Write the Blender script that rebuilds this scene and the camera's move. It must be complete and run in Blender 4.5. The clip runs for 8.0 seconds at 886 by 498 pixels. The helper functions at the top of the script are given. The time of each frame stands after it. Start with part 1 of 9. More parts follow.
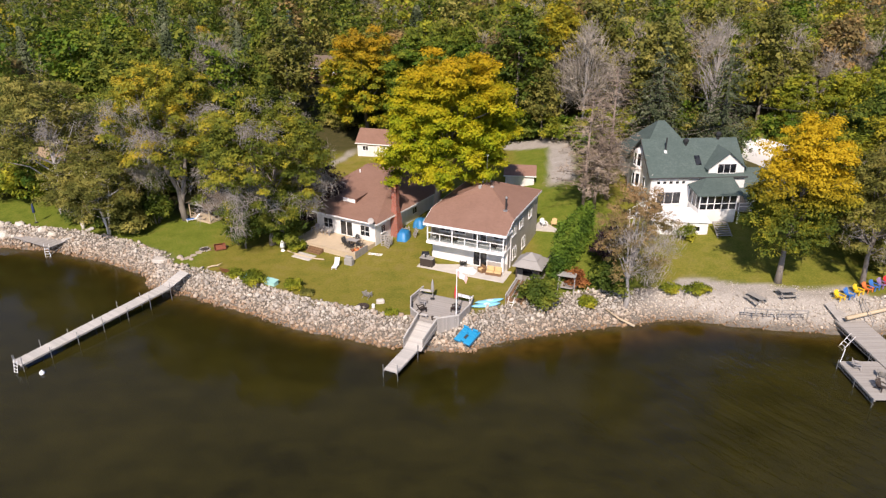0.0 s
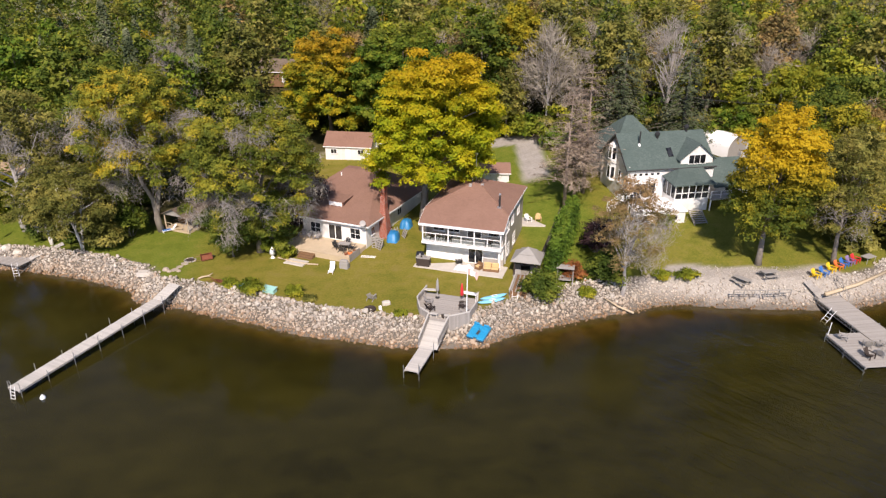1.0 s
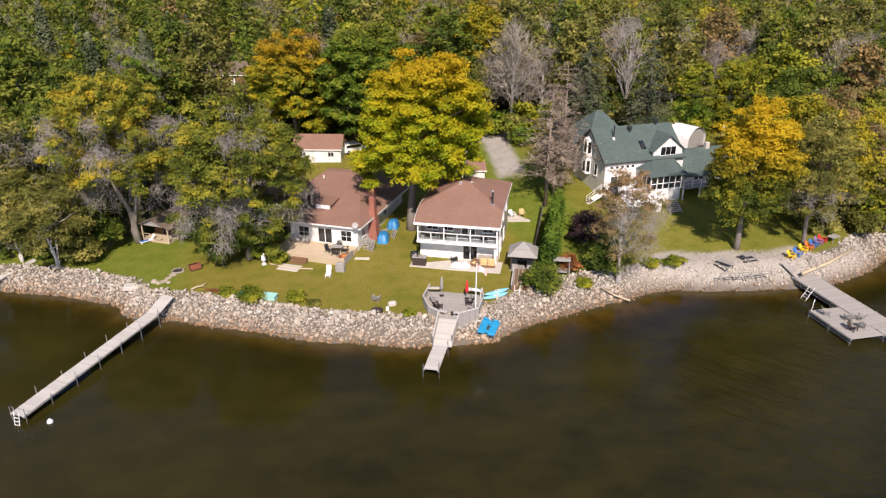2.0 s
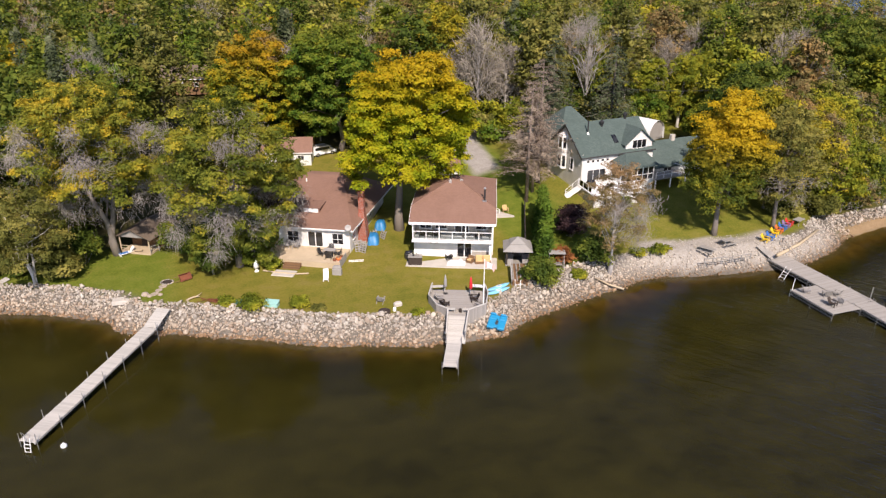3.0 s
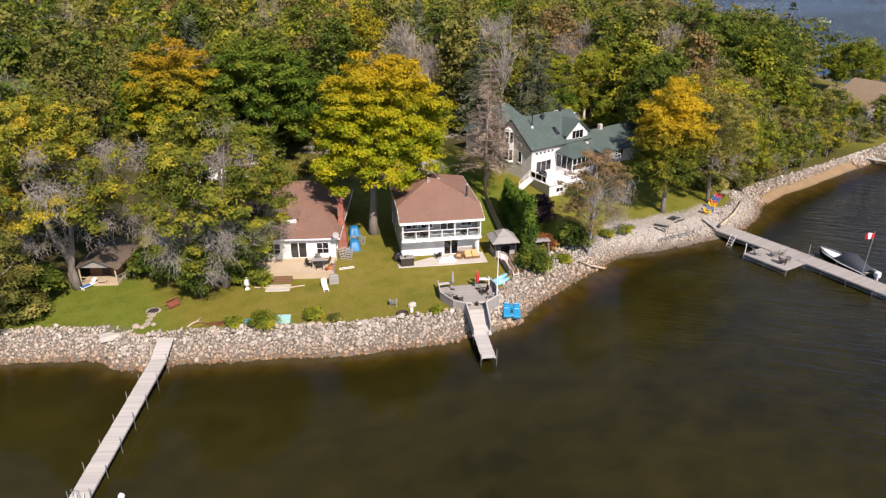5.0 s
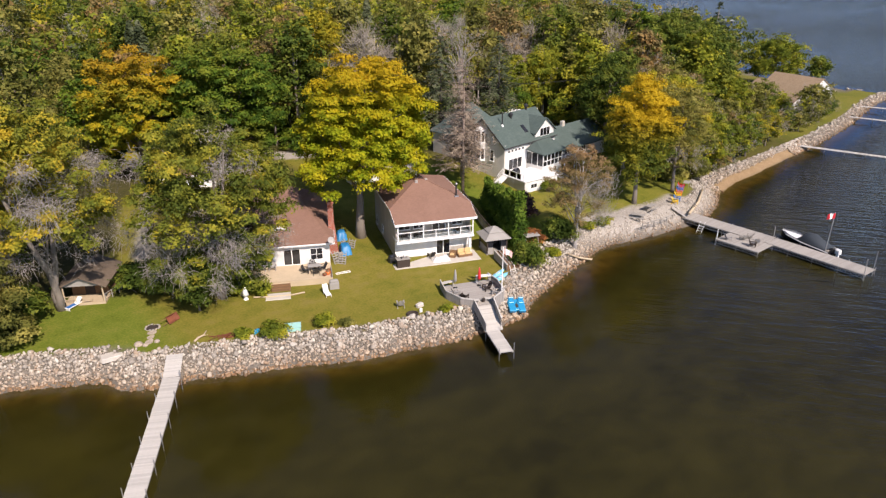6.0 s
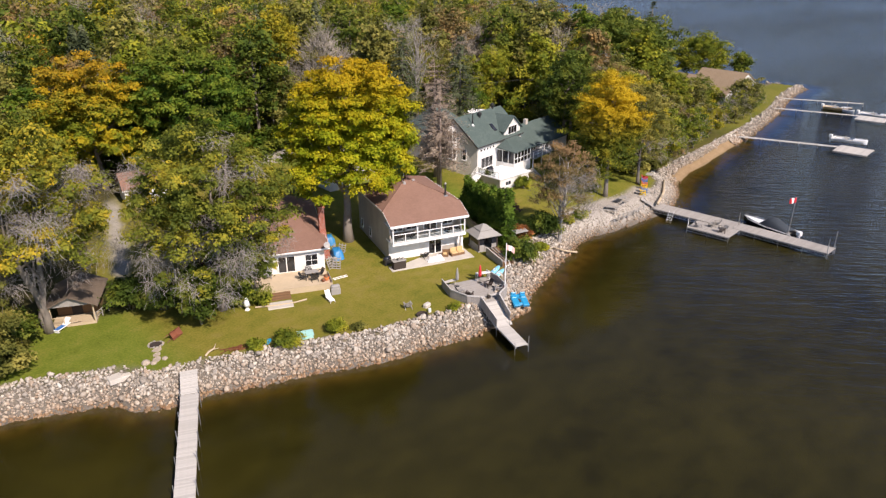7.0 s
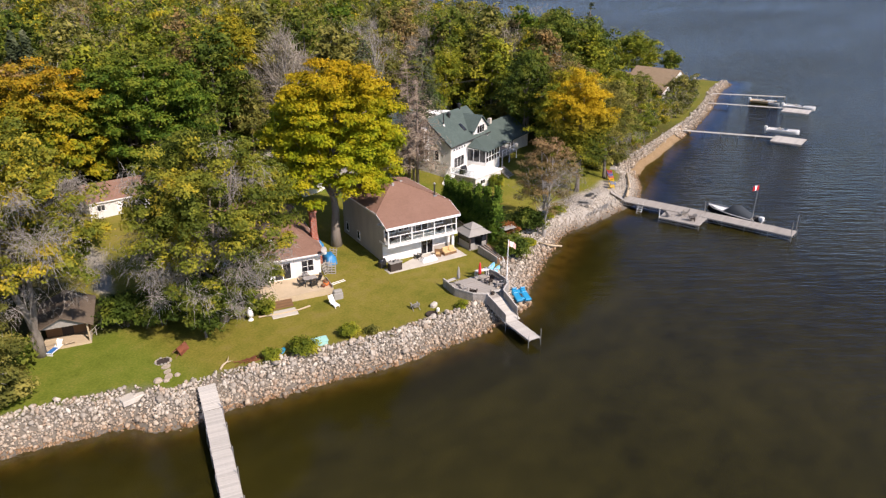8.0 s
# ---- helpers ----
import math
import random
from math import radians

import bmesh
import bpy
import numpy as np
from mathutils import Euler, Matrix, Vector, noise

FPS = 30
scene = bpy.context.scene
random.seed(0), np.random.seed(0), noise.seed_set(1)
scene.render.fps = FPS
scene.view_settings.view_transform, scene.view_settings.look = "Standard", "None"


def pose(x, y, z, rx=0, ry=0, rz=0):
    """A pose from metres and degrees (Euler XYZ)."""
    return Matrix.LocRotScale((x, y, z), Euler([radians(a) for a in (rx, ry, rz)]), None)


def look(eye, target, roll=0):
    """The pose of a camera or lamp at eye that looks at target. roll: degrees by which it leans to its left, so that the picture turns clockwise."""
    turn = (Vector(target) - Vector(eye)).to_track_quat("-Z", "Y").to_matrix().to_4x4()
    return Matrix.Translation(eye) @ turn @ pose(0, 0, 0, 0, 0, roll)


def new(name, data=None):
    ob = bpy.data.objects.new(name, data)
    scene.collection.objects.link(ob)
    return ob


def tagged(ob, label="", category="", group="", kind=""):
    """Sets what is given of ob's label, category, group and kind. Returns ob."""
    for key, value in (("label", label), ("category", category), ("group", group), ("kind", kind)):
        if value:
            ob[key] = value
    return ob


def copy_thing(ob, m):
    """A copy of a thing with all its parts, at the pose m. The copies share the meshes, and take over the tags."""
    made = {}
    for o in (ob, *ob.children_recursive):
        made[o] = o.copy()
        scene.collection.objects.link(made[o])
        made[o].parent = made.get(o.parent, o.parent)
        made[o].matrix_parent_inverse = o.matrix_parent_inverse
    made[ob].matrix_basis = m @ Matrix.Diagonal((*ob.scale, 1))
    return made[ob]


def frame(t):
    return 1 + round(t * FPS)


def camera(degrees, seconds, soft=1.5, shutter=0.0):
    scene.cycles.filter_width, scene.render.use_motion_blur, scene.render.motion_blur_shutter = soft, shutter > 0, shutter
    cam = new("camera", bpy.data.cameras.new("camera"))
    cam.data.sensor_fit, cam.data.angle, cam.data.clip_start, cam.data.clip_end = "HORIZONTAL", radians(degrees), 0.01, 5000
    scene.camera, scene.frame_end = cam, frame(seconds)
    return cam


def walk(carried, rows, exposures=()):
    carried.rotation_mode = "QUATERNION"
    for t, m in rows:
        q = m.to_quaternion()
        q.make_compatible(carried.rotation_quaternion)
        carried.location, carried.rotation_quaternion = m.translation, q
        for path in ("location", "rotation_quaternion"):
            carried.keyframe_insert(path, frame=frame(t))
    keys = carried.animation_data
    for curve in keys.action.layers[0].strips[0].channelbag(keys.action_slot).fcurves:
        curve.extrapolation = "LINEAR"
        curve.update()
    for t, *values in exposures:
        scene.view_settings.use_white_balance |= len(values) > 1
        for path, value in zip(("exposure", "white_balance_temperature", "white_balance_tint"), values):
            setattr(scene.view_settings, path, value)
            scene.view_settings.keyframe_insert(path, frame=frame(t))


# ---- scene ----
cam = camera(65.87, 8.0, 1.3)
# seconds, x, y, z, yaw, pitch, roll
ROWS = [
    (0.0, 0.909, -0.908, 37.127, 0.994, -23.897, 0.010),
    (0.5, -3.240, -1.190, 37.089, -2.390, -23.814, 0.017),
    (1.0, -7.339, -1.213, 37.105, -5.714, -23.788, 0.011),
    (1.5, -11.348, -0.994, 37.145, -8.972, -23.798, 0.012),
    (2.0, -15.279, -0.541, 37.183, -12.187, -23.819, 0.022),
    (2.5, -19.167, 0.146, 37.197, -15.395, -23.828, 0.037),
    (3.0, -23.054, 1.074, 37.176, -18.636, -23.809, 0.051),
    (3.5, -26.974, 2.251, 37.118, -21.944, -23.755, 0.055),
    (4.0, -30.937, 3.686, 37.027, -25.339, -23.665, 0.046),
    (4.5, -34.933, 5.388, 36.920, -28.826, -23.550, 0.025),
    (5.0, -38.923, 7.365, 36.813, -32.394, -23.422, -0.004),
    (5.5, -42.847, 9.617, 36.726, -36.017, -23.301, -0.033),
    (6.0, -46.634, 12.140, 36.670, -39.661, -23.199, -0.050),
    (6.5, -50.213, 14.925, 36.641, -43.292, -23.124, -0.047),
    (7.0, -53.533, 17.949, 36.617, -46.887, -23.065, -0.023),
    (7.5, -56.589, 21.185, 36.538, -50.445, -22.986, 0.012),
    (8.0, -59.447, 24.590, 36.303, -54.007, -22.816, 0.030),
]
walk(cam, [(t, pose(x, y, z, 90 + pitch, 0, yaw) @ pose(0, 0, 0, 0, 0, roll)) for t, x, y, z, yaw, pitch, roll in ROWS], [(0.0, 0.38, 6600, 22), (8.0, 0.38, 6600, 22)])

# ---- light ----
SUN_AZ, SUN_EL = 262.0, 43.0      # where the sun stands: degrees from +x, and above the horizon
sun_dir = Vector((math.cos(radians(SUN_AZ)) * math.cos(radians(SUN_EL)), math.sin(radians(SUN_AZ)) * math.cos(radians(SUN_EL)), math.sin(radians(SUN_EL))))
world = bpy.data.worlds.new("sky")
scene.world = world
world.use_nodes = True
wn = world.node_tree
sky = wn.nodes.new("ShaderNodeTexSky")
sky.sky_type, sky.sun_disc = "NISHITA", False
sky.sun_elevation, sky.sun_rotation = radians(SUN_EL), radians(90.0 - SUN_AZ)
sky.air_density, sky.dust_density, sky.ozone_density = 1.0, 0.2, 2.0
wn.nodes["Background"].inputs["Strength"].default_value = 0.10
wn.links.new(sky.outputs["Color"], wn.nodes["Background"].inputs["Color"])
sun = new("sun", bpy.data.lights.new("sun", "SUN"))
sun.data.energy, sun.data.angle, sun.data.color = 4.9, radians(0.53), (1.0, 0.925, 0.79)
sun.matrix_world = look(sun_dir * 300, (0, 0, 0))

# ---- materials ----


class Nodes:
    """A small hand for building node materials."""

    def __init__(self, name):
        self.m = bpy.data.materials.new(name)
        self.m.use_nodes = True
        self.t = self.m.node_tree
        self.t.nodes.clear()
        self.out = self.n("ShaderNodeOutputMaterial")

    def n(self, kind, **inputs):
        node = self.t.nodes.new(kind)
        for k, v in inputs.items():
            node.inputs[k.replace("_", " ")].default_value = v
        return node

    def link(self, a, b):
        self.t.links.new(a, b)

    def coords(self, scale=(1, 1, 1), turn=0.0):
        c = self.n("ShaderNodeTexCoord")
        mp = self.n("ShaderNodeMapping", Scale=scale, Rotation=(0, 0, turn))
        self.link(c.outputs["Object"], mp.inputs["Vector"])
        return mp.outputs["Vector"]

    def noise(self, vec, scale, detail=4.0, rough=0.55):
        nz = self.n("ShaderNodeTexNoise", Scale=scale, Detail=detail, Roughness=rough)
        self.link(vec, nz.inputs["Vector"])
        return nz.outputs["Fac"]

    def ramp(self, fac, stops):
        r = self.n("ShaderNodeValToRGB")
        e = r.color_ramp.elements
        while len(e) < len(stops):
            e.new(0.5)
        for el, (p, c) in zip(e, stops):
            el.position, el.color = p, (*c, 1)
        self.link(fac, r.inputs["Fac"])
        return r.outputs["Color"]

    def mix(self, fac, a, b, blend="MIX"):
        x = self.n("ShaderNodeMix")
        x.data_type, x.blend_type = "RGBA", blend
        for sock, v in ((x.inputs[0], fac), (x.inputs[6], a), (x.inputs[7], b)):
            if isinstance(v, (int, float)):
                sock.default_value = v
            elif isinstance(v, tuple):
                sock.default_value = (*v, 1)
            else:
                self.link(v, sock)
        return x.outputs[2]

    def math(self, op, a, b=0.0, clamp=False):
        x = self.n("ShaderNodeMath")
        x.operation, x.use_clamp = op, clamp
        for sock, v in zip(x.inputs, (a, b)):
            if isinstance(v, (int, float)):
                sock.default_value = v
            else:
                self.link(v, sock)
        return x.outputs[0]

    def surface(self, color, rough=0.7, metal=0.0, bump=None, strength=0.3, distance=0.05, spec=0.5):
        p = self.n("ShaderNodeBsdfPrincipled", Metallic=metal)
        p.inputs["Specular IOR Level"].default_value = spec
        for sock, v in ((p.inputs["Base Color"], color), (p.inputs["Roughness"], rough)):
            if isinstance(v, tuple):
                sock.default_value = (*v, 1)
            elif isinstance(v, (int, float)):
                sock.default_value = v
            else:
                self.link(v, sock)
        if bump is not None:
            b = self.n("ShaderNodeBump", Strength=strength, Distance=distance)
            self.link(bump, b.inputs["Height"])
            self.link(b.outputs["Normal"], p.inputs["Normal"])
        self.link(p.outputs["BSDF"], self.out.inputs["Surface"])
        return p


def scaled(c, k):
    return tuple(min(1.0, v * k) for v in c)


def plain(name, c, rough=0.6, metal=0.0, fine=14.0, amount=0.14, bump=0.15):
    """Paint, plastic, concrete: colour with stains at two scales and a fine relief."""
    k = Nodes(name)
    v = k.coords()
    a = k.noise(v, 0.9, 5.0)
    b = k.noise(v, fine, 3.0)
    col = k.ramp(k.mix(0.4, a, b), [(0.3, scaled(c, 1 - amount)), (0.7, scaled(c, 1 + amount * 0.7))])
    k.surface(col, rough, metal, b, bump, 0.02)
    return k.m


def siding(name, c, pitch=0.16):
    """Horizontal boards, with shallow laps and weather stains."""
    k = Nodes(name)
    v = k.coords()
    sep = k.n("ShaderNodeSeparateXYZ")
    k.link(v, sep.inputs[0])
    lap = k.math("FRACT", k.math("MULTIPLY", sep.outputs["Z"], 1.0 / pitch))
    stain = k.noise(k.coords((0.6, 0.6, 0.16)), 1.6, 5.0)
    col = k.ramp(stain, [(0.3, scaled(c, 0.84)), (0.7, scaled(c, 1.05))])
    col = k.mix(k.math("MULTIPLY", k.math("GREATER_THAN", lap, 0.88), 0.35), col, scaled(c, 0.6))
    k.surface(col, 0.6, 0, lap, 0.35, 0.03)
    return k.m


def shingles(name, c, warm):
    """Asphalt shingles: courses with broken joints, granules and faded patches."""
    k = Nodes(name)
    v = k.coords()
    vor = k.n("ShaderNodeTexVoronoi", Scale=4.2)
    k.link(k.coords((1.1, 1.5, 2.2)), vor.inputs["Vector"])
    fade = k.noise(v, 0.35, 5.0)
    grain = k.noise(v, 26.0, 2.0)
    tab = k.n("ShaderNodeSeparateColor")
    k.link(vor.outputs["Color"], tab.inputs[0])
    col = k.ramp(k.mix(0.3, fade, tab.outputs[0]), [(0.25, scaled(c, 0.85)), (0.5, c), (0.8, warm)])
    col = k.mix(0.25, col, k.ramp(grain, [(0.35, scaled(c, 0.5)), (0.65, scaled(c, 1.5))]))
    k.surface(col, 0.9, 0, k.mix(0.5, grain, tab.outputs[0]), 0.3, 0.03, 0.25)
    return k.m


def timber(name, c, along=(0.6, 9.0, 9.0), dark=0.6):
    """Weathered boards: long grain, each board a little different."""
    k = Nodes(name)
    isl = k.n("ShaderNodeNewGeometry").outputs["Random Per Island"]
    g = k.noise(k.coords(along), 3.0, 6.0)
    p = k.noise(k.coords(), 0.8, 4.0)
    col = k.ramp(g, [(0.25, scaled(c, dark)), (0.7, scaled(c, 1.12))])
    col = k.mix(0.55, col, k.ramp(k.mix(0.5, isl, p), [(0.2, scaled(c, 0.72)), (0.8, scaled(c, 1.2))]))
    k.surface(col, 0.85, 0, g, 0.25, 0.02, 0.25)
    return k.m


def foliage(name, stops, top=None, z0=0.0, z1=20.0, through_light=0.27, patch=0.42, patchy=0.80):
    """Leaves: hue by leaf and by bough, turning towards another colour higher up where a crown turns."""
    k = Nodes(name)
    isl = k.n("ShaderNodeNewGeometry").outputs["Random Per Island"]
    obj = k.n("ShaderNodeObjectInfo").outputs["Random"]
    c = k.n("ShaderNodeTexCoord")
    bough = k.n("ShaderNodeTexNoise", Scale=patch, Detail=2.0)
    k.link(c.outputs["Object"], bough.inputs["Vector"])
    wide = k.n("ShaderNodeMapRange")
    for i, v in enumerate((0.36, 0.64, 0.0, 1.0), 1):
        wide.inputs[i].default_value = v
    k.link(bough.outputs["Fac"], wide.inputs[0])
    f = k.mix(patchy, isl, wide.outputs[0])
    f = k.math("ADD", f, k.math("MULTIPLY", k.math("SUBTRACT", obj, 0.5), 0.26))
    stand = k.n("ShaderNodeTexNoise", Scale=0.11, Detail=1.0)
    k.link(c.outputs["Object"], stand.inputs["Vector"])
    f = k.math("ADD", f, k.math("MULTIPLY", k.math("SUBTRACT", stand.outputs["Fac"], 0.5), 0.4))
    col = k.ramp(f, stops)
    if top:
        sep = k.n("ShaderNodeSeparateXYZ")
        k.link(c.outputs["Object"], sep.inputs[0])
        h = k.n("ShaderNodeMapRange")
        for i, v in enumerate((z0, z1, 0.0, 1.0), 1):
            h.inputs[i].default_value = v
        k.link(sep.outputs["Z"], h.inputs[0])
        w = k.math("ADD", h.outputs[0], k.math("MULTIPLY", k.math("SUBTRACT", k.mix(0.5, isl, bough.outputs["Fac"]), 0.5), 0.7), True)
        col = k.mix(w, col, top)
    p = k.n("ShaderNodeBsdfPrincipled", Roughness=0.6)
    p.inputs["Specular IOR Level"].default_value = 0.08
    k.link(col, p.inputs["Base Color"])
    tr = k.n("ShaderNodeBsdfTranslucent")
    k.link(col, tr.inputs["Color"])
    mx = k.n("ShaderNodeMixShader", Fac=through_light)
    k.link(p.outputs["BSDF"], mx.inputs[1])
    k.link(tr.outputs["BSDF"], mx.inputs[2])
    k.link(mx.outputs[0], k.out.inputs["Surface"])
    return k.m


def stone_material(name, by_object, pale=0.0):
    """Quarried shore stone: grey, cream, pink and rust pieces, each mottled."""
    k = Nodes(name)
    r = k.n("ShaderNodeObjectInfo").outputs["Random"] if by_object else k.n("ShaderNodeNewGeometry").outputs["Random Per Island"]
    base = k.ramp(r, [(0.0, (0.26, 0.235, 0.205)), (0.28, (0.42, 0.39, 0.345)), (0.5, (0.52, 0.48, 0.42)), (0.66, (0.36, 0.28, 0.21)), (0.84, (0.62, 0.59, 0.54)), (1.0, (0.34, 0.305, 0.265))])
    base = k.mix(pale, base, (0.63, 0.61, 0.57))
    v = k.coords()
    m = k.noise(v, 5.0, 5.0)
    col = k.mix(0.55, base, k.ramp(m, [(0.3, (0.20, 0.18, 0.16)), (0.65, (0.55, 0.52, 0.47))]), "OVERLAY")
    sep = k.n("ShaderNodeSeparateXYZ")
    geo = k.n("ShaderNodeNewGeometry")
    k.link(geo.outputs["Position"], sep.inputs[0])
    # stones near the water are stained tan, and dark where the waves wash them
    low = k.n("ShaderNodeMapRange")
    for i, e in enumerate((0.35, 1.45, 1.0, 0.0), 1):
        low.inputs[i].default_value = e
    k.link(k.math("ADD", sep.outputs["Z"], k.math("MULTIPLY", k.math("SUBTRACT", k.noise(v, 0.8, 4.0), 0.5), 1.5)), low.inputs[0])
    col = k.mix(k.math("MULTIPLY", low.outputs[0], 0.62), col, k.mix(1.0, col, (0.84, 0.66, 0.49), "MULTIPLY"))
    wet = k.math("LESS_THAN", k.math("ADD", sep.outputs["Z"], k.math("MULTIPLY", k.noise(v, 1.4, 3.0), 0.5)), 0.55)
    col = k.mix(k.math("MULTIPLY", wet, 0.75), col, k.mix(1.0, col, (0.60, 0.44, 0.28), "MULTIPLY"))
    k.surface(col, 0.85, 0, m, 0.5, 0.06, 0.3)
    return k.m


M_STONE = stone_material("shore stone", False)
M_STONE_PALE = stone_material("pale crushed stone", False, 0.30)
M_STONE_PIECE = stone_material("shore stone piece", True)
M_BROWN_ROOF = shingles("brown shingles", (0.235, 0.135, 0.098), (0.265, 0.158, 0.118))
M_GREEN_ROOF = shingles("green shingles", (0.075, 0.105, 0.095), (0.12, 0.15, 0.14))
M_GREYBROWN_ROOF = shingles("weathered brown shingles", (0.15, 0.115, 0.085), (0.19, 0.15, 0.11))
M_TAN_ROOF = shingles("tan shingles", (0.30, 0.22, 0.14), (0.36, 0.28, 0.19))
M_WHITE = siding("white siding", (0.76, 0.75, 0.72))
M_GREY = siding("grey siding", (0.50, 0.475, 0.44))
# paler copy of the grey siding: sunlight on the gable put into the colour
M_GABLE = siding("sunlit grey siding", (0.70, 0.665, 0.61))
M_BEIGE = siding("grey-beige siding", (0.42, 0.38, 0.33))
M_PALE = siding("pale grey siding", (0.60, 0.58, 0.53))
M_TRIM = plain("white paint", (0.82, 0.81, 0.79), 0.5, amount=0.06)
M_DECKWHITE = plain("white deck coating", (0.84, 0.84, 0.83), 0.55, amount=0.05)
M_DARKTRIM = plain("dark trim", (0.05, 0.05, 0.05), 0.5)
M_DOCK = timber("grey dock boards", (0.50, 0.475, 0.435))
M_GREYWOOD = timber("weathered grey timber", (0.31, 0.29, 0.26), (6.0, 6.0, 0.8))
M_BROWNWOOD = timber("brown timber", (0.20, 0.115, 0.06))
M_DARKWOOD = timber("dark stained timber", (0.055, 0.042, 0.035))
M_PALEWOOD = timber("pale timber", (0.50, 0.40, 0.27))
M_CONCRETE = plain("concrete", (0.52, 0.48, 0.42), 0.9, amount=0.16)
M_SANDSTONE = plain("tan deck surface", (0.55, 0.44, 0.30), 0.9, amount=0.16)
M_GRAVEL = plain("gravel", (0.42, 0.37, 0.31), 0.95, fine=9.0, amount=0.25, bump=0.5)
M_ROADGREY = plain("worn asphalt", (0.30, 0.29, 0.27), 0.9, amount=0.12)
M_STEEL = plain("galvanised steel", (0.50, 0.50, 0.50), 0.4, 0.8)
M_DARKMETAL = plain("dark metal", (0.06, 0.06, 0.06), 0.45, 0.6)
M_BLUE = plain("blue plastic", (0.012, 0.26, 0.48), 0.35, amount=0.12)
M_SKYBLUE = plain("pale blue plastic", (0.22, 0.58, 0.78), 0.35, amount=0.08)
M_TEAL = plain("pale teal tarpaulin", (0.33, 0.60, 0.55), 0.5)
M_TARP = plain("blue tarpaulin", (0.02, 0.20, 0.44), 0.45, amount=0.25, bump=0.6)
M_DEEPBLUE = plain("dark blue cloth", (0.02, 0.035, 0.10), 0.8)
M_BOATCANVAS = plain("dark green-grey canvas", (0.035, 0.045, 0.055), 0.75)
M_RED = plain("red plastic", (0.62, 0.03, 0.035), 0.4)
M_YELLOW = plain("yellow plastic", (0.78, 0.52, 0.02), 0.4)
M_ORANGE = plain("orange plastic", (0.70, 0.18, 0.04), 0.4)
M_CHAIRBLUE = plain("mid blue plastic", (0.04, 0.17, 0.48), 0.4)
M_PURPLE = plain("faded violet plastic", (0.26, 0.18, 0.34), 0.45)
M_TAN = plain("tan cushion cloth", (0.62, 0.42, 0.20), 0.9)
M_CANVAS = plain("grey canvas", (0.30, 0.285, 0.262), 0.85)
M_BOATWHITE = plain("white gel coat", (0.80, 0.80, 0.79), 0.2, amount=0.05)
M_BOATDARK = plain("black gel coat", (0.02, 0.022, 0.028), 0.2)
M_FLAGRED = plain("red flag cloth", (0.62, 0.02, 0.03), 0.8)
M_GREYPLASTIC = plain("grey resin", (0.34, 0.32, 0.30), 0.6)
M_RUST = plain("rusty steel", (0.19, 0.06, 0.028), 0.85, amount=0.3)
M_BARK = timber("grey bark", (0.22, 0.19, 0.16), (7.0, 7.0, 0.9), 0.45)
M_PALEBARK = timber("pale grey twigs", (0.40, 0.37, 0.34), (7.0, 7.0, 0.9), 0.6)
M_TWIG = timber("dry grey twigs", (0.31, 0.28, 0.245), (7.0, 7.0, 0.9), 0.6)
M_PINEBARK = timber("brown-grey pine bark", (0.27, 0.21, 0.17), (7.0, 7.0, 0.9), 0.5)
M_BIRCHBARK = timber("white birch bark", (0.62, 0.58, 0.52), (3.0, 3.0, 6.0), 0.6)


def glass_material():
    k = Nodes("window glass")
    n = k.noise(k.coords(), 0.7, 2.0)
    k.surface(k.ramp(n, [(0.35, (0.008, 0.009, 0.011)), (0.7, (0.045, 0.047, 0.05))]), 0.06, 0, n, 0.03, 0.02, 0.6)
    return k.m


def brick_material():
    k = Nodes("red brick")
    b = k.n("ShaderNodeTexBrick", Color1=(0.34, 0.085, 0.045, 1), Color2=(0.24, 0.06, 0.035, 1), Mortar=(0.36, 0.31, 0.27, 1), Scale=4.4, Mortar_Size=0.02)
    c = k.n("ShaderNodeTexCoord")
    sep = k.n("ShaderNodeSeparateXYZ")
    k.link(c.outputs["Object"], sep.inputs[0])
    cmb = k.n("ShaderNodeCombineXYZ")
    k.link(k.math("ADD", sep.outputs["X"], sep.outputs["Y"]), cmb.inputs[0])
    k.link(sep.outputs["Z"], cmb.inputs[1])
    k.link(cmb.outputs[0], b.inputs["Vector"])
    k.surface(b.outputs["Color"], 0.9, 0, b.outputs["Fac"], -0.4, 0.02, 0.2)
    return k.m


M_GLASS = glass_material()
M_BRICK = brick_material()

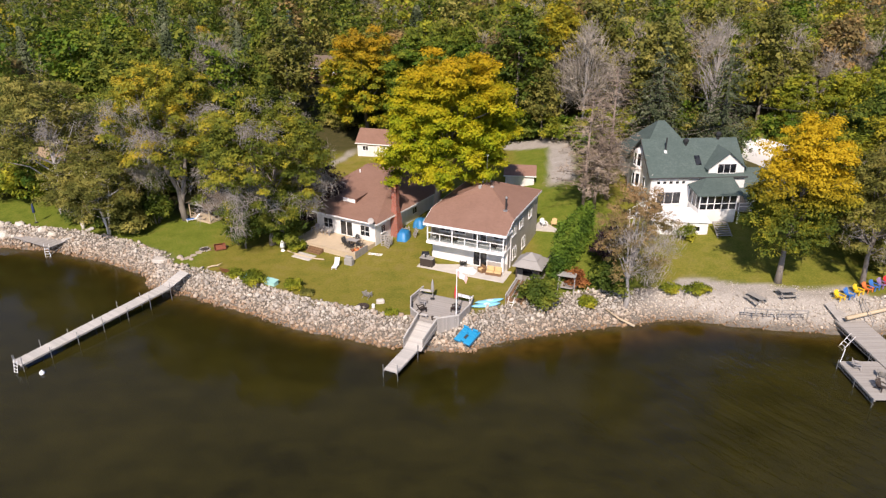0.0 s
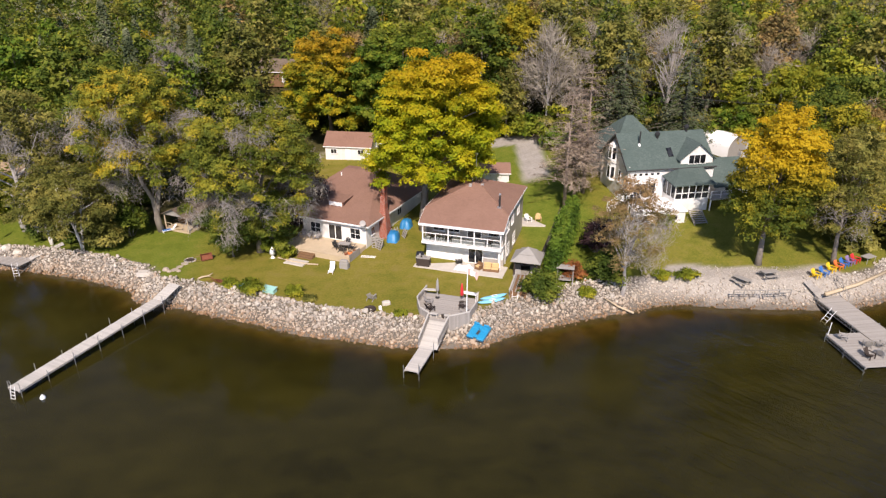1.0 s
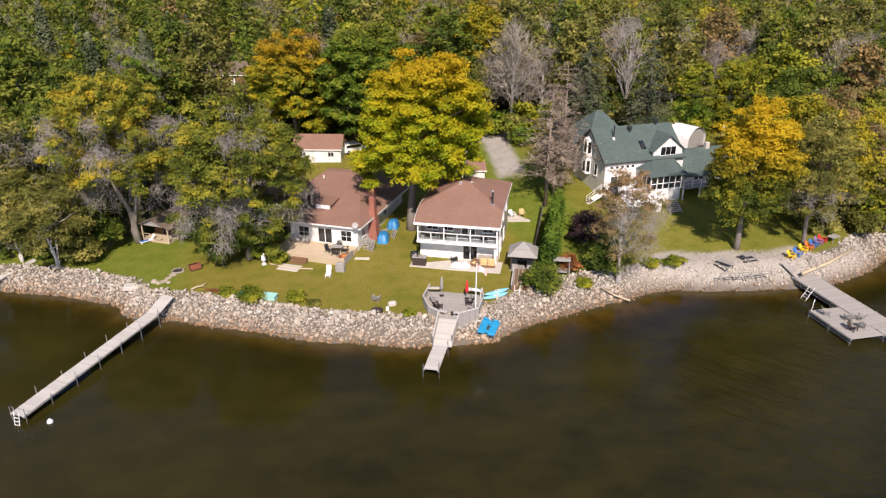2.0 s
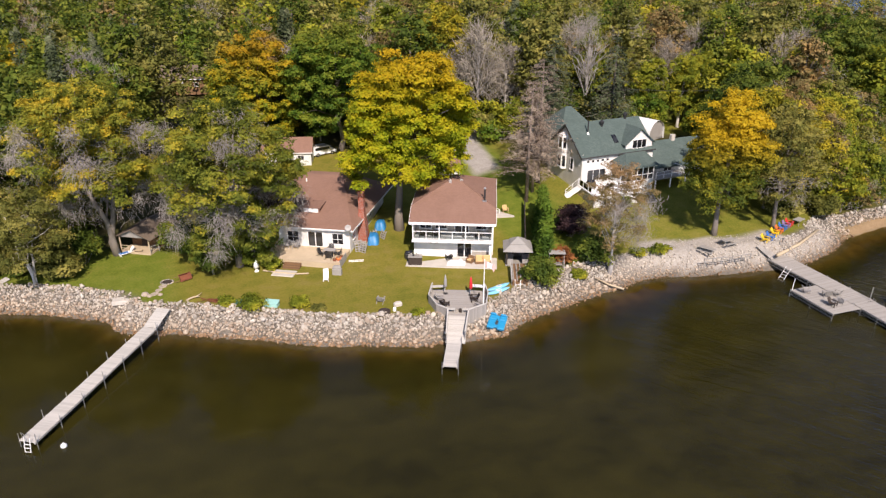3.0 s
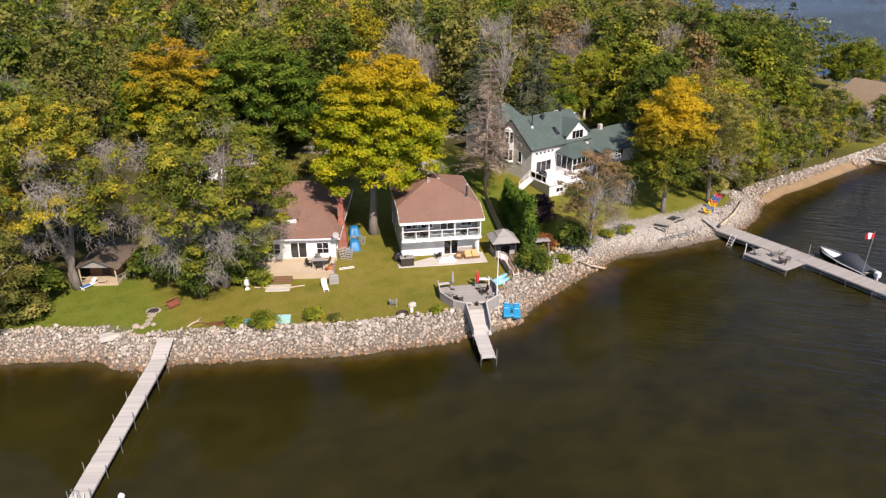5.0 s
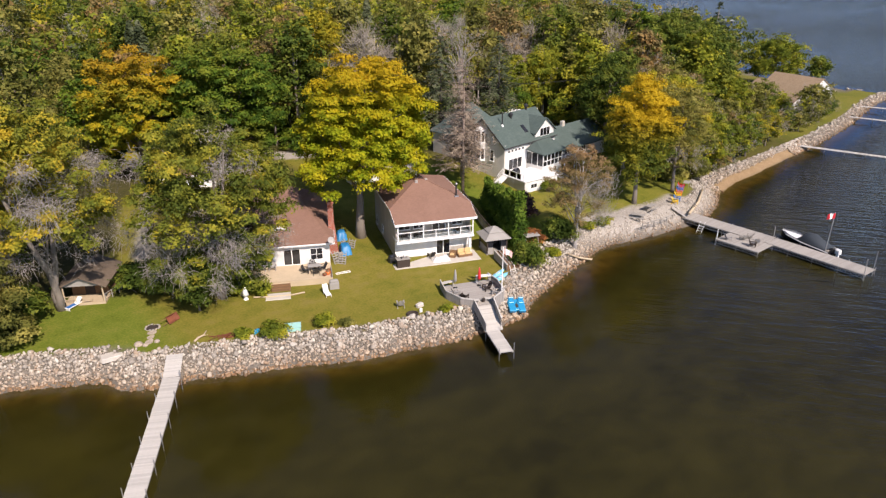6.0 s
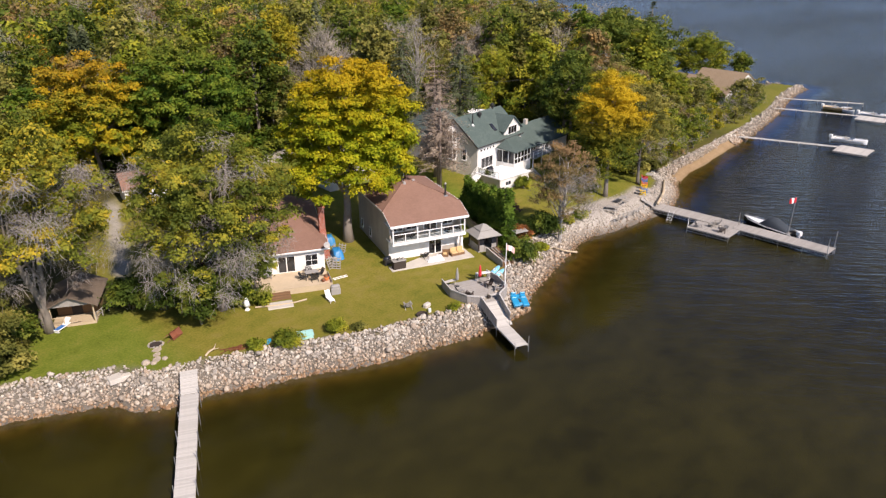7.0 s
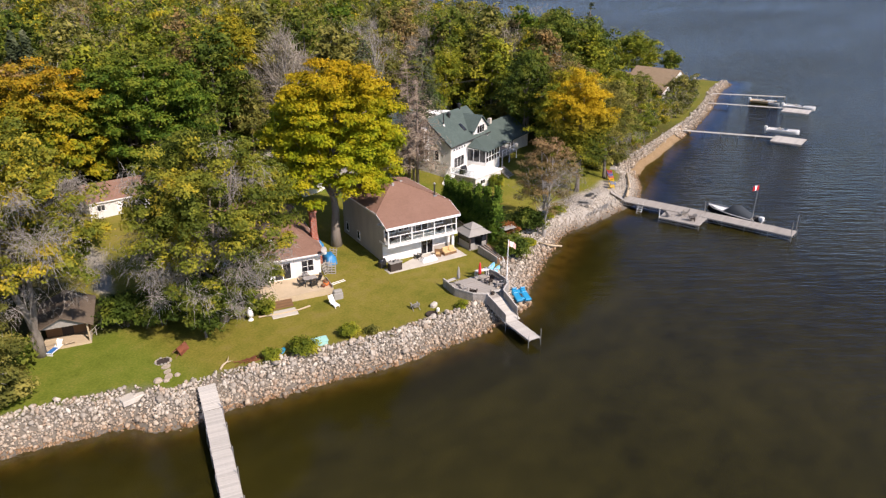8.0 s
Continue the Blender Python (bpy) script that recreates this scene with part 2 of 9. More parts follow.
G = {
    "gold maple": foliage("gold maple leaves", [(0.12, (0.14, 0.19, 0.008)), (0.4, (0.255, 0.29, 0.010)), (0.68, (0.345, 0.345, 0.011)), (0.95, (0.42, 0.375, 0.013))], (0.46, 0.265, 0.010), 15.5, 25.5, 0.2),
    "orange maple": foliage("orange maple leaves", [(0.15, (0.14, 0.18, 0.016)), (0.5, (0.30, 0.28, 0.014)), (0.85, (0.43, 0.33, 0.016))], (0.45, 0.22, 0.014), 11.0, 25.0, 0.2),
    "dark maple": foliage("dark green maple leaves", [(0.15, (0.046, 0.092, 0.012)), (0.5, (0.105, 0.175, 0.018)), (0.9, (0.21, 0.25, 0.026))], (0.24, 0.20, 0.03), 17.0, 27.0),
    "ash": foliage("fading ash leaves", [(0.06, (0.075, 0.10, 0.016)), (0.40, (0.160, 0.180, 0.024)), (0.66, (0.265, 0.258, 0.03)), (0.84, (0.38, 0.315, 0.03)), (1.0, (0.50, 0.36, 0.03))], patch=0.34, patchy=0.72),
    "yellow": foliage("yellow ash leaves", [(0.15, (0.07, 0.10, 0.016)), (0.5, (0.15, 0.18, 0.022)), (0.9, (0.34, 0.31, 0.03))], (0.54, 0.37, 0.016), 9.0, 14.0),
    "rust": foliage("thin rust leaves", [(0.15, (0.13, 0.12, 0.04)), (0.55, (0.24, 0.19, 0.075)), (0.9, (0.34, 0.23, 0.10))], (0.38, 0.23, 0.12), 8.0, 17.0),
    "olive": foliage("olive leaves", [(0.12, (0.095, 0.102, 0.022)), (0.5, (0.185, 0.183, 0.042)), (0.9, (0.32, 0.28, 0.068))], patchy=0.87),
    "green": foliage("green leaves", [(0.12, (0.050, 0.080, 0.013)), (0.5, (0.106, 0.142, 0.020)), (0.9, (0.205, 0.22, 0.032))], patchy=0.87),
    "lime": foliage("yellow green leaves", [(0.12, (0.09, 0.12, 0.014)), (0.5, (0.20, 0.23, 0.022)), (0.9, (0.38, 0.35, 0.032))]),
    "gold": foliage("golden leaves", [(0.12, (0.13, 0.14, 0.016)), (0.5, (0.29, 0.265, 0.022)), (0.9, (0.48, 0.37, 0.028))]),
    "russet": foliage("russet leaves", [(0.12, (0.11, 0.10, 0.035)), (0.5, (0.22, 0.165, 0.065)), (0.9, (0.36, 0.23, 0.085))]),
    "greytwig": foliage("bare grey twigs", [(0.15, (0.22, 0.195, 0.16)), (0.55, (0.33, 0.29, 0.24)), (0.9, (0.42, 0.37, 0.29))], through_light=0.05),
    "pine": foliage("pine needles", [(0.15, (0.055, 0.072, 0.034)), (0.55, (0.118, 0.140, 0.072)), (0.95, (0.20, 0.215, 0.12))], through_light=0.15),
    "spruce": foliage("spruce needles", [(0.15, (0.034, 0.054, 0.038)), (0.55, (0.07, 0.10, 0.07)), (0.95, (0.12, 0.15, 0.11))], through_light=0.1),
    "dead pine": foliage("dry brown needles", [(0.15, (0.17, 0.13, 0.095)), (0.55, (0.30, 0.235, 0.175)), (0.95, (0.40, 0.325, 0.245))], through_light=0.1),
    "cedar": foliage("cedar hedge leaves", [(0.15, (0.045, 0.088, 0.012)), (0.55, (0.105, 0.175, 0.020)), (0.95, (0.20, 0.26, 0.035))], through_light=0.2),
    "shrub red": foliage("red shrub leaves", [(0.2, (0.16, 0.06, 0.022)), (0.6, (0.34, 0.13, 0.045)), (0.95, (0.42, 0.23, 0.06))]),
    "shrub dark": foliage("dark purple shrub leaves", [(0.2, (0.024, 0.014, 0.016)), (0.6, (0.06, 0.034, 0.036)), (0.95, (0.12, 0.075, 0.06))], through_light=0.15),
}


def ground_material():
    """Lawn, sand, gravel, forest litter and lake bed, in the shares that the sheet's own layers give."""
    k = Nodes("ground")
    v = k.coords()
    big, mid, fine = k.noise(v, 0.09, 4.0), k.noise(v, 0.6, 5.0), k.noise(v, 5.0, 5.0)
    lawn = k.ramp(k.mix(0.5, big, mid), [(0.34, (0.086, 0.102, 0.011)), (0.45, (0.146, 0.142, 0.018)), (0.55, (0.205, 0.172, 0.028)), (0.66, (0.275, 0.212, 0.058))])
    lawn = k.mix(0.35, lawn, k.ramp(fine, [(0.3, (0.055, 0.068, 0.008)), (0.7, (0.29, 0.255, 0.05))]))
    lush = k.ramp(k.mix(0.5, mid, fine), [(0.34, (0.066, 0.112, 0.010)), (0.5, (0.115, 0.165, 0.018)), (0.66, (0.195, 0.205, 0.03))])
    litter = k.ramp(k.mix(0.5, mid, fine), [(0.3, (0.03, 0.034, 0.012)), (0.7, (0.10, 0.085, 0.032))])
    sand = k.ramp(k.mix(0.5, mid, fine), [(0.3, (0.22, 0.145, 0.075)), (0.7, (0.34, 0.24, 0.14))])
    bed = k.ramp(k.mix(0.5, big, mid), [(0.36, (0.041, 0.040, 0.0135)), (0.5, (0.064, 0.060, 0.0205)), (0.66, (0.089, 0.082, 0.028))])
    shallow = k.ramp(mid, [(0.3, (0.095, 0.066, 0.024)), (0.7, (0.235, 0.150, 0.056))])
    grit = k.ramp(k.mix(0.6, mid, fine), [(0.3, (0.25, 0.225, 0.19)), (0.7, (0.44, 0.405, 0.36))])
    layers = k.n("ShaderNodeAttribute")
    layers.attribute_name = "layers"
    sep = k.n("ShaderNodeSeparateColor")
    k.link(layers.outputs["Color"], sep.inputs[0])
    more = k.n("ShaderNodeAttribute")
    more.attribute_name = "shore"
    sep2 = k.n("ShaderNodeSeparateColor")
    k.link(more.outputs["Color"], sep2.inputs[0])
    edge = k.math("MULTIPLY", k.math("SUBTRACT", mid, 0.5), 0.7)
    lawn = k.mix(k.math("ADD", sep2.outputs[2], k.math("MULTIPLY", edge, sep2.outputs[2]), True), lawn, lush)
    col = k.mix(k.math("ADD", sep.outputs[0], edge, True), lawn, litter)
    col = k.mix(sep.outputs[1], col, sand)
    # bank ground, its colour darkened for the shade in gaps between stones
    rubble = k.ramp(k.mix(0.6, mid, fine), [(0.3, (0.085, 0.072, 0.058)), (0.7, (0.215, 0.19, 0.157))])
    col = k.mix(sep.outputs[2], col, rubble)
    col = k.mix(layers.outputs["Alpha"], col, grit)
    lake = k.mix(k.math("ADD", sep2.outputs[1], k.math("MULTIPLY", edge, 0.6), True), shallow, bed)
    col = k.mix(sep2.outputs[0], col, lake)
    k.surface(col, 0.95, 0, k.mix(0.5, fine, mid), 0.5, 0.12, 0.1)
    return k.m


def water_material():
    """Clear lake water over its bed: gloss by angle, small wind waves, calmer and rougher reaches."""
    k = Nodes("lake water")
    tex = k.n("ShaderNodeTexCoord")
    rot = k.n("ShaderNodeVectorRotate")
    rot.rotation_type = "Z_AXIS"
    rot.inputs["Angle"].default_value = math.radians(52)
    k.link(tex.outputs["Object"], rot.inputs["Vector"])
    crest = k.n("ShaderNodeMapping", Scale=(0.16, 0.85, 1))
    k.link(rot.outputs["Vector"], crest.inputs["Vector"])
    swell = k.noise(crest.outputs["Vector"], 1.15, 2.0)
    small = k.noise(crest.outputs["Vector"], 3.4, 3.0)
    chop = k.noise(k.coords((1, 1, 1)), 2.2, 2.0)
    sep = k.n("ShaderNodeSeparateXYZ")
    k.link(tex.outputs["Object"], sep.inputs[0])
    lee = k.n("ShaderNodeMapRange")
    for i, v in enumerate((-12.0, 60.0, 0.05, 1.4), 1):
        lee.inputs[i].default_value = v
    k.link(k.math("SUBTRACT", sep.outputs["X"], k.math("MULTIPLY", sep.outputs["Y"], 0.35)), lee.inputs[0])
    gust = k.ramp(k.noise(k.coords((0.35, 1.0, 1), -0.12), 0.012, 4.0), [(0.35, (0.45, 0.45, 0.45)), (0.65, (1, 1, 1))])
    h = k.math("ADD", k.math("ADD", swell, k.math("MULTIPLY", small, 0.4)), k.math("MULTIPLY", chop, 0.25))
    deep = k.n("ShaderNodeAttribute")
    deep.attribute_name = "depth"
    open_water = k.math("POWER", k.math("MULTIPLY", deep.outputs["Fac"], 1.19), 2.5)
    h = k.math("MULTIPLY", k.math("MULTIPLY", h, gust), k.math("MULTIPLY", lee.outputs[0], k.math("ADD", open_water, 0.06)))
    b = k.n("ShaderNodeBump", Strength=0.9, Distance=0.5)
    k.link(h, b.inputs["Height"])
    fr = k.n("ShaderNodeFresnel", IOR=1.33)
    k.link(b.outputs["Normal"], fr.inputs["Normal"])
    gl = k.n("ShaderNodeBsdfGlossy", Roughness=0.08, Color=(0.33, 0.47, 0.76, 1))
    k.link(b.outputs["Normal"], gl.inputs["Normal"])
    tr = k.n("ShaderNodeBsdfTransparent", Color=(0.70, 0.65, 0.42, 1))
    # suspended silt hides the bed where the water is deep
    silt = k.n("ShaderNodeBsdfDiffuse")
    cloud = k.mix(0.5, k.noise(k.coords((0.7, 1, 1)), 0.055, 3.0), k.noise(k.coords((0.8, 1.2, 1), 0.4), 0.30, 6.0, 0.68))
    k.link(k.ramp(cloud, [(0.34, (0.0150, 0.0132, 0.0030)), (0.46, (0.0262, 0.0228, 0.0044)), (0.62, (0.0385, 0.0328, 0.0062))]), silt.inputs["Color"])
    k.link(b.outputs["Normal"], silt.inputs["Normal"])
    body = k.n("ShaderNodeMixShader")
    k.link(deep.outputs["Fac"], body.inputs[0])
    k.link(tr.outputs[0], body.inputs[1])
    k.link(silt.outputs[0], body.inputs[2])
    mx = k.n("ShaderNodeMixShader")
    k.link(fr.outputs[0], mx.inputs[0])
    k.link(body.outputs[0], mx.inputs[1])
    k.link(gl.outputs[0], mx.inputs[2])
    k.link(mx.outputs[0], k.out.inputs["Surface"])
    return k.m


# ---- mesh hands ----


class MB:
    """Collects faces of one part."""

    def __init__(self):
        self.v, self.f = [], []

    def add(self, verts, faces):
        n = len(self.v)
        self.v += [tuple(p) for p in verts]
        self.f += [tuple(i + n for i in q) for q in faces]
        return self

    def box(self, x0, x1, y0, y1, z0, z1, cut=0.0):
        """A box; cut bevels its upright and top edges."""
        if cut <= 0:
            return self.add([(x, y, z) for z in (z0, z1) for x, y in ((x0, y0), (x1, y0), (x1, y1), (x0, y1))],
                            [(3, 2, 1, 0), (4, 5, 6, 7), (0, 1, 5, 4), (1, 2, 6, 5), (2, 3, 7, 6), (3, 0, 4, 7)])
        c = min(cut, (x1 - x0) * 0.3, (y1 - y0) * 0.3, (z1 - z0) * 0.45)
        ring = lambda a, b, d, e, k, z: [(a + k, b, z), (d - k, b, z), (d, b + k, z), (d, e - k, z), (d - k, e, z), (a + k, e, z), (a, e - k, z), (a, b + k, z)]
        v = ring(x0, y0, x1, y1, c, z0) + ring(x0, y0, x1, y1, c, z1 - c) + ring(x0 + c, y0 + c, x1 - c, y1 - c, c * 0.3, z1)
        f = [tuple(range(7, -1, -1)), tuple(range(16, 24))]
        for r in (0, 8):
            f += [(r + i, r + (i + 1) % 8, r + 8 + (i + 1) % 8, r + 8 + i) for i in range(8)]
        return self.add(v, f)

    def prism(self, poly, z0, z1):
        n = len(poly)
        return self.add([(x, y, z0) for x, y in poly] + [(x, y, z1) for x, y in poly],
                        [tuple(range(n - 1, -1, -1)), tuple(range(n, 2 * n))] + [(i, (i + 1) % n, n + (i + 1) % n, n + i) for i in range(n)])

    def slab(self, poly, t):
        """A sheet of thickness t under the polygon of 3D points."""
        n = len(poly)
        return self.add(list(poly) + [(x, y, z - t) for x, y, z in poly],
                        [tuple(range(n)), tuple(range(2 * n - 1, n - 1, -1))] + [(i, n + i, n + (i + 1) % n, (i + 1) % n) for i in range(n)])

    def tube(self, path, radii, n=6, closed=True):
        path = [Vector(p) for p in path]
        if isinstance(radii, (int, float)):
            radii = [radii] * len(path)
        v = []
        for i, p in enumerate(path):
            d = (path[min(i + 1, len(path) - 1)] - path[max(i - 1, 0)]).normalized()
            a = d.orthogonal().normalized() if abs(d.z) < 0.9 else Vector((1, 0, 0)).cross(d).normalized()
            b = d.cross(a)
            v += [p + radii[i] * (math.cos(t) * a + math.sin(t) * b) for t in (2 * math.pi * j / n for j in range(n))]
        f = [(r * n + j, r * n + (j + 1) % n, (r + 1) * n + (j + 1) % n, (r + 1) * n + j) for r in range(len(path) - 1) for j in range(n)]
        if closed:
            f += [tuple(range(n - 1, -1, -1)), tuple((len(path) - 1) * n + j for j in range(n))]
        return self.add(v, f)

    def rod(self, a, b, w=0.05):
        """A square bar from a to b."""
        return self.tube([a, b], w * 0.7, 4)

    def lathe(self, prof, n=14, cx=0.0, cy=0.0):
        v = [(cx + r * math.cos(2 * math.pi * j / n), cy + r * math.sin(2 * math.pi * j / n), z) for r, z in prof for j in range(n)]
        f = [(i * n + j, i * n + (j + 1) % n, (i + 1) * n + (j + 1) % n, (i + 1) * n + j) for i in range(len(prof) - 1) for j in range(n)]
        return self.add(v, f + [tuple(range(n - 1, -1, -1)), tuple((len(prof) - 1) * n + j for j in range(n))])

    def turned(self, m):
        """All points so far, moved by the pose m."""
        self.v = [tuple(m @ Vector(p)) for p in self.v]
        return self

    def mesh(self, name, material, smooth=False):
        me = bpy.data.meshes.new(name)
        me.from_pydata([tuple(p) for p in self.v], [], self.f)
        me.materials.append(material)
        if smooth:
            me.polygons.foreach_set("use_smooth", [True] * len(me.polygons))
        me.update()
        return me


def part(name, mb, material, parent, label="", smooth=False):
    ob = new(name, mb.mesh(name, material, smooth))
    ob.parent = parent
    if label:
        tagged(ob, label)
    return ob


def thing(name, label, category, m, group="", kind=""):
    ob = new(name)
    ob.empty_display_size = 0.2
    ob.matrix_world = m
    return tagged(ob, label, category, group, kind)


def solo(name, mb, material, label, category, m=None, group="", kind="", smooth=False):
    """A thing of one mesh."""
    ob = new(name, mb.mesh(name, material, smooth))
    if m is not None:
        ob.matrix_world = m
    return tagged(ob, label, category, group, kind)


def numpy_mesh(name, verts, faces, material):
    me = bpy.data.meshes.new(name)
    k = faces.shape[1]
    me.vertices.add(len(verts))
    me.vertices.foreach_set("co", np.asarray(verts, np.float32).ravel())
    me.loops.add(faces.size)
    me.loops.foreach_set("vertex_index", faces.astype(np.int32).ravel())
    me.polygons.add(len(faces))
    me.polygons.foreach_set("loop_start", np.arange(0, faces.size, k, dtype=np.int32))
    for m in (material if isinstance(material, list) else [material]):
        me.materials.append(m)
    me.update(calc_edges=True)
    return me


# ---- the lie of the land ----
SHORE = [(-2500, 420), (-300, 128), (-120, 97), (-75, 86), (-60, 82.6), (-52, 81.3), (-47, 79.4), (-43, 77.8), (-39.5, 75.8), (-36.5, 74), (-35.6, 71.7), (-33.5, 70.1),
         (-30, 69.3), (-25, 66.6), (-21, 64.9), (-17.5, 62.8), (-14, 61.2), (-11, 60.5), (-8, 59.2), (-5, 58.4), (-1.5, 58), (2.5, 57.8), (5, 59.2), (8.5, 60.6),
         (12, 61.5), (16, 62.5), (20, 63.2), (23, 64.4), (27, 64.4), (31, 63.2), (37.5, 62.2), (43, 61.6), (47, 62), (52, 63.4), (55.5, 65), (58, 66.6), (62, 67.2),
         (66, 68), (73, 68.3), (83, 69.2), (94, 70), (104, 70.6), (117, 72.2), (129, 73.9), (138, 75.6), (150, 78.2), (165, 80.4), (174, 80.5), (177, 84), (172, 92),
         (176, 112), (192, 150), (235, 220), (330, 330), (600, 600), (2500, 2400)]
SH = np.array(SHORE, float)


def shore_distance(x, y):
    """Metres inland from the water's edge; minus: out in the lake."""
    x, y = np.asarray(x, float), np.asarray(y, float)
    best = np.full(x.shape, 1e9)
    inside = np.zeros(x.shape, bool)
    ring = np.vstack([SH, [(2500, 6000), (-2500, 6000)]])
    for i in range(len(ring)):
        a, b = ring[i], ring[(i + 1) % len(ring)]
        if i < len(SH) - 1:
            d = b - a
            t = np.clip(((x - a[0]) * d[0] + (y - a[1]) * d[1]) / (d @ d), 0, 1)
            best = np.minimum(best, np.hypot(x - a[0] - t * d[0], y - a[1] - t * d[1]))
        if a[1] != b[1]:
            cross = ((a[1] > y) != (b[1] > y)) & (x < (b[0] - a[0]) * (y - a[1]) / (b[1] - a[1]) + a[0])
            inside ^= cross
    return np.where(inside, best, -best)


def step(a, b, x):
    t = np.clip((np.asarray(x, float) - a) / (b - a), 0, 1)
    return t * t * (3 - 2 * t)


def ripple(x, y):
    return np.sin(x * 0.31 + 1.3 * np.sin(y * 0.17)) * np.sin(y * 0.27 + 0.9 * np.sin(x * 0.13))


def bank_width(x):
    return np.interp(x, [-60, -40, 0, 6, 16, 22, 45, 52, 58, 66, 90, 100, 140], [2.6, 2.5, 2.35, 3.2, 4.2, 3.0, 3.0, 3.6, 4.2, 3.4, 2.4, 2.0, 2.1])


def bank_height(x):
    return np.interp(x, [-60, -30, 0, 10, 30, 45, 56, 62, 90, 100, 150], [1.9, 2.0, 2.0, 2.05, 2.2, 2.5, 2.1, 1.3, 1.3, 1.6, 1.2])


def height(x, y):
    """Height of the ground over the lake."""
    x, y = np.asarray(x, float), np.asarray(y, float)
    d = shore_distance(x, y)
    w, top = bank_width(x), bank_height(x)
    bed = np.maximum(np.where(d > -6, d * 0.13, -0.78 + (d + 6) * 0.09), -3.2)
    bank = top * np.clip(d / w, 0, 1) ** 0.85
    right = step(9, 22, x) * (1 - step(60, 90, x))
    inland = np.maximum(d - w - 1.0, 0)
    rise = np.maximum(inland - 9, 0) * 0.035 + right * (np.minimum(inland, 24) * 0.085)
    rise = rise + np.maximum(inland - 75, 0) * 0.028 + np.maximum(inland - 190, 0) * 0.02
    rise = rise * (1 - 0.8 * step(85, 130, x) * step(140, 60, d + 0 * x))
    land = bank + rise + 0.05 * ripple(x, y) * step(0, 8, inland)
    return np.where(d < 0, bed, land)


def ground_z(x, y):
    return float(height(np.array([x]), np.array([y]))[0])


def axis(lo, hi, fine, far, grow=1.17):
    mid = list(np.arange(lo, hi + fine, fine))
    s, p = fine, lo
    left = []
    while p > -far:
        s *= grow
        p -= s
        left.append(p)
    s, p, right = fine, mid[-1], []
    while p < far:
        s *= grow
        p += s
        right.append(p)
    return np.array(left[::-1] + mid + right)


def sheet():
    xs, ys = axis(-64, 112, 0.75, 2400), axis(50, 126, 0.75, 2400)
    X, Y = np.meshgrid(xs, ys, indexing="ij")
    x, y = X.ravel(), Y.ravel()
    d = shore_distance(x, y)
    z = height(x, y)
    nx, ny = len(xs), len(ys)
    i, j = np.meshgrid(np.arange(nx - 1), np.arange(ny - 1), indexing="ij")
    a = (i * ny + j).ravel()
    faces = np.stack([a, a + ny, a + ny + 1, a + 1], 1)
    me = numpy_mesh("ground", np.stack([x, y, z], 1), faces, ground_material())
    me.polygons.foreach_set("use_smooth", [True] * len(me.polygons))
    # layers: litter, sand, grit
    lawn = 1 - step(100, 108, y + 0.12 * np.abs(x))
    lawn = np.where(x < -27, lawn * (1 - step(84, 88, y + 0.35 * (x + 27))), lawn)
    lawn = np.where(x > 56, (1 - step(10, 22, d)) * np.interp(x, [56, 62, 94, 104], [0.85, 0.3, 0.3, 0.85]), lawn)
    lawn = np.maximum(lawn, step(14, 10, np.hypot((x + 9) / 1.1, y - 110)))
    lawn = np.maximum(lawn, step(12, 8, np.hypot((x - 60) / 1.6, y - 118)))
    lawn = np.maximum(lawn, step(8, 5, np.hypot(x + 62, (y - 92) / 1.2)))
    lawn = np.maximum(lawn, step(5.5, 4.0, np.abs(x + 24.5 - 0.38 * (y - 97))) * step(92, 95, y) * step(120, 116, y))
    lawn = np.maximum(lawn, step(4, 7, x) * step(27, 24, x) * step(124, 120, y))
    beach = step(56, 61, x) * (1 - step(92, 100, x)) * (1 - step(1.5, 2.2, d)) * step(-1.5, 0.2, d)
    grit = np.zeros_like(x)
    grit = np.maximum(grit, (1 - step(0.1, 0.6, d - bank_width(x))) * (1 - beach))
    road = np.zeros_like(x)
    road = np.maximum(road, step(2.6, 1.6, np.abs(x - 17.5 - 0.12 * (y - 100))) * step(97, 100, y) * step(121, 117, y))
    road = np.maximum(road, step(3.0, 2.2, np.abs(y - 121.0 + 0.4 * (x - 12))) * step(4, 8, x) * step(34, 28, x))
    road = np.maximum(road, 0.85 * step(1.5, 0.5, np.abs(x + 25.5 - 0.38 * (y - 97) + 0.5 * ripple(3 * x, 3 * y))) * step(93, 96, y) * step(122, 117, y))
    road = np.maximum(road, step(18, 27, x) * step(58, 50, x) * step(6.0, 5.0, d + 0.5 * ripple(2 * x, 2 * y) + 2.4 * step(44, 47, x) + 2.6 * step(27, 24, x)) * step(0.3, 1.0, d))
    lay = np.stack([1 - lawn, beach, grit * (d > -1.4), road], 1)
    lake = np.stack([step(-0.5, -1.6, d), step(-0.2, -3.2 - 4.0 * step(4, 10, x) * (1 - step(24, 30, x)) - 5.0 * step(50, 60, x) * (1 - step(95, 110, x)), d), 0.75 * np.maximum(step(-27, -32, x), step(10, 12.5, x) * step(24, 20, x)) + 0.25 * step(24, 30, x), np.ones_like(x)], 1)
    for key, arr in (("layers", lay), ("shore", lake)):
        at = me.color_attributes.new(key, "FLOAT_COLOR", "POINT")
        at.data.foreach_set("color", arr.astype(np.float32).ravel())
    return tagged(new("ground", me), "lawn, woodland floor and lake bed rising from the shore", "ground", kind="structure")


sheet()


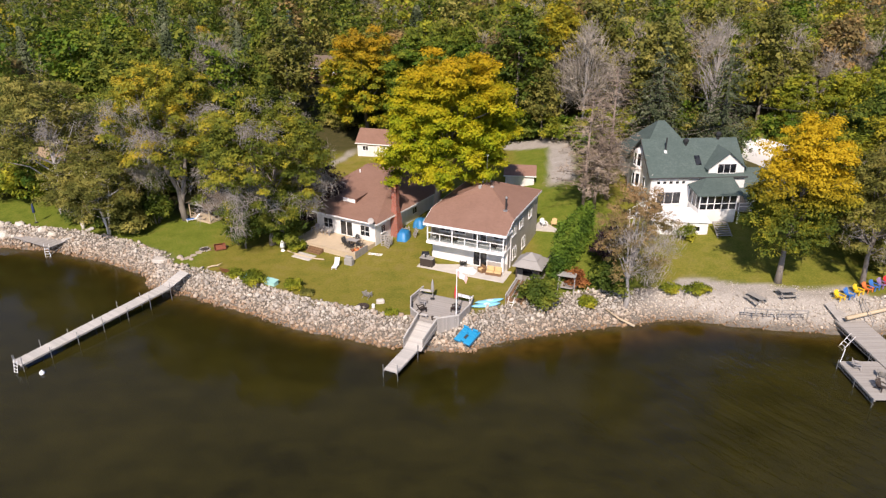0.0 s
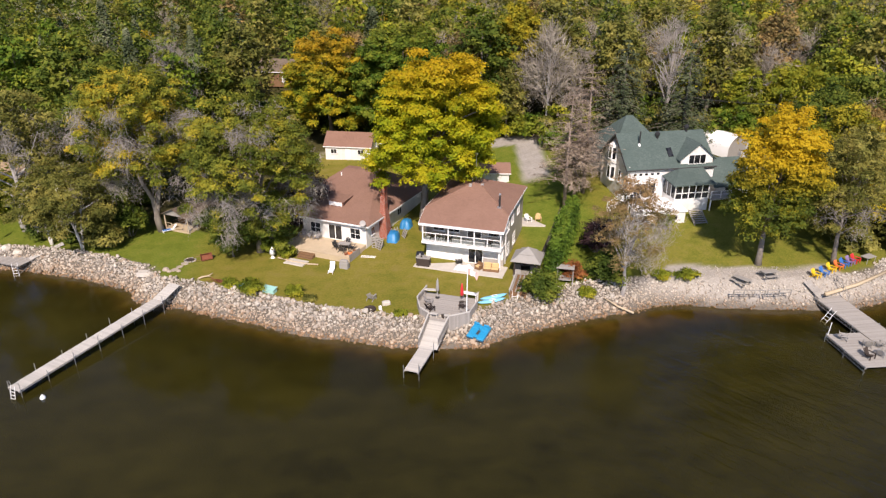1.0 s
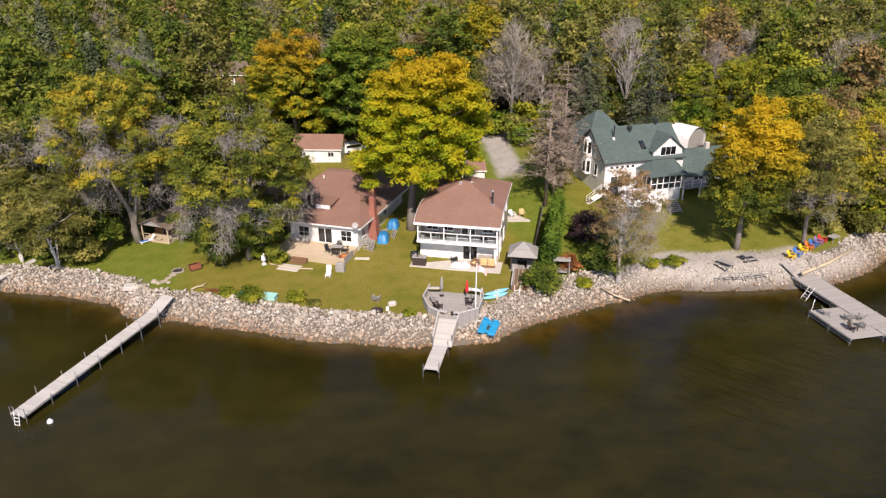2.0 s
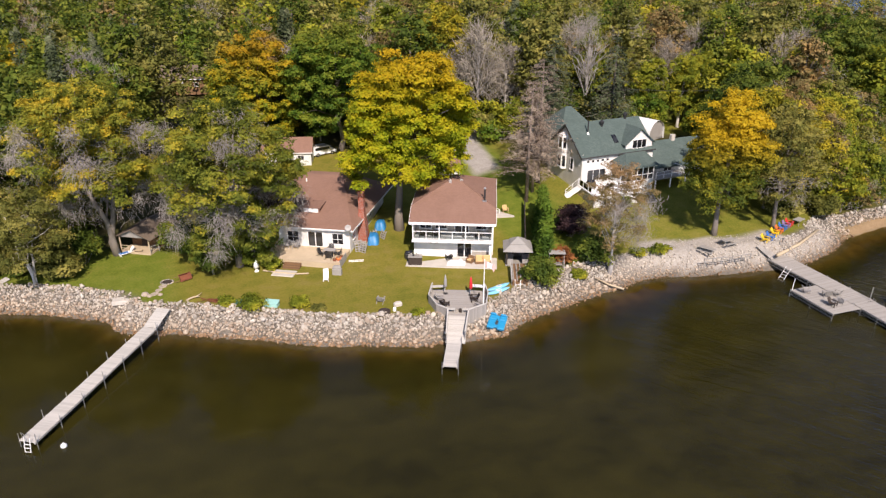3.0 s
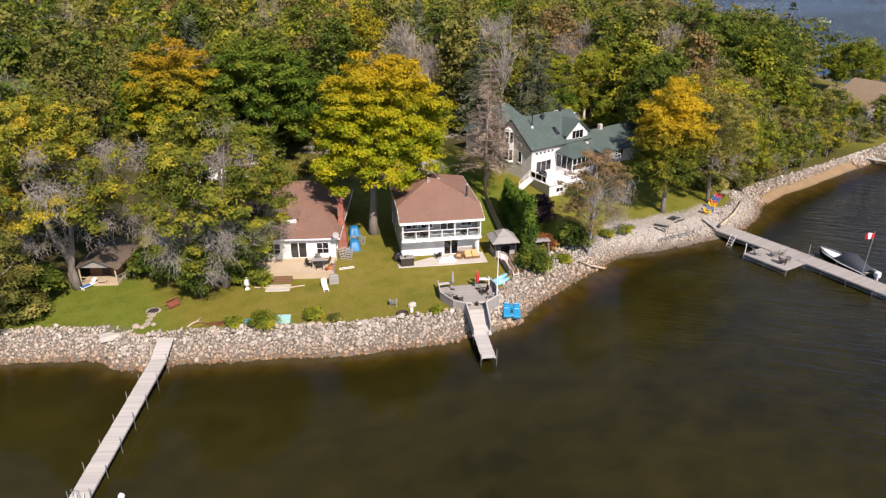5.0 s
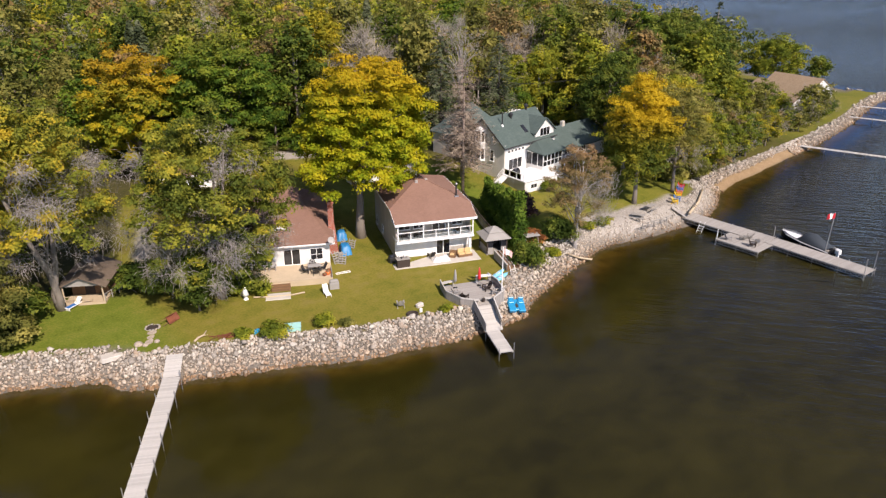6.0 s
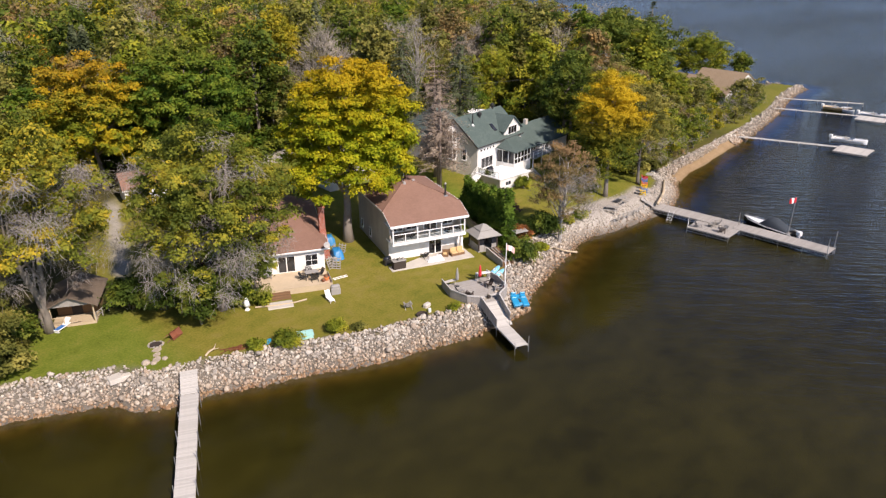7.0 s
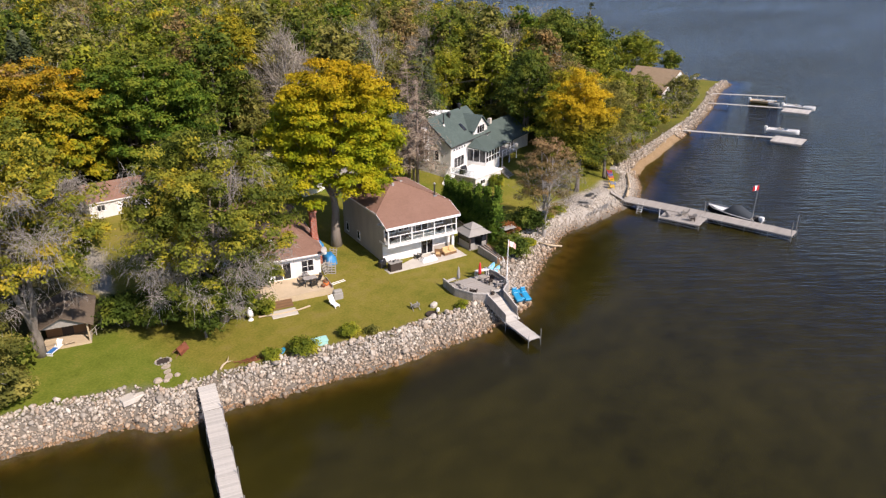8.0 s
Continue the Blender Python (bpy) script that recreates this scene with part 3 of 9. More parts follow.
def lake():
    """The water's surface, with the silt share that its depth gives."""
    xs, ys = axis(-70, 120, 1.6, 4000, 1.25), axis(44, 100, 1.6, 4000, 1.25)
    X, Y = np.meshgrid(xs, ys, indexing="ij")
    x, y = X.ravel(), Y.ravel()
    ny = len(ys)
    i, j = np.meshgrid(np.arange(len(xs) - 1), np.arange(ny - 1), indexing="ij")
    a = (i * ny + j).ravel()
    me = numpy_mesh("water", np.stack([x, y, 0 * x], 1), np.stack([a, a + ny, a + ny + 1, a + 1], 1), water_material())
    at = me.attributes.new("depth", "FLOAT", "POINT")
    at.data.foreach_set("value", (0.84 * step(-0.6, -8.5, shore_distance(x, y))).astype(np.float32))
    tagged(new("water", me), "dark brown-green lake water with small wind ripples", "lake", kind="structure")


lake()

# ---- houses ----


def frame_ring(x0, x1, z0, z1, t, y0=-0.06, y1=0.02):
    """One closed rectangular frame of bar width t."""
    v = []
    for y in (y0, y1):
        v += [(x0, y, z0), (x1, y, z0), (x1, y, z1), (x0, y, z1), (x0 + t, y, z0 + t), (x1 - t, y, z0 + t), (x1 - t, y, z1 - t), (x0 + t, y, z1 - t)]
    f = []
    for i in range(4):
        j = (i + 1) % 4
        f += [(i, j, 4 + j, 4 + i), (12 + i, 12 + j, 8 + j, 8 + i), (8 + i, 8 + j, j, i), (4 + i, 4 + j, 12 + j, 12 + i)]
    return MB().add(v, f)


def window(parent, at, w, h, face, bars=1, sash=0, label="", fr=0.07, material=None):
    """A window as a part: frame proud of the wall, pane as its sub-part. at: lower left corner as seen from outside;
    face: 'front' (-y), 'right' (+x), 'left' (-x)."""
    m = pose(*at, 0, 0, {"front": 0, "right": 90, "left": -90, "back": 180}[face])
    ob = part("window", frame_ring(0, w, 0, h, fr).turned(m), material or M_TRIM, parent, label)
    for i in range(bars):
        x = w * (i + 1) / (bars + 1)
        part("mullion", MB().box(x - fr * 0.35, x + fr * 0.35, -0.055, 0.02, fr + 0.002, h - fr - 0.002).turned(m), material or M_TRIM, ob)
    if sash:
        part("sash_bar", MB().box(fr + 0.002, w - fr - 0.002, -0.05, 0.02, h * 0.45, h * 0.45 + fr * 0.6).turned(m), material or M_TRIM, ob)
    part("sill", MB().box(-0.05, w + 0.05, -0.11, 0.02, -0.07, -0.002).turned(m), material or M_TRIM, ob)
    part("pane", MB().box(fr * 0.6, w - fr * 0.6, -0.02, 0.012, fr * 0.6, h - fr * 0.6).turned(m), M_GLASS, ob)
    return ob


def patio_door(parent, at, w, h, face="front"):
    m = pose(*at, 0, 0, {"front": 0, "right": 90, "left": -90}[face])
    ob = part("patio_door", frame_ring(0, w, 0, h, 0.08).turned(m), M_TRIM, parent, "white-framed sliding glass door")
    part("stile", MB().box(w / 2 - 0.05, w / 2 + 0.05, -0.055, 0.02, 0.082, h - 0.082).turned(m), M_TRIM, ob)
    part("pane", MB().box(0.05, w - 0.05, -0.02, 0.012, 0.04, h - 0.06).turned(m), M_GLASS, ob)
    return ob


def railing(parent, pts, h, name="railing", material=None, post=0.09, gap=1.5, mid=0, bar=0.06, balusters=0.0):
    """Posts and rails along the points."""
    mb = MB()
    for (a, b) in zip(pts[:-1], pts[1:]):
        a, b = Vector(a), Vector(b)
        n = max(1, round((b - a).length / gap))
        for i in range(n + 1):
            p = a.lerp(b, i / n)
            mb.box(p.x - post / 2, p.x + post / 2, p.y - post / 2, p.y + post / 2, p.z, p.z + h)
        up = Vector((0, 0, h - 0.03))
        mb.rod(a + up, b + up, bar)
        for k in range(mid):
            up2 = Vector((0, 0, h * (k + 1) / (mid + 1)))
            mb.rod(a + up2, b + up2, bar * 0.7)
        if balusters:
            m = max(1, round((b - a).length / balusters))
            for i in range(m):
                p = a.lerp(b, (i + 0.5) / m)
                mb.rod(p + Vector((0, 0, 0.06)), p + Vector((0, 0, h - 0.05)), 0.035)
    return part(name, mb, material or M_TRIM, parent)


def wall_block(parent, name, x0, x1, y0, y1, z0, z1, material, t=0.2):
    """Four walls with thickness, as one shell."""
    mb = MB()
    mb.box(x0, x1, y0, y0 + t, z0, z1).box(x0, x1, y1 - t, y1, z0, z1)
    mb.box(x0, x0 + t, y0 + t, y1 - t, z0, z1).box(x1 - t, x1, y0 + t, y1 - t, z0, z1)
    return part(name, mb, material, parent)


def fascia(parent, pts, h=0.2, t=0.04, material=None):
    mb = MB()
    for a, b in zip(pts[:-1], pts[1:]):
        a, b = Vector(a), Vector(b)
        d = (b - a).normalized()
        n = Vector((d.y, -d.x, 0)) * t
        mb.add([a, b, b + n, a + n, a - Vector((0, 0, h)), b - Vector((0, 0, h)), b + n - Vector((0, 0, h)), a + n - Vector((0, 0, h))],
               [(0, 3, 2, 1), (4, 5, 6, 7), (0, 1, 5, 4), (1, 2, 6, 5), (2, 3, 7, 6), (3, 0, 4, 7)])
    return part("fascia", mb, material or M_TRIM, parent)


# two-storey house with the long balcony
H2 = thing("house", "two-storey pale grey house with brown hip roof and balcony", "house", pose(-2.74, 74.03, 2.03, 0, 0, -22.7))
W2, D2 = 10.35, 13.9
SIDE, FRONT, APEX = 6.35, 5.28, 8.5


def house_two(h):
    o = 0.35
    # lower storey under the balcony, upper storey set back a little more
    wall_block(h, "lower_wall", o, W2 - o, 1.9, D2 - o, -0.4, 2.9, M_BEIGE)
    wall_block(h, "upper_wall", o + 0.003, W2 - o - 0.003, 2.6, D2 - o, 2.9, SIDE - 0.02, M_BEIGE)
    # cheek walls that carry the roof over the balcony
    for x in (o, W2 - o - 0.16):
        ch = MB().add([(x, 1.2, 2.9), (x + 0.16, 1.2, 2.9), (x + 0.16, 2.6, 2.9), (x, 2.6, 2.9), (x, 1.9, FRONT + 0.68), (x + 0.16, 1.9, FRONT + 0.68), (x + 0.16, 2.6, SIDE - 0.05), (x, 2.6, SIDE - 0.05)],
               [(3, 2, 1, 0), (4, 5, 6, 7), (0, 1, 5, 4), (1, 2, 6, 5), (2, 3, 7, 6), (3, 0, 4, 7)])
        part("cheek_wall", ch, M_BEIGE, h)
    # roof: hip, its front plane drawn down over the balcony
    c, r0, r1 = W2 / 2, 7.9, 8.7
    vb = 2.6
    t = 0.16
    planes = [[(0, 0, FRONT), (W2, 0, FRONT), (W2, vb, SIDE), (c, r0, APEX), (0, vb, SIDE)],
              [(W2, vb, SIDE), (W2, D2, SIDE), (c, r1, APEX), (c, r0, APEX)],
              [(0, D2, SIDE), (0, vb, SIDE), (c, r0, APEX), (c, r1, APEX)],
              [(W2, D2, SIDE), (0, D2, SIDE), (c, r1, APEX)]]
    for pl in planes:
        part("roof_plane", MB().slab(pl, t), M_BROWN_ROOF, h, "brown shingle hip roof")
    cap = MB()
    for a, b in (((0, vb, SIDE), (c, r0, APEX)), ((W2, vb, SIDE), (c, r0, APEX)), ((c, r0, APEX), (c, r1, APEX)), ((W2, D2, SIDE), (c, r1, APEX)), ((0, D2, SIDE), (c, r1, APEX))):
        cap.tube([Vector(a) + Vector((0, 0, 0.0)), Vector(b) + Vector((0, 0, 0.02))], 0.07, 6)
    part("ridge_cap", cap, M_BROWN_ROOF, h)
    fascia(h, [(0, 0, FRONT + 0.005), (W2, 0, FRONT + 0.005)], 0.3, 0.05)
    fascia(h, [(W2, 0, FRONT), (W2, vb, SIDE), (W2, D2, SIDE)], 0.2)
    fascia(h, [(0, D2, SIDE), (0, vb, SIDE), (0, 0, FRONT)], 0.2)
    sof = MB().box(0.05, W2 - 0.05, 0.12, 2.6, FRONT - 0.28, FRONT - 0.24)
    part("soffit", sof, M_TRIM, h)
    # balcony
    fl = MB().box(0.3, W2 - 0.3, 0.25, 2.6, 2.68, 2.9)
    part("balcony_floor", fl, M_TRIM, h, "white balcony floor")
    part("balcony_edge", MB().box(0.28, W2 - 0.28, 0.2, 0.247, 2.62, 2.96), M_TRIM, h)
    posts = [0.42 + i * (W2 - 0.84) / 3 for i in range(4)]
    for x in posts:
        part("post", MB().box(x - 0.065, x + 0.065, 0.26, 0.39, 2.9, FRONT - 0.25), M_TRIM, h)
    for a, b in zip(posts[:-1], posts[1:]):
        mid = (a + b) / 2
        part("half_post", MB().box(mid - 0.05, mid + 0.05, 0.28, 0.39, 2.9, 3.95), M_TRIM, h)
    part("handrail", MB().box(0.42, W2 - 0.42, 0.28, 0.38, 3.96, 4.03), M_TRIM, h)
    part("lower_rail", MB().box(0.42, W2 - 0.42, 0.3, 0.37, 3.02, 3.08), M_TRIM, h)
    part("glass_screen", MB().box(0.5, W2 - 0.5, 0.33, 0.336, 3.1, 3.93), M_SCREEN, h, "clear balcony screen")
    # upper front windows and door
    for x, w in ((1.0, 1.5), (2.9, 1.5), (7.9, 1.4)):
        window(h, (x, 2.597, 3.5), w, 1.35, "front", 1)
    patio_door(h, (5.3, 2.597, 2.92), 1.8, 2.0)
    # lower front
    patio_door(h, (5.65, 1.897, 0.04), 1.83, 2.03)
    for x in (2.15, 2.95):
        part("vent_opening", MB().box(x, x + 0.38, 1.86, 1.898, 1.85, 2.25), M_DARKTRIM, h)
    part("footing", MB().box(o - 0.02, 5.6, 1.8, 1.896, 0.0, 0.85), M_TRIM, h, "white painted footing")
    part("corner_post", MB().box(W2 - 0.75, W2 - 0.45, 0.7, 1.0, 0.0, 2.68), M_TRIM, h)
    # thin sheet added over the wall; its white stands in for light bounced off the patio
    part("front_cladding", MB().box(o + 0.01, W2 - o - 0.01, 1.878, 1.899, 0.86, 2.67), M_WHITE, h, "pale painted front wall, whitened for bounced light")
    # side windows
    for y in (3.6, 7.2):
        window(h, (W2 - o + 0.002, y, 0.75), 1.35, 1.45, "right", 1)
    for y in (3.2, 5.9, 9.6):
        window(h, (W2 - o + 0.002, y, 3.9), 1.35, 1.3, "right", 1)
    window(h, (o - 0.002, 9.2, 0.9), 0.8, 1.2, "left", 0)
    window(h, (o - 0.002, 12.6, 1.0), 0.8, 1.2, "left", 0)
    # flue and aerial
    fx, fy = 8.9, 3.9
    flue = part("flue", MB().tube([(fx, fy, 6.6), (fx, fy, 8.3)], 0.11, 10), M_DARKMETAL, h, "dark metal flue pipe")
    part("flue_cap", MB().lathe([(0.17, 8.32), (0.17, 8.42), (0.05, 8.55)], 10, fx, fy), M_STEEL, flue)
    part("flue_collar", MB().box(fx - 0.25, fx + 0.25, fy - 0.3, fy + 0.2, 6.72, 6.9), M_STEEL, flue)
    mast = part("aerial_mast", MB().tube([(4.9, 8.1, 8.3), (4.9, 8.1, 11.9)], 0.035, 6), M_STEEL, h, "thin steel aerial mast")
    part("aerial_dish", MB().lathe([(0.02, 11.75), (0.2, 11.8), (0.25, 11.95), (0.02, 12.0)], 10, 4.9, 8.1), M_TRIM, mast)
    bars = MB()
    for i in range(3):
        bars.tube([(4.9, 8.1, 9.6), (4.9 + 0.9 * math.cos(2.1 * i), 8.1 + 0.9 * math.sin(2.1 * i), 8.2)], 0.015, 4)
    part("guy_wires", bars, M_STEEL, mast)
    for x, y in ((4.5, 6.9), (5.9, 7.3)):
        part("roof_vent", MB().box(x - 0.18, x + 0.18, y - 0.18, y + 0.18, APEX - 0.55, APEX - 0.12, 0.05), M_GREYPLASTIC, h)
    # meter box and pipe at the corner
    part("downpipe", MB().tube([(W2 - 0.3, 2.7, 6.1), (W2 - 0.3, 2.7, 0.1)], 0.05, 6), M_TRIM, h)


def screen_material():
    k = Nodes("clear screen")
    fr = k.n("ShaderNodeFresnel", IOR=1.4)
    gl = k.n("ShaderNodeBsdfGlossy", Roughness=0.03)
    tr = k.n("ShaderNodeBsdfTransparent", Color=(0.82, 0.85, 0.86, 1))
    mx = k.n("ShaderNodeMixShader")
    k.link(fr.outputs[0], mx.inputs[0])
    k.link(tr.outputs[0], mx.inputs[1])
    k.link(gl.outputs[0], mx.inputs[2])
    k.link(mx.outputs[0], k.out.inputs["Surface"])
    return k.m


M_SCREEN = screen_material()
house_two(H2)

# single-storey cottage with the brick chimney
H1 = thing("house", "white single-storey cottage with brown shingle roof", "house", pose(-8.9, 78.1, 2.1, 0, 0, -28.0))
# its front right eave corner is the origin; x runs to the right along the front, y back


def house_one(h):
    ev, rz, rv = 3.3, 6.55, 11.6
    L = -10.2
    wall_block(h, "wall", L + 0.5, -0.45, 0.55, 17.5, -0.4, ev + 0.1, M_WHITE)
    t = 0.15
    pk = (-4.5, rv, rz)
    pl = (-9.5, rv, rz)
    planes = [[(L, 0, ev), (0.15, 0, ev), pk, pl],
              [(0.15, 0, ev), (0.9, 18.2, ev), (-4.5, rv + 1.2, rz), pk],
              [(0.9, 18.2, ev), (L - 4, 18.2, ev), (-9.5, rv + 1.2, rz), (-4.5, rv + 1.2, rz)],
              [pk, (-4.5, rv + 1.2, rz), (-9.5, rv + 1.2, rz), pl],
              [(L - 4, 18.2, ev), (L - 4, 6.0, ev), (L, 5.4, ev + 0.5), (L, 0, ev), pl, (-9.5, rv + 1.2, rz)]]
    for pn in planes:
        part("roof_plane", MB().slab(pn, t), M_BROWN_ROOF, h, "brown shingle hip roof")
    wall_block(h, "wing_wall", L - 3.5, L + 0.5, 6.4, 17.5, -0.4, ev, M_WHITE)
    fascia(h, [(L, 0, ev + 0.004), (0.15, 0, ev + 0.004)], 0.2)
    fascia(h, [(0.15, 0, ev), (0.9, 18.2, ev)], 0.2)
    g = MB()
    g.tube([(L, -0.06, ev - 0.06), (0.15, -0.06, ev - 0.06)], 0.06, 6)
    part("gutter", g, M_TRIM, h)
    # vent dormer
    d = MB()
    d.add([(-7.3, 3.1, 3.9), (-5.1, 3.1, 3.9), (-5.1, 3.1, 4.86), (-7.3, 3.1, 4.86), (-7.3, 5.4, 4.9), (-5.1, 5.4, 4.9)],
          [(0, 1, 2, 3), (3, 2, 5, 4), (1, 5, 2), (0, 3, 4)])
    dm = part("vent_dormer", d, M_BROWN_ROOF, h)
    part("louvre", MB().box(-7.15, -5.25, 3.03, 3.097, 4.2, 4.78), M_TRIM, dm, "white louvred vent")
    part("dormer_roof", MB().slab([(-7.5, 2.95, 4.86), (-4.9, 2.95, 4.86), (-4.9, 5.5, 5.0), (-7.5, 5.5, 5.0)], 0.07), M_BROWN_ROOF, dm)
    # brick chimney on the right side wall
    x0, y0 = 0.05, 4.6
    ch = MB()
    ch.add([(x0 - 0.45, y0 - 0.7, -0.3), (x0 + 0.75, y0 - 0.7, -0.3), (x0 + 0.75, y0 + 0.7, -0.3), (x0 - 0.45, y0 + 0.7, -0.3),
            (x0 - 0.4, y0 - 0.6, 3.2), (x0 + 0.55, y0 - 0.6, 2.6), (x0 + 0.55, y0 + 0.6, 2.6), (x0 - 0.4, y0 + 0.6, 3.2),
            (x0 - 0.3, y0 - 0.36, 4.6), (x0 + 0.36, y0 - 0.36, 4.4), (x0 + 0.36, y0 + 0.36, 4.4), (x0 - 0.3, y0 + 0.36, 4.6)],
           [(0, 1, 5, 4), (1, 2, 6, 5), (2, 3, 7, 6), (3, 0, 4, 7), (4, 5, 9, 8), (5, 6, 10, 9), (6, 7, 11, 10), (7, 4, 8, 11)])
    ch.box(x0 - 0.32, x0 + 0.38, y0 - 0.38, y0 + 0.38, 4.4, 6.75)
    ck = part("chimney", ch, M_BRICK, h, "red brick chimney")
    part("chimney_crown", MB().box(x0 - 0.42, x0 + 0.48, y0 - 0.48, y0 + 0.48, 6.75, 7.0, 0.05).box(x0 - 0.2, x0 + 0.2, y0 - 0.2, y0 + 0.2, 7.0, 7.2), M_BRICK, ck)
    # front openings
    window(h, (-8.6, 0.547, 1.15), 1.55, 1.45, "front", 1, 1)
    patio_door(h, (-5.9, 0.547, 0.62), 2.0, 2.05)
    window(h, (-2.75, 0.547, 1.1), 1.5, 1.5, "front", 1, 1)
    window(h, (-0.447, 1.8, 1.3), 1.0, 1.1, "right", 1)
    window(h, (-0.447, 9.5, 1.3), 1.2, 1.0, "right", 1)
    for x in (-13.0, -11.6):
        window(h, (x, 6.397, 1.1), 0.9, 1.5, "front", 1)
    part("satellite_arm", MB().tube([(-0.3, -0.1, 3.2), (-0.3, -0.35, 3.75)], 0.03, 6), M_STEEL, h)
    part("satellite_dish", MB().lathe([(0.03, 0.0), (0.28, 0.05), (0.4, 0.16), (0.37, 0.16), (0.03, 0.03)], 14).turned(pose(-0.3, -0.45, 3.85, 70, 0, 20)), M_GREYPLASTIC, h, "grey satellite dish", True)
    part("roof_pipe", MB().tube([(-9.0, 9.7, rz - 0.75), (-9.0, 9.7, rz - 0.1)], 0.09, 8), M_TRIM, h)


house_one(H1)
DECK1 = thing("terrace", "raised tan terrace with timber edge before the cottage", "terrace", H1.matrix_world.copy())
part("surface", MB().box(-10.3, -0.5, -3.9, 0.54, -0.5, 0.6), M_SANDSTONE, DECK1, "tan terrace surface")
part("edge_board", MB().box(-10.4, -0.4, -4.0, -3.903, -0.5, 0.66), M_PALEWOOD, DECK1)
for i in range(9):
    part("screen_board", MB().box(-0.497, -0.42, -3.9 + i * 0.3, -3.66 + i * 0.3, -0.4, 0.95 - 0.02 * (i % 3)), M_GREYWOOD, DECK1, "weathered grey board")
for i in range(4):
    part("step", MB().box(-7.3, -5.2, -4.35 - 0.32 * i, -4.003 - 0.32 * i, -0.5, 0.42 - 0.17 * i), M_BROWNWOOD, DECK1)
solo("paving_slab", MB().box(-7.9, -5.2, -7.0, -5.45, -0.3, 0.03, 0.02), M_CONCRETE, "worn pale concrete slab at the foot of steps", "paving", H1.matrix_world.copy())

# white and grey house with the green roof
H3 = thing("house", "white and grey house with dark green gabled roof", "house", pose(26.9, 85.8, 3.5, 0, 0, 5.0))


def gable_x(mb, x0, x1, y0, y1, ev, rz, t=0.18, o=0.35, side=None):
    """Two roof planes with the ridge along x."""
    c = (y0 + y1) / 2
    k = (rz - ev) / (c - y0)
    if side != 1:
        mb.slab([(x0 - o, y0 - o, ev - k * o), (x1 + o, y0 - o, ev - k * o), (x1 + o, c, rz), (x0 - o, c, rz)], t)
    if side != 0:
        mb.slab([(x1 + o, y1 + o, ev - k * o), (x0 - o, y1 + o, ev - k * o), (x0 - o, c, rz), (x1 + o, c, rz)], t)
    return mb


def gable_wall(mb, x, y0, y1, z0, ev, rz, t=0.2):
    c = (y0 + y1) / 2
    a = [(x, y0, z0), (x, y1, z0), (x, y1, ev), (x, c, rz), (x, y0, ev)]
    b = [(x + t, p[1], p[2]) for p in a]
    return mb.add(a + b, [(4, 3, 2, 1, 0), (5, 6, 7, 8, 9)] + [(i, (i + 1) % 5, 5 + (i + 1) % 5, 5 + i) for i in range(5)])


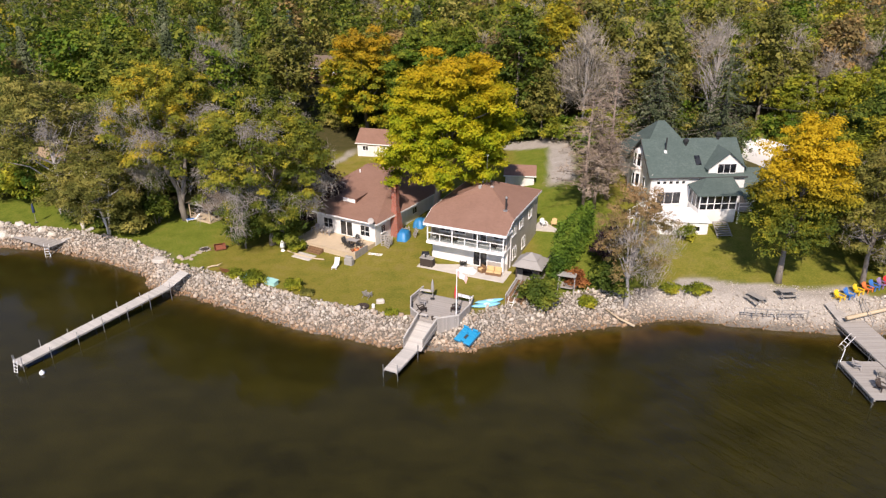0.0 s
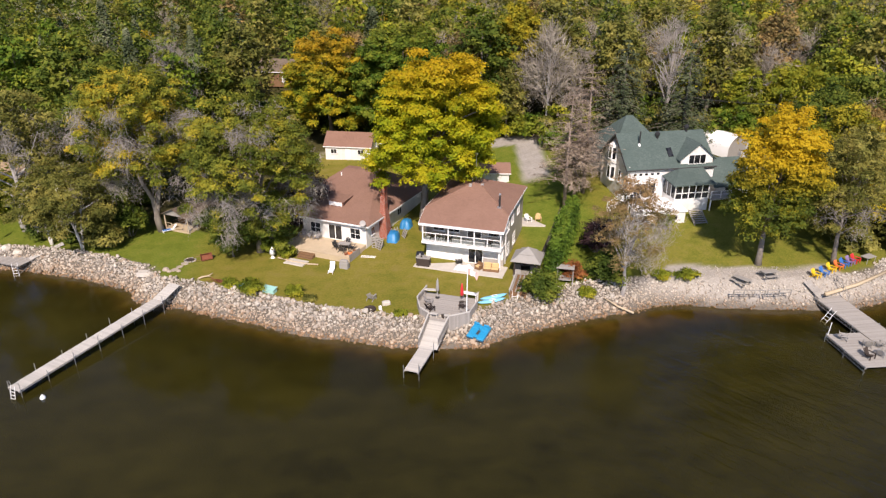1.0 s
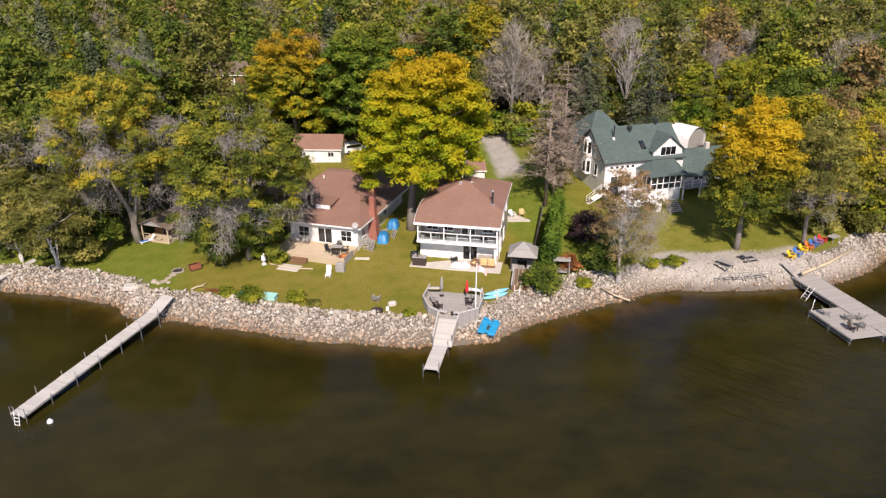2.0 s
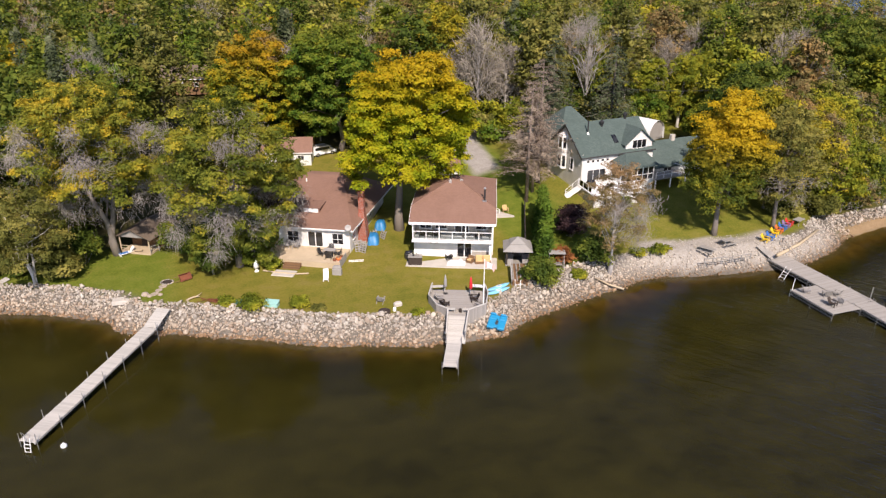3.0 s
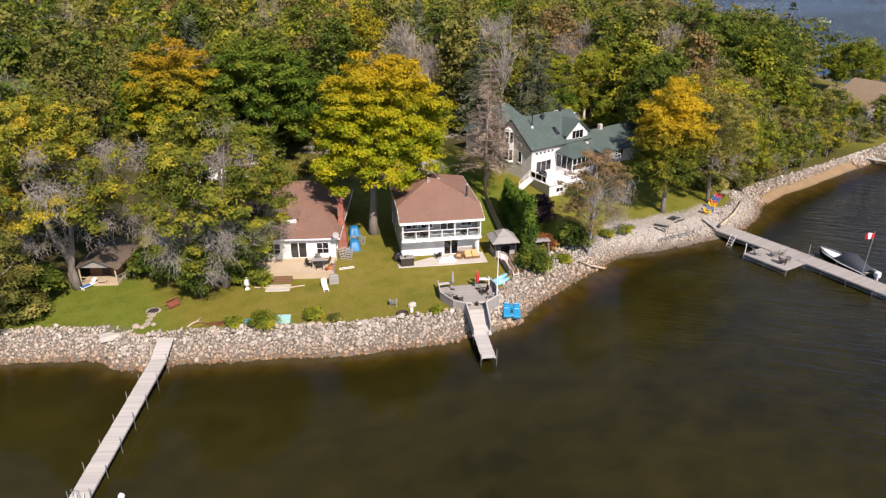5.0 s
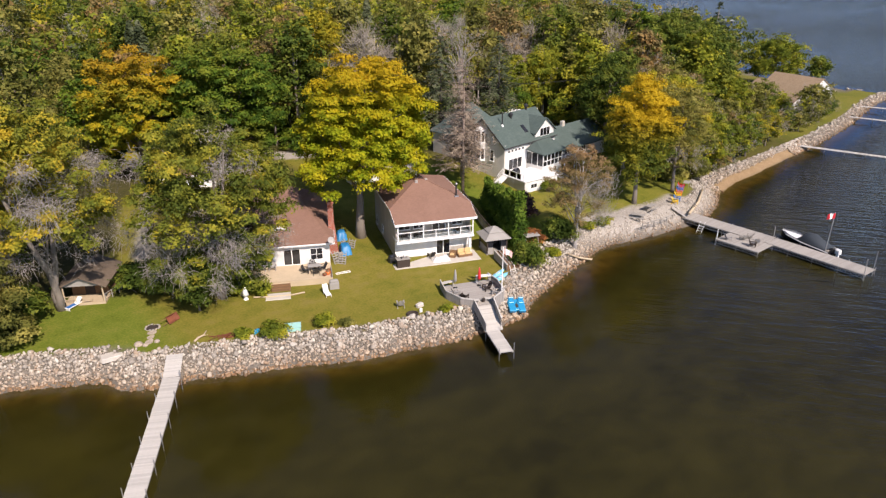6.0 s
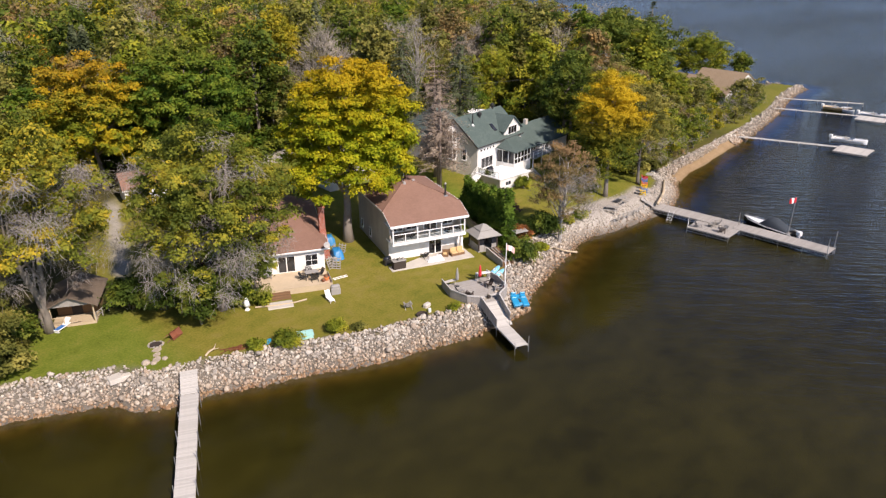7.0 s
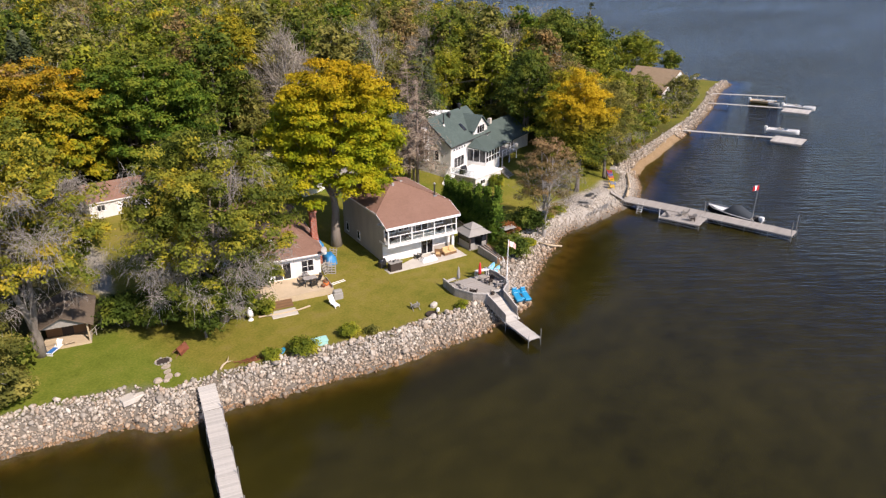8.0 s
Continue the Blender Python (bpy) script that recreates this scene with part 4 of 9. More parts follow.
def house_three(h):
    L, D, ev, rz = 12.6, 9.0, 6.05, 9.75
    wall_block(h, "main_wall", 0.21, L, 0, D, 0, ev, M_WHITE)
    part("gable_wall", gable_wall(MB(), 0, -0.003, D + 0.003, 0, ev, rz - 0.2), M_GABLE, h, "grey sided gable wall")
    part("gable_wall", gable_wall(MB(), L - 0.003, 0, D, 3.0, ev, rz - 0.2), M_WHITE, h)
    for pl in (0, 1):
        part("roof_plane", gable_x(MB(), 0, L, 0, D, ev, rz, side=pl), M_GREEN_ROOF, h, "dark green shingle roof")
    bb = MB()
    k = (rz - ev) / 4.5
    for y, s in ((-0.37, 1), (D + 0.37, -1)):
        bb.add([(-0.42, y, ev - k * 0.37 + 0.02), (-0.36, y, ev - k * 0.37 + 0.02), (-0.36, 4.5, rz + 0.02), (-0.42, 4.5, rz + 0.02),
                (-0.42, y, ev - k * 0.37 - 0.26), (-0.36, y, ev - k * 0.37 - 0.26), (-0.36, 4.5, rz - 0.28), (-0.42, 4.5, rz - 0.28)],
               [(0, 1, 2, 3), (7, 6, 5, 4), (0, 3, 7, 4), (1, 5, 6, 2), (0, 4, 5, 1)])
    part("barge_board", bb, M_DARKTRIM, h)
    fascia(h, [(-0.36, -0.37, ev - k * 0.37 + 0.01), (L + 0.36, -0.37, ev - k * 0.37 + 0.01)], 0.2, 0.05, M_DARKTRIM)
    # rear wing under a hip roof
    wall_block(h, "rear_wall", 1.4, 10.0, D, 17.5, 0, 5.4, M_GREY)
    rf = MB()
    e = 5.4
    a, b, c, d = (1.0, D - 1.2, e), (10.4, D - 1.2, e), (10.4, 18, e), (1.0, 18, e)
    p, q = (4.9, 12.6, 10.3), (5.9, 12.6, 10.3)
    rf.slab([a, b, q, p], 0.16).slab([b, c, q], 0.16).slab([c, d, p, q], 0.16).slab([d, a, p], 0.16)
    part("rear_roof", rf, M_GREEN_ROOF, h, "dark green hip roof")
    # front dormer
    x0, x1, dp = 7.7, 12.5, 8.95
    c = (x0 + x1) / 2
    dm = MB()
    dm.add([(x0, 0.1, ev - 0.3), (x1, 0.1, ev - 0.3), (x1, 0.1, 7.0), (c, 0.1, dp), (x0, 0.1, 7.0),
            (x0, 1.6, ev - 0.3), (x1, 1.6, ev - 0.3), (x1, 1.6, 7.0), (c, 1.6, dp), (x0, 1.6, 7.0)],
           [(0, 1, 2, 3, 4), (9, 8, 7, 6, 5), (1, 6, 7, 2), (0, 4, 9, 5)])
    dob = part("dormer", dm, M_WHITE, h, "white gabled dormer")
    dr = MB()
    s = (dp - 7.0) / (c - x0)
    dr.slab([(x0 - 0.4, -0.25, 7.0 - s * 0.4 + 0.1), (c, -0.25, dp + 0.1), (c, 4.2, dp + 0.1), (x0 - 0.4, 1.6, 7.0 - s * 0.4 + 0.1)], 0.14)
    dr.slab([(c, -0.25, dp + 0.1), (x1 + 0.4, -0.25, 7.0 - s * 0.4 + 0.1), (x1 + 0.4, 1.6, 7.0 - s * 0.4 + 0.1), (c, 4.2, dp + 0.1)], 0.14)
    part("dormer_roof", dr, M_GREEN_ROOF, dob)
    window(h, (c - 1.3, 0.097, 6.05), 2.6, 1.35, "front", 2)
    # bay on the gable wall
    bay = MB()
    bay.add([(-0.003, 4.1, 2.9), (-0.6, 4.5, 2.9), (-0.6, 5.6, 2.9), (-0.003, 6.0, 2.9), (-0.003, 4.1, 8.0), (-0.6, 4.5, 8.0), (-0.6, 5.6, 8.0), (-0.003, 6.0, 8.0), (-0.003, 5.05, 8.6)],
            [(0, 1, 2, 3)[::-1], (0, 4, 5, 1), (1, 5, 6, 2), (2, 6, 7, 3), (4, 8, 5), (5, 8, 6), (6, 8, 7)])
    part("bay", bay, M_TRIM, h, "tall white bay with two windows")
    for z in (3.2, 6.0):
        window(h, (-0.603, 5.55, z), 1.0, 1.75, "left", 0)
        g = MB().box(0.1, 0.55, -0.03, 0.01, 0.05, 1.7)
        part("bay_pane", g.turned(pose(-0.05, 4.13, z, 0, 0, 180 - 33.7)), M_GLASS, h)
    window(h, (-0.003, 3.0, 3.2), 0.85, 1.8, "left", 0)
    # front wall openings above the white deck
    for i in range(5):
        window(h, (0.75 + 0.85 * i, -0.003, 4.75), 0.55, 0.45, "front", 0, fr=0.05)
    window(h, (1.0, -0.003, 1.95), 3.3, 1.75, "front", 2)
    # roof furniture
    part("flue", MB().tube([(2.6, 2.9, 8.2), (2.6, 2.9, 10.3)], 0.1, 8), M_DARKMETAL, h)
    part("flue_collar", MB().lathe([(0.3, 8.2), (0.1, 8.6)], 8, 2.6, 2.9), M_TRIM, h)
    for x, y, z in ((5.6, 3.7, 9.1), (10.3, 4.4, 9.75)):
        part("turbine_vent", MB().lathe([(0.2, z - 0.2), (0.22, z + 0.2), (0.36, z + 0.35), (0.36, z + 0.65), (0.1, z + 0.85)], 10, x, y), M_DARKMETAL, h)
    part("skylight", MB().add([(6.3, 1.1, ev + 0.82 * 1.1 + 0.12), (7.05, 1.1, ev + 0.82 * 1.1 + 0.12), (7.05, 2.2, ev + 0.82 * 2.2 + 0.12), (6.3, 2.2, ev + 0.82 * 2.2 + 0.12),
                               (6.3, 1.1, ev + 0.6), (7.05, 1.1, ev + 0.6), (7.05, 2.2, ev + 1.5), (6.3, 2.2, ev + 1.5)],
                              [(0, 1, 2, 3), (0, 4, 5, 1), (1, 5, 6, 2), (2, 6, 7, 3), (3, 7, 4, 0)]), M_GLASS, h, "dark glass skylight")
    # sunroom
    sx, sy, sw = 5.4, -3.5, 5.0
    part("sunroom_base", MB().box(sx, sx + sw, sy, -0.003, 0, 2.35), M_WHITE, h, "white sunroom base wall")
    fr = MB()
    n = 5
    for i in range(n + 1):
        x = sx + 0.05 + (sw - 0.1) * i / n
        fr.box(x - 0.06, x + 0.06, sy, sy + 0.12, 2.35, 4.45)
    for i in range(4):
        y = sy + 0.06 + (-sy - 0.1) * i / 3
        fr.box(sx, sx + 0.12, y - 0.06, y + 0.06, 2.35, 4.5)
    fr.box(sx, sx + sw, sy - 0.01, sy + 0.13, 4.3, 4.5).box(sx - 0.01, sx + 0.13, sy, 0, 4.3, 4.5).box(sx, sx + sw, sy - 0.012, sy + 0.1, 3.1, 3.2)
    sr = part("sunroom_frame", fr, M_TRIM, h, "white sunroom glazing bars")
    part("sunroom_glass", MB().box(sx + 0.05, sx + sw - 0.05, sy + 0.05, sy + 0.07, 2.35, 4.3).box(sx + 0.05, sx + 0.07, sy + 0.08, -0.02, 2.35, 4.3), M_GLASS, sr)
    srf = MB()
    ez, tz = 4.45, 5.7
    a, b, p, q, r = (sx - 0.5, sy - 0.5, ez), (sx + sw + 0.5, sy - 0.5, ez), (sx + 2.0, -0.3, tz), (sx + sw + 0.5, -0.3, tz), (sx - 0.5, -0.3, ez + 0.35)
    srf.slab([a, b, q, p], 0.14).slab([a, p, r], 0.14)
    part("sunroom_roof", srf, M_GREEN_ROOF, h, "dark green lean-to roof")
    part("verandah_floor", MB().box(sx + sw + 0.03, sx + sw + 6.0, sy - 0.6, -1.22, 2.15, 2.35), M_GREYWOOD, h)
    for x in (sx + sw + 0.2, sx + sw + 3.0, sx + sw + 5.8):
        part("verandah_post", MB().box(x - 0.07, x + 0.07, sy - 0.5, sy - 0.36, -0.4, 2.15), M_TRIM, h)
    railing(h, [(sx + sw + 0.1, sy - 0.5, 2.35), (sx + sw + 5.9, sy - 0.5, 2.35), (sx + sw + 5.9, -1.3, 2.35)], 1.0, "verandah_railing", M_TRIM, 0.08, 1.4, 1, 0.06)
    # steps down to the lawn
    for i in range(7):
        part("stair_tread", MB().box(sx + 1.4, sx + 3.2, sy - 1.9 - 0.28 * i, sy - 1.6 - 0.28 * i, 1.25 - 0.19 * i, 1.33 - 0.19 * i), M_GREYWOOD, h)
    for x in (sx + 1.35, sx + 3.2):
        part("stair_string", MB().tube([(x, sy - 1.6, 1.3), (x, sy - 3.7, -0.1)], 0.09, 4), M_GREYWOOD, h)
    # right wing
    x0, x1, y0, y1 = 12.4, 27.0, -1.2, 7.2
    wall_block(h, "wing_wall", x0 + 0.3, x1, y0, y1, -0.6, 3.3, M_WHITE)
    part("wing_gable", gable_wall(MB(), x0 + 0.3, y0 - 0.003, y1 + 0.003, 0, 3.3, 5.7), M_PALE, h)
    for pl in (0, 1):
        part("wing_roof", gable_x(MB(), x0 + 0.3, x1, y0, y1, 3.3, 5.9, side=pl), M_GREEN_ROOF, h, "dark green shingle roof")
    window(h, (14.2, y0 - 0.003, 1.6), 1.6, 1.4, "front", 1)
    window(h, (18.4, y0 - 0.003, 1.6), 2.0, 1.4, "front", 2)
    part("chimney", MB().box(18.5, 19.2, 2.6, 3.2, 5.3, 6.6, 0.05), M_CONCRETE, h)


house_three(H3)
ANX = thing("roof_terrace", "bright white roof terrace over a low annex", "terrace", pose(26.3, 80.6, 3.4, 0, 0, -3.0))
part("body", MB().box(0, 6.9, 0, 5.0, -0.5, 1.72), M_WHITE, ANX, "white annex wall")
part("side_cladding", MB().box(-0.06, -0.003, -0.02, 5.0, -0.5, 1.7), M_GREY, ANX, "grey side cladding")
part("deck", MB().box(-0.25, 7.1, -0.25, 5.1, 1.723, 1.85, 0.03), M_DECKWHITE, ANX, "white coated deck")
for x in (1.2, 4.6):
    window(ANX, (x, -0.003, 0.45), 1.35, 0.75, "front", 1)
railing(ANX, [(-0.15, 0.2, 1.85), (-0.15, 5.0, 1.85)], 1.0, "side_railing", M_TRIM, 0.07, 1.6, 0, 0.06)
part("screen_panel", MB().box(-0.13, -0.1, 0.9, 4.6, 1.95, 2.75), M_SCREEN, ANX)
railing(ANX, [(0.0, 5.02, 1.85), (-2.4, 4.4, 0.5)], 0.95, "stair_railing", M_TRIM, 0.06, 1.2, 1, 0.05)
part("stair", MB().add([(-0.1, 5.0, 1.8), (-0.1, 3.9, 1.8), (-2.4, 3.9, 0.4), (-2.4, 5.0, 0.4), (-0.1, 5.0, 1.5), (-0.1, 3.9, 1.5), (-2.4, 3.9, 0.1), (-2.4, 5.0, 0.1)],
                       [(0, 3, 2, 1), (4, 5, 6, 7), (0, 4, 7, 3), (1, 2, 6, 5), (0, 1, 5, 4), (3, 7, 6, 2)]), M_TRIM, ANX)
BBQ = thing("grill", "black covered barbecue grill on the white terrace", "barbecue", pose(27.3, 83.6, 5.252, 0, 0, 10))
part("cart", MB().box(-0.75, 0.75, -0.35, 0.35, 0.0, 0.85, 0.05), M_DARKMETAL, BBQ)
part("lid", MB().tube([(-0.55, 0, 0.9), (0.55, 0, 0.9)], 0.33, 12), M_BOATDARK, BBQ, "", True)


def small_house(name, label, x, y, z, yaw, w, d, ev, rz, wall, roof, doors=1, hip=0.0, cat="shed"):
    """Shed, cabin or far house: ridge along its own x."""
    h = thing(name, label, cat, pose(x, y, z, 0, 0, yaw))
    wall_block(h, "wall", -w / 2 + 0.21, w / 2 - 0.21, -d / 2, d / 2, -1.0, ev, wall, 0.15)
    for s in (-w / 2, w / 2 - 0.2):
        part("gable", gable_wall(MB(), s, -d / 2, d / 2, -1.0, ev, rz - 0.12 if not hip else ev + 0.02), wall, h)
    if hip:
        o = 0.4
        a, b, c, e = (-w / 2 - o, -d / 2 - o, ev), (w / 2 + o, -d / 2 - o, ev), (w / 2 + o, d / 2 + o, ev), (-w / 2 - o, d / 2 + o, ev)
        p, q = (-w / 2 + hip, 0, rz), (w / 2 - hip, 0, rz)
        rf = MB().slab([a, b, q, p], 0.12).slab([b, c, q], 0.12).slab([c, e, p, q], 0.12).slab([e, a, p], 0.12)
    else:
        rf = gable_x(MB(), -w / 2, w / 2, -d / 2, d / 2, ev, rz, 0.12, 0.3)
    part("roof", rf, roof, h)
    k = (rz - ev) / (d / 2) * 0.3
    if not hip:
        fascia(h, [(-w / 2 - 0.3, -d / 2 - 0.3, ev - k), (w / 2 + 0.3, -d / 2 - 0.3, ev - k)], 0.16)
    if doors:
        part("door", MB().box(-0.45, 0.45, -d / 2 - 0.05, -d / 2 - 0.003, 0, 2.0), M_TRIM, h)
    if doors > 0:
        window(h, (w * 0.22, -d / 2 - 0.003, 0.9), min(1.1, w * 0.2), 0.9, "front", 1)
        window(h, (-w * 0.38, -d / 2 - 0.003, 0.9), min(1.1, w * 0.2), 0.9, "front", 1)
    return h


small_house("shed", "white shed with brown shingle roof on the lawn", -11.7, 117.6, ground_z(-11.7, 117.6), -14, 8.0, 5.0, 2.5, 4.3, M_WHITE, M_BROWN_ROOF)
small_house("shed", "small white shed with brown roof beside the driveway", 11.2, 102.0, ground_z(11.2, 102.0), -6, 4.4, 3.6, 1.9, 2.9, M_WHITE, M_BROWN_ROOF, 0)
small_house("cottage", "brown timber cottage with dark roof among trees", -28.5, 176.0, ground_z(-28.5, 176) + 1.2, -12, 13.0, 8.0, 2.8, 5.2, M_BROWNWOOD, M_GREYBROWN_ROOF)
small_house("cottage", "white cottage half hidden behind lakeside trees", -62.0, 104.0, ground_z(-62, 104), -20, 12.0, 8.0, 3.0, 5.4, M_PALE, M_TAN_ROOF)
small_house("boathouse", "tan-roofed lakeside house with white gable", 131.0, 92.0, ground_z(131, 92), 78, 15.0, 11.0, 2.6, 6.0, M_WHITE, M_TAN_ROOF, 0, cat="house")
small_house("boathouse", "tan-roofed lakeside house with white gable", 146.0, 95.0, ground_z(146, 95), 80, 14.0, 11.0, 2.6, 6.0, M_WHITE, M_TAN_ROOF, 0, cat="house")

# log cabin at the left lawn
CAB = thing("cabin", "small brown cabin with open porch under trees", "cabin", pose(-33.7, 88.7, ground_z(-33.9, 87.6), 0, 0, -31))
part("wall", MB().box(-1.9, 1.9, 0.6, 4.2, -0.4, 2.3), M_BROWNWOOD, CAB)
part("porch_floor", MB().box(-2.1, 2.1, -1.6, 0.598, -0.4, 0.25), M_PALEWOOD, CAB)
part("gable_board", MB().add([(-2.45, -1.62, 2.24), (2.45, -1.62, 2.24), (0, -1.62, 3.27), (-2.45, -1.55, 2.24), (2.45, -1.55, 2.24), (0, -1.55, 3.27)], [(0, 1, 2), (5, 4, 3), (0, 3, 4, 1), (1, 4, 5, 2), (2, 5, 3, 0)]), M_GREYWOOD, CAB, "weathered gable boarding")
part("roof_plane", MB().slab([(-2.6, -2.0, 2.2), (0, -2.0, 3.4), (0, 4.6, 3.4), (-2.6, 4.6, 2.2)], 0.1), M_GREYBROWN_ROOF, CAB)
part("roof_plane", MB().slab([(0, -2.0, 3.4), (2.6, -2.0, 2.2), (2.6, 4.6, 2.2), (0, 4.6, 3.4)], 0.1), M_GREYBROWN_ROOF, CAB)
for x in (-2.0, 2.0):
    part("porch_post", MB().tube([(x, -1.5, 0.25), (x, -1.5, 2.4)], 0.09, 6), M_PALEWOOD, CAB)
railing(CAB, [(-2.0, -1.5, 0.25), (-0.9, -1.5, 0.25)], 0.8, "porch_rail", M_PALEWOOD, 0.08, 1.0, 1, 0.06)
railing(CAB, [(2.1, -1.5, 0.25), (2.9, 0.8, 0.1), (2.9, 3.4, 0.1)], 0.9, "lattice", M_GREYWOOD, 0.08, 1.0, 1, 0.06)
part("door", MB().box(-0.5, 0.5, 0.53, 0.597, 0.25, 2.15), M_DARKWOOD, CAB)

# white arched shelter behind the green-roofed house
ARCH = thing("shelter", "white arched fabric shelter on the lawn", "shelter", pose(52.5, 104.0, ground_z(52.5, 104), 0, 0, 25))
ar = MB()
prof = [(2.6 * math.cos(a), 2.4 * math.sin(a) + 1.2 * min(1, math.sin(a) * 4)) for a in (math.pi * i / 12 for i in range(13))]
ar.add([(x, 0, z) for x, z in prof] + [(x, 6.5, z) for x, z in prof], [(i, i + 1, 14 + i, 13 + i) for i in range(12)])
part("cover", ar, M_DECKWHITE, ARCH, "white fabric cover", True)
part("end_panel", MB().add([(x, 0.35, z) for x, z in prof], [tuple(range(13))]), M_CANVAS, ARCH)

# ---- docks ----


def boards(mb, p0, p1, w, thick=0.045, pitch=0.155, seed=1):
    """Cross boards from p0 to p1 (centre line, tops at their z)."""
    r = np.random.default_rng(seed)
    a, b = Vector(p0), Vector(p1)
    d = (b - a).normalized()
    side = Vector((-d.y, d.x, 0)).normalized()
    up = side.cross(d) * -1
    if up.z < 0:
        up = -up
    n = max(1, int((b - a).length / pitch))
    for i in range(n):
        c = a.lerp(b, (i + 0.5) / n) + up * r.uniform(-0.006, 0.006)
        h, k = side * (w / 2 + r.uniform(-0.015, 0.015)), d * ((b - a).length / n / 2 - 0.008)
        t = up * thick
        mb.add([c - h - k, c + h - k, c + h + k, c - h + k, c - h - k - t, c + h - k - t, c + h + k - t, c - h + k - t],
               [(3, 2, 1, 0), (4, 5, 6, 7), (0, 1, 5, 4), (1, 2, 6, 5), (2, 3, 7, 6), (3, 0, 4, 7)])
    return mb


def planks(parent, p0, p1, w, pitch=0.155, seed=1, material=None):
    """Cross boards as pieces of their own on one shared mesh."""
    r = np.random.default_rng(seed)
    a, b = Vector(p0), Vector(p1)
    d = (b - a).normalized()
    side = Vector((-d.y, d.x, 0)).normalized()
    up = d.cross(side)
    n = max(1, int((b - a).length / pitch))
    half = (b - a).length / n / 2 - 0.008
    me = MB().box(-w / 2, w / 2, -half, half, -0.045, 0.0).mesh("plank", material or M_PLANK)
    for i in range(n):
        c = a.lerp(b, (i + 0.5) / n) + up * r.uniform(-0.006, 0.006) + side * r.uniform(-0.015, 0.015)
        ob = new("plank", me)
        ob.parent = parent
        ob.matrix_local = Matrix.Translation(c) @ Matrix((side, d, up)).transposed().to_4x4()


def plank_material(name, c):
    k = Nodes(name)
    g = k.noise(k.coords((0.8, 9.0, 9.0)), 3.0, 6.0)
    r = k.n("ShaderNodeObjectInfo").outputs["Random"]
    col = k.ramp(g, [(0.25, scaled(c, 0.6)), (0.7, scaled(c, 1.12))])
    col = k.mix(0.6, col, k.ramp(r, [(0.0, scaled(c, 0.8)), (0.5, c), (1.0, scaled(c, 1.14))]))
    k.surface(col, 0.85, 0, g, 0.25, 0.02, 0.25)
    return k.m


M_PLANK = plank_material("grey dock plank", (0.50, 0.475, 0.435))
M_OLDPLANK = plank_material("weathered dark plank", (0.36, 0.335, 0.305))
M_BOARD = plank_material("weathered fence board", (0.33, 0.305, 0.275))


def dock_run(parent, p0, p1, w, gap=3.1, legs=True, rise=0.75, first=0.15, truss=False, seed=1, material=None):
    """A straight dock: decking, side beams, pipe legs that stand up past the deck."""
    a, b = Vector(p0), Vector(p1)
    d = (b - a).normalized()
    side = Vector((-d.y, d.x, 0)).normalized()
    planks(parent, p0, p1, w, seed=seed, material=material)
    for s in (-1, 1):
        o = side * s * (w / 2 - 0.05) - Vector((0, 0, 0.13))
        part("side_beam", MB().tube([a + o, b + o], 0.085, 4), M_GREYWOOD, parent)
        if truss:
            tm = MB()
            n = int((b - a).length / 0.6)
            low = Vector((0, 0, -0.42))
            tm.rod(a + o + low, b + o + low, 0.05)
            for i in range(n):
                tm.rod(a.lerp(b, i / n) + o, a.lerp(b, (i + 0.5) / n) + o + low, 0.04)
                tm.rod(a.lerp(b, (i + 0.5) / n) + o + low, a.lerp(b, (i + 1) / n) + o, 0.04)
            part("truss", tm, M_STEEL, parent)
    if legs:
        n = max(1, round((b - a).length / gap))
        for i in range(n + 1):
            for s in (-1, 1):
                p = a.lerp(b, min(max(i / n, first / 20), 0.995)) + side * s * (w / 2 + 0.06)
                part("leg", MB().tube([(p.x, p.y, -2.6), (p.x, p.y, p.z + rise * (0.55 + 0.45 * ((i * 7 + s) % 3) / 2))], 0.035, 6), M_STEEL, parent)


def ladder(parent, top, out, drop, w=0.5, rungs=4, name="ladder", material=None):
    """A ladder that leans outward from its top."""
    t, o = Vector(top), Vector(out)
    side = Vector((-o.y, o.x, 0)).normalized() * w / 2
    end = t + o - Vector((0, 0, drop))
    mb = MB()
    for s in (-1, 1):
        mb.rod(t + side * s + Vector((0, 0, 0.4)) - o * 0.2, end + side * s, 0.045)
    for i in range(rungs):
        p = t.lerp(end, (i + 0.6) / rungs)
        mb.rod(p - side, p + side, 0.05)
    return part(name, mb, material or M_TRIM, parent)


DK1 = thing("dock", "long narrow grey timber dock on pipe legs", "dock", pose(0, 0, 0))
dock_run(DK1, (-40.7, 53.55, 0.75), (-32.08, 68.5, 1.4), 1.5, seed=2)
planks(DK1, (-32.06, 68.53, 1.42), (-30.75, 71.0, 2.12), 1.5, seed=3)
ladder(DK1, (-40.6, 53.3, 0.85), (-0.12, -0.25, 0), 1.3)
part("hand_loop", MB().tube([(-41.0, 53.9, 0.85), (-41.05, 53.85, 1.5), (-40.75, 53.45, 1.6), (-40.6, 53.3, 0.9)], 0.025, 6), M_STEEL, DK1)
BUOY = MB().lathe([(0.03, -0.2), (0.2, -0.08), (0.26, 0.08), (0.2, 0.24), (0.06, 0.33), (0.05, 0.4)], 14)
solo("buoy", BUOY, M_DECKWHITE, "white mooring buoy floating in the lake", "buoy", pose(-38.05, 52.95, 0.02), smooth=True)

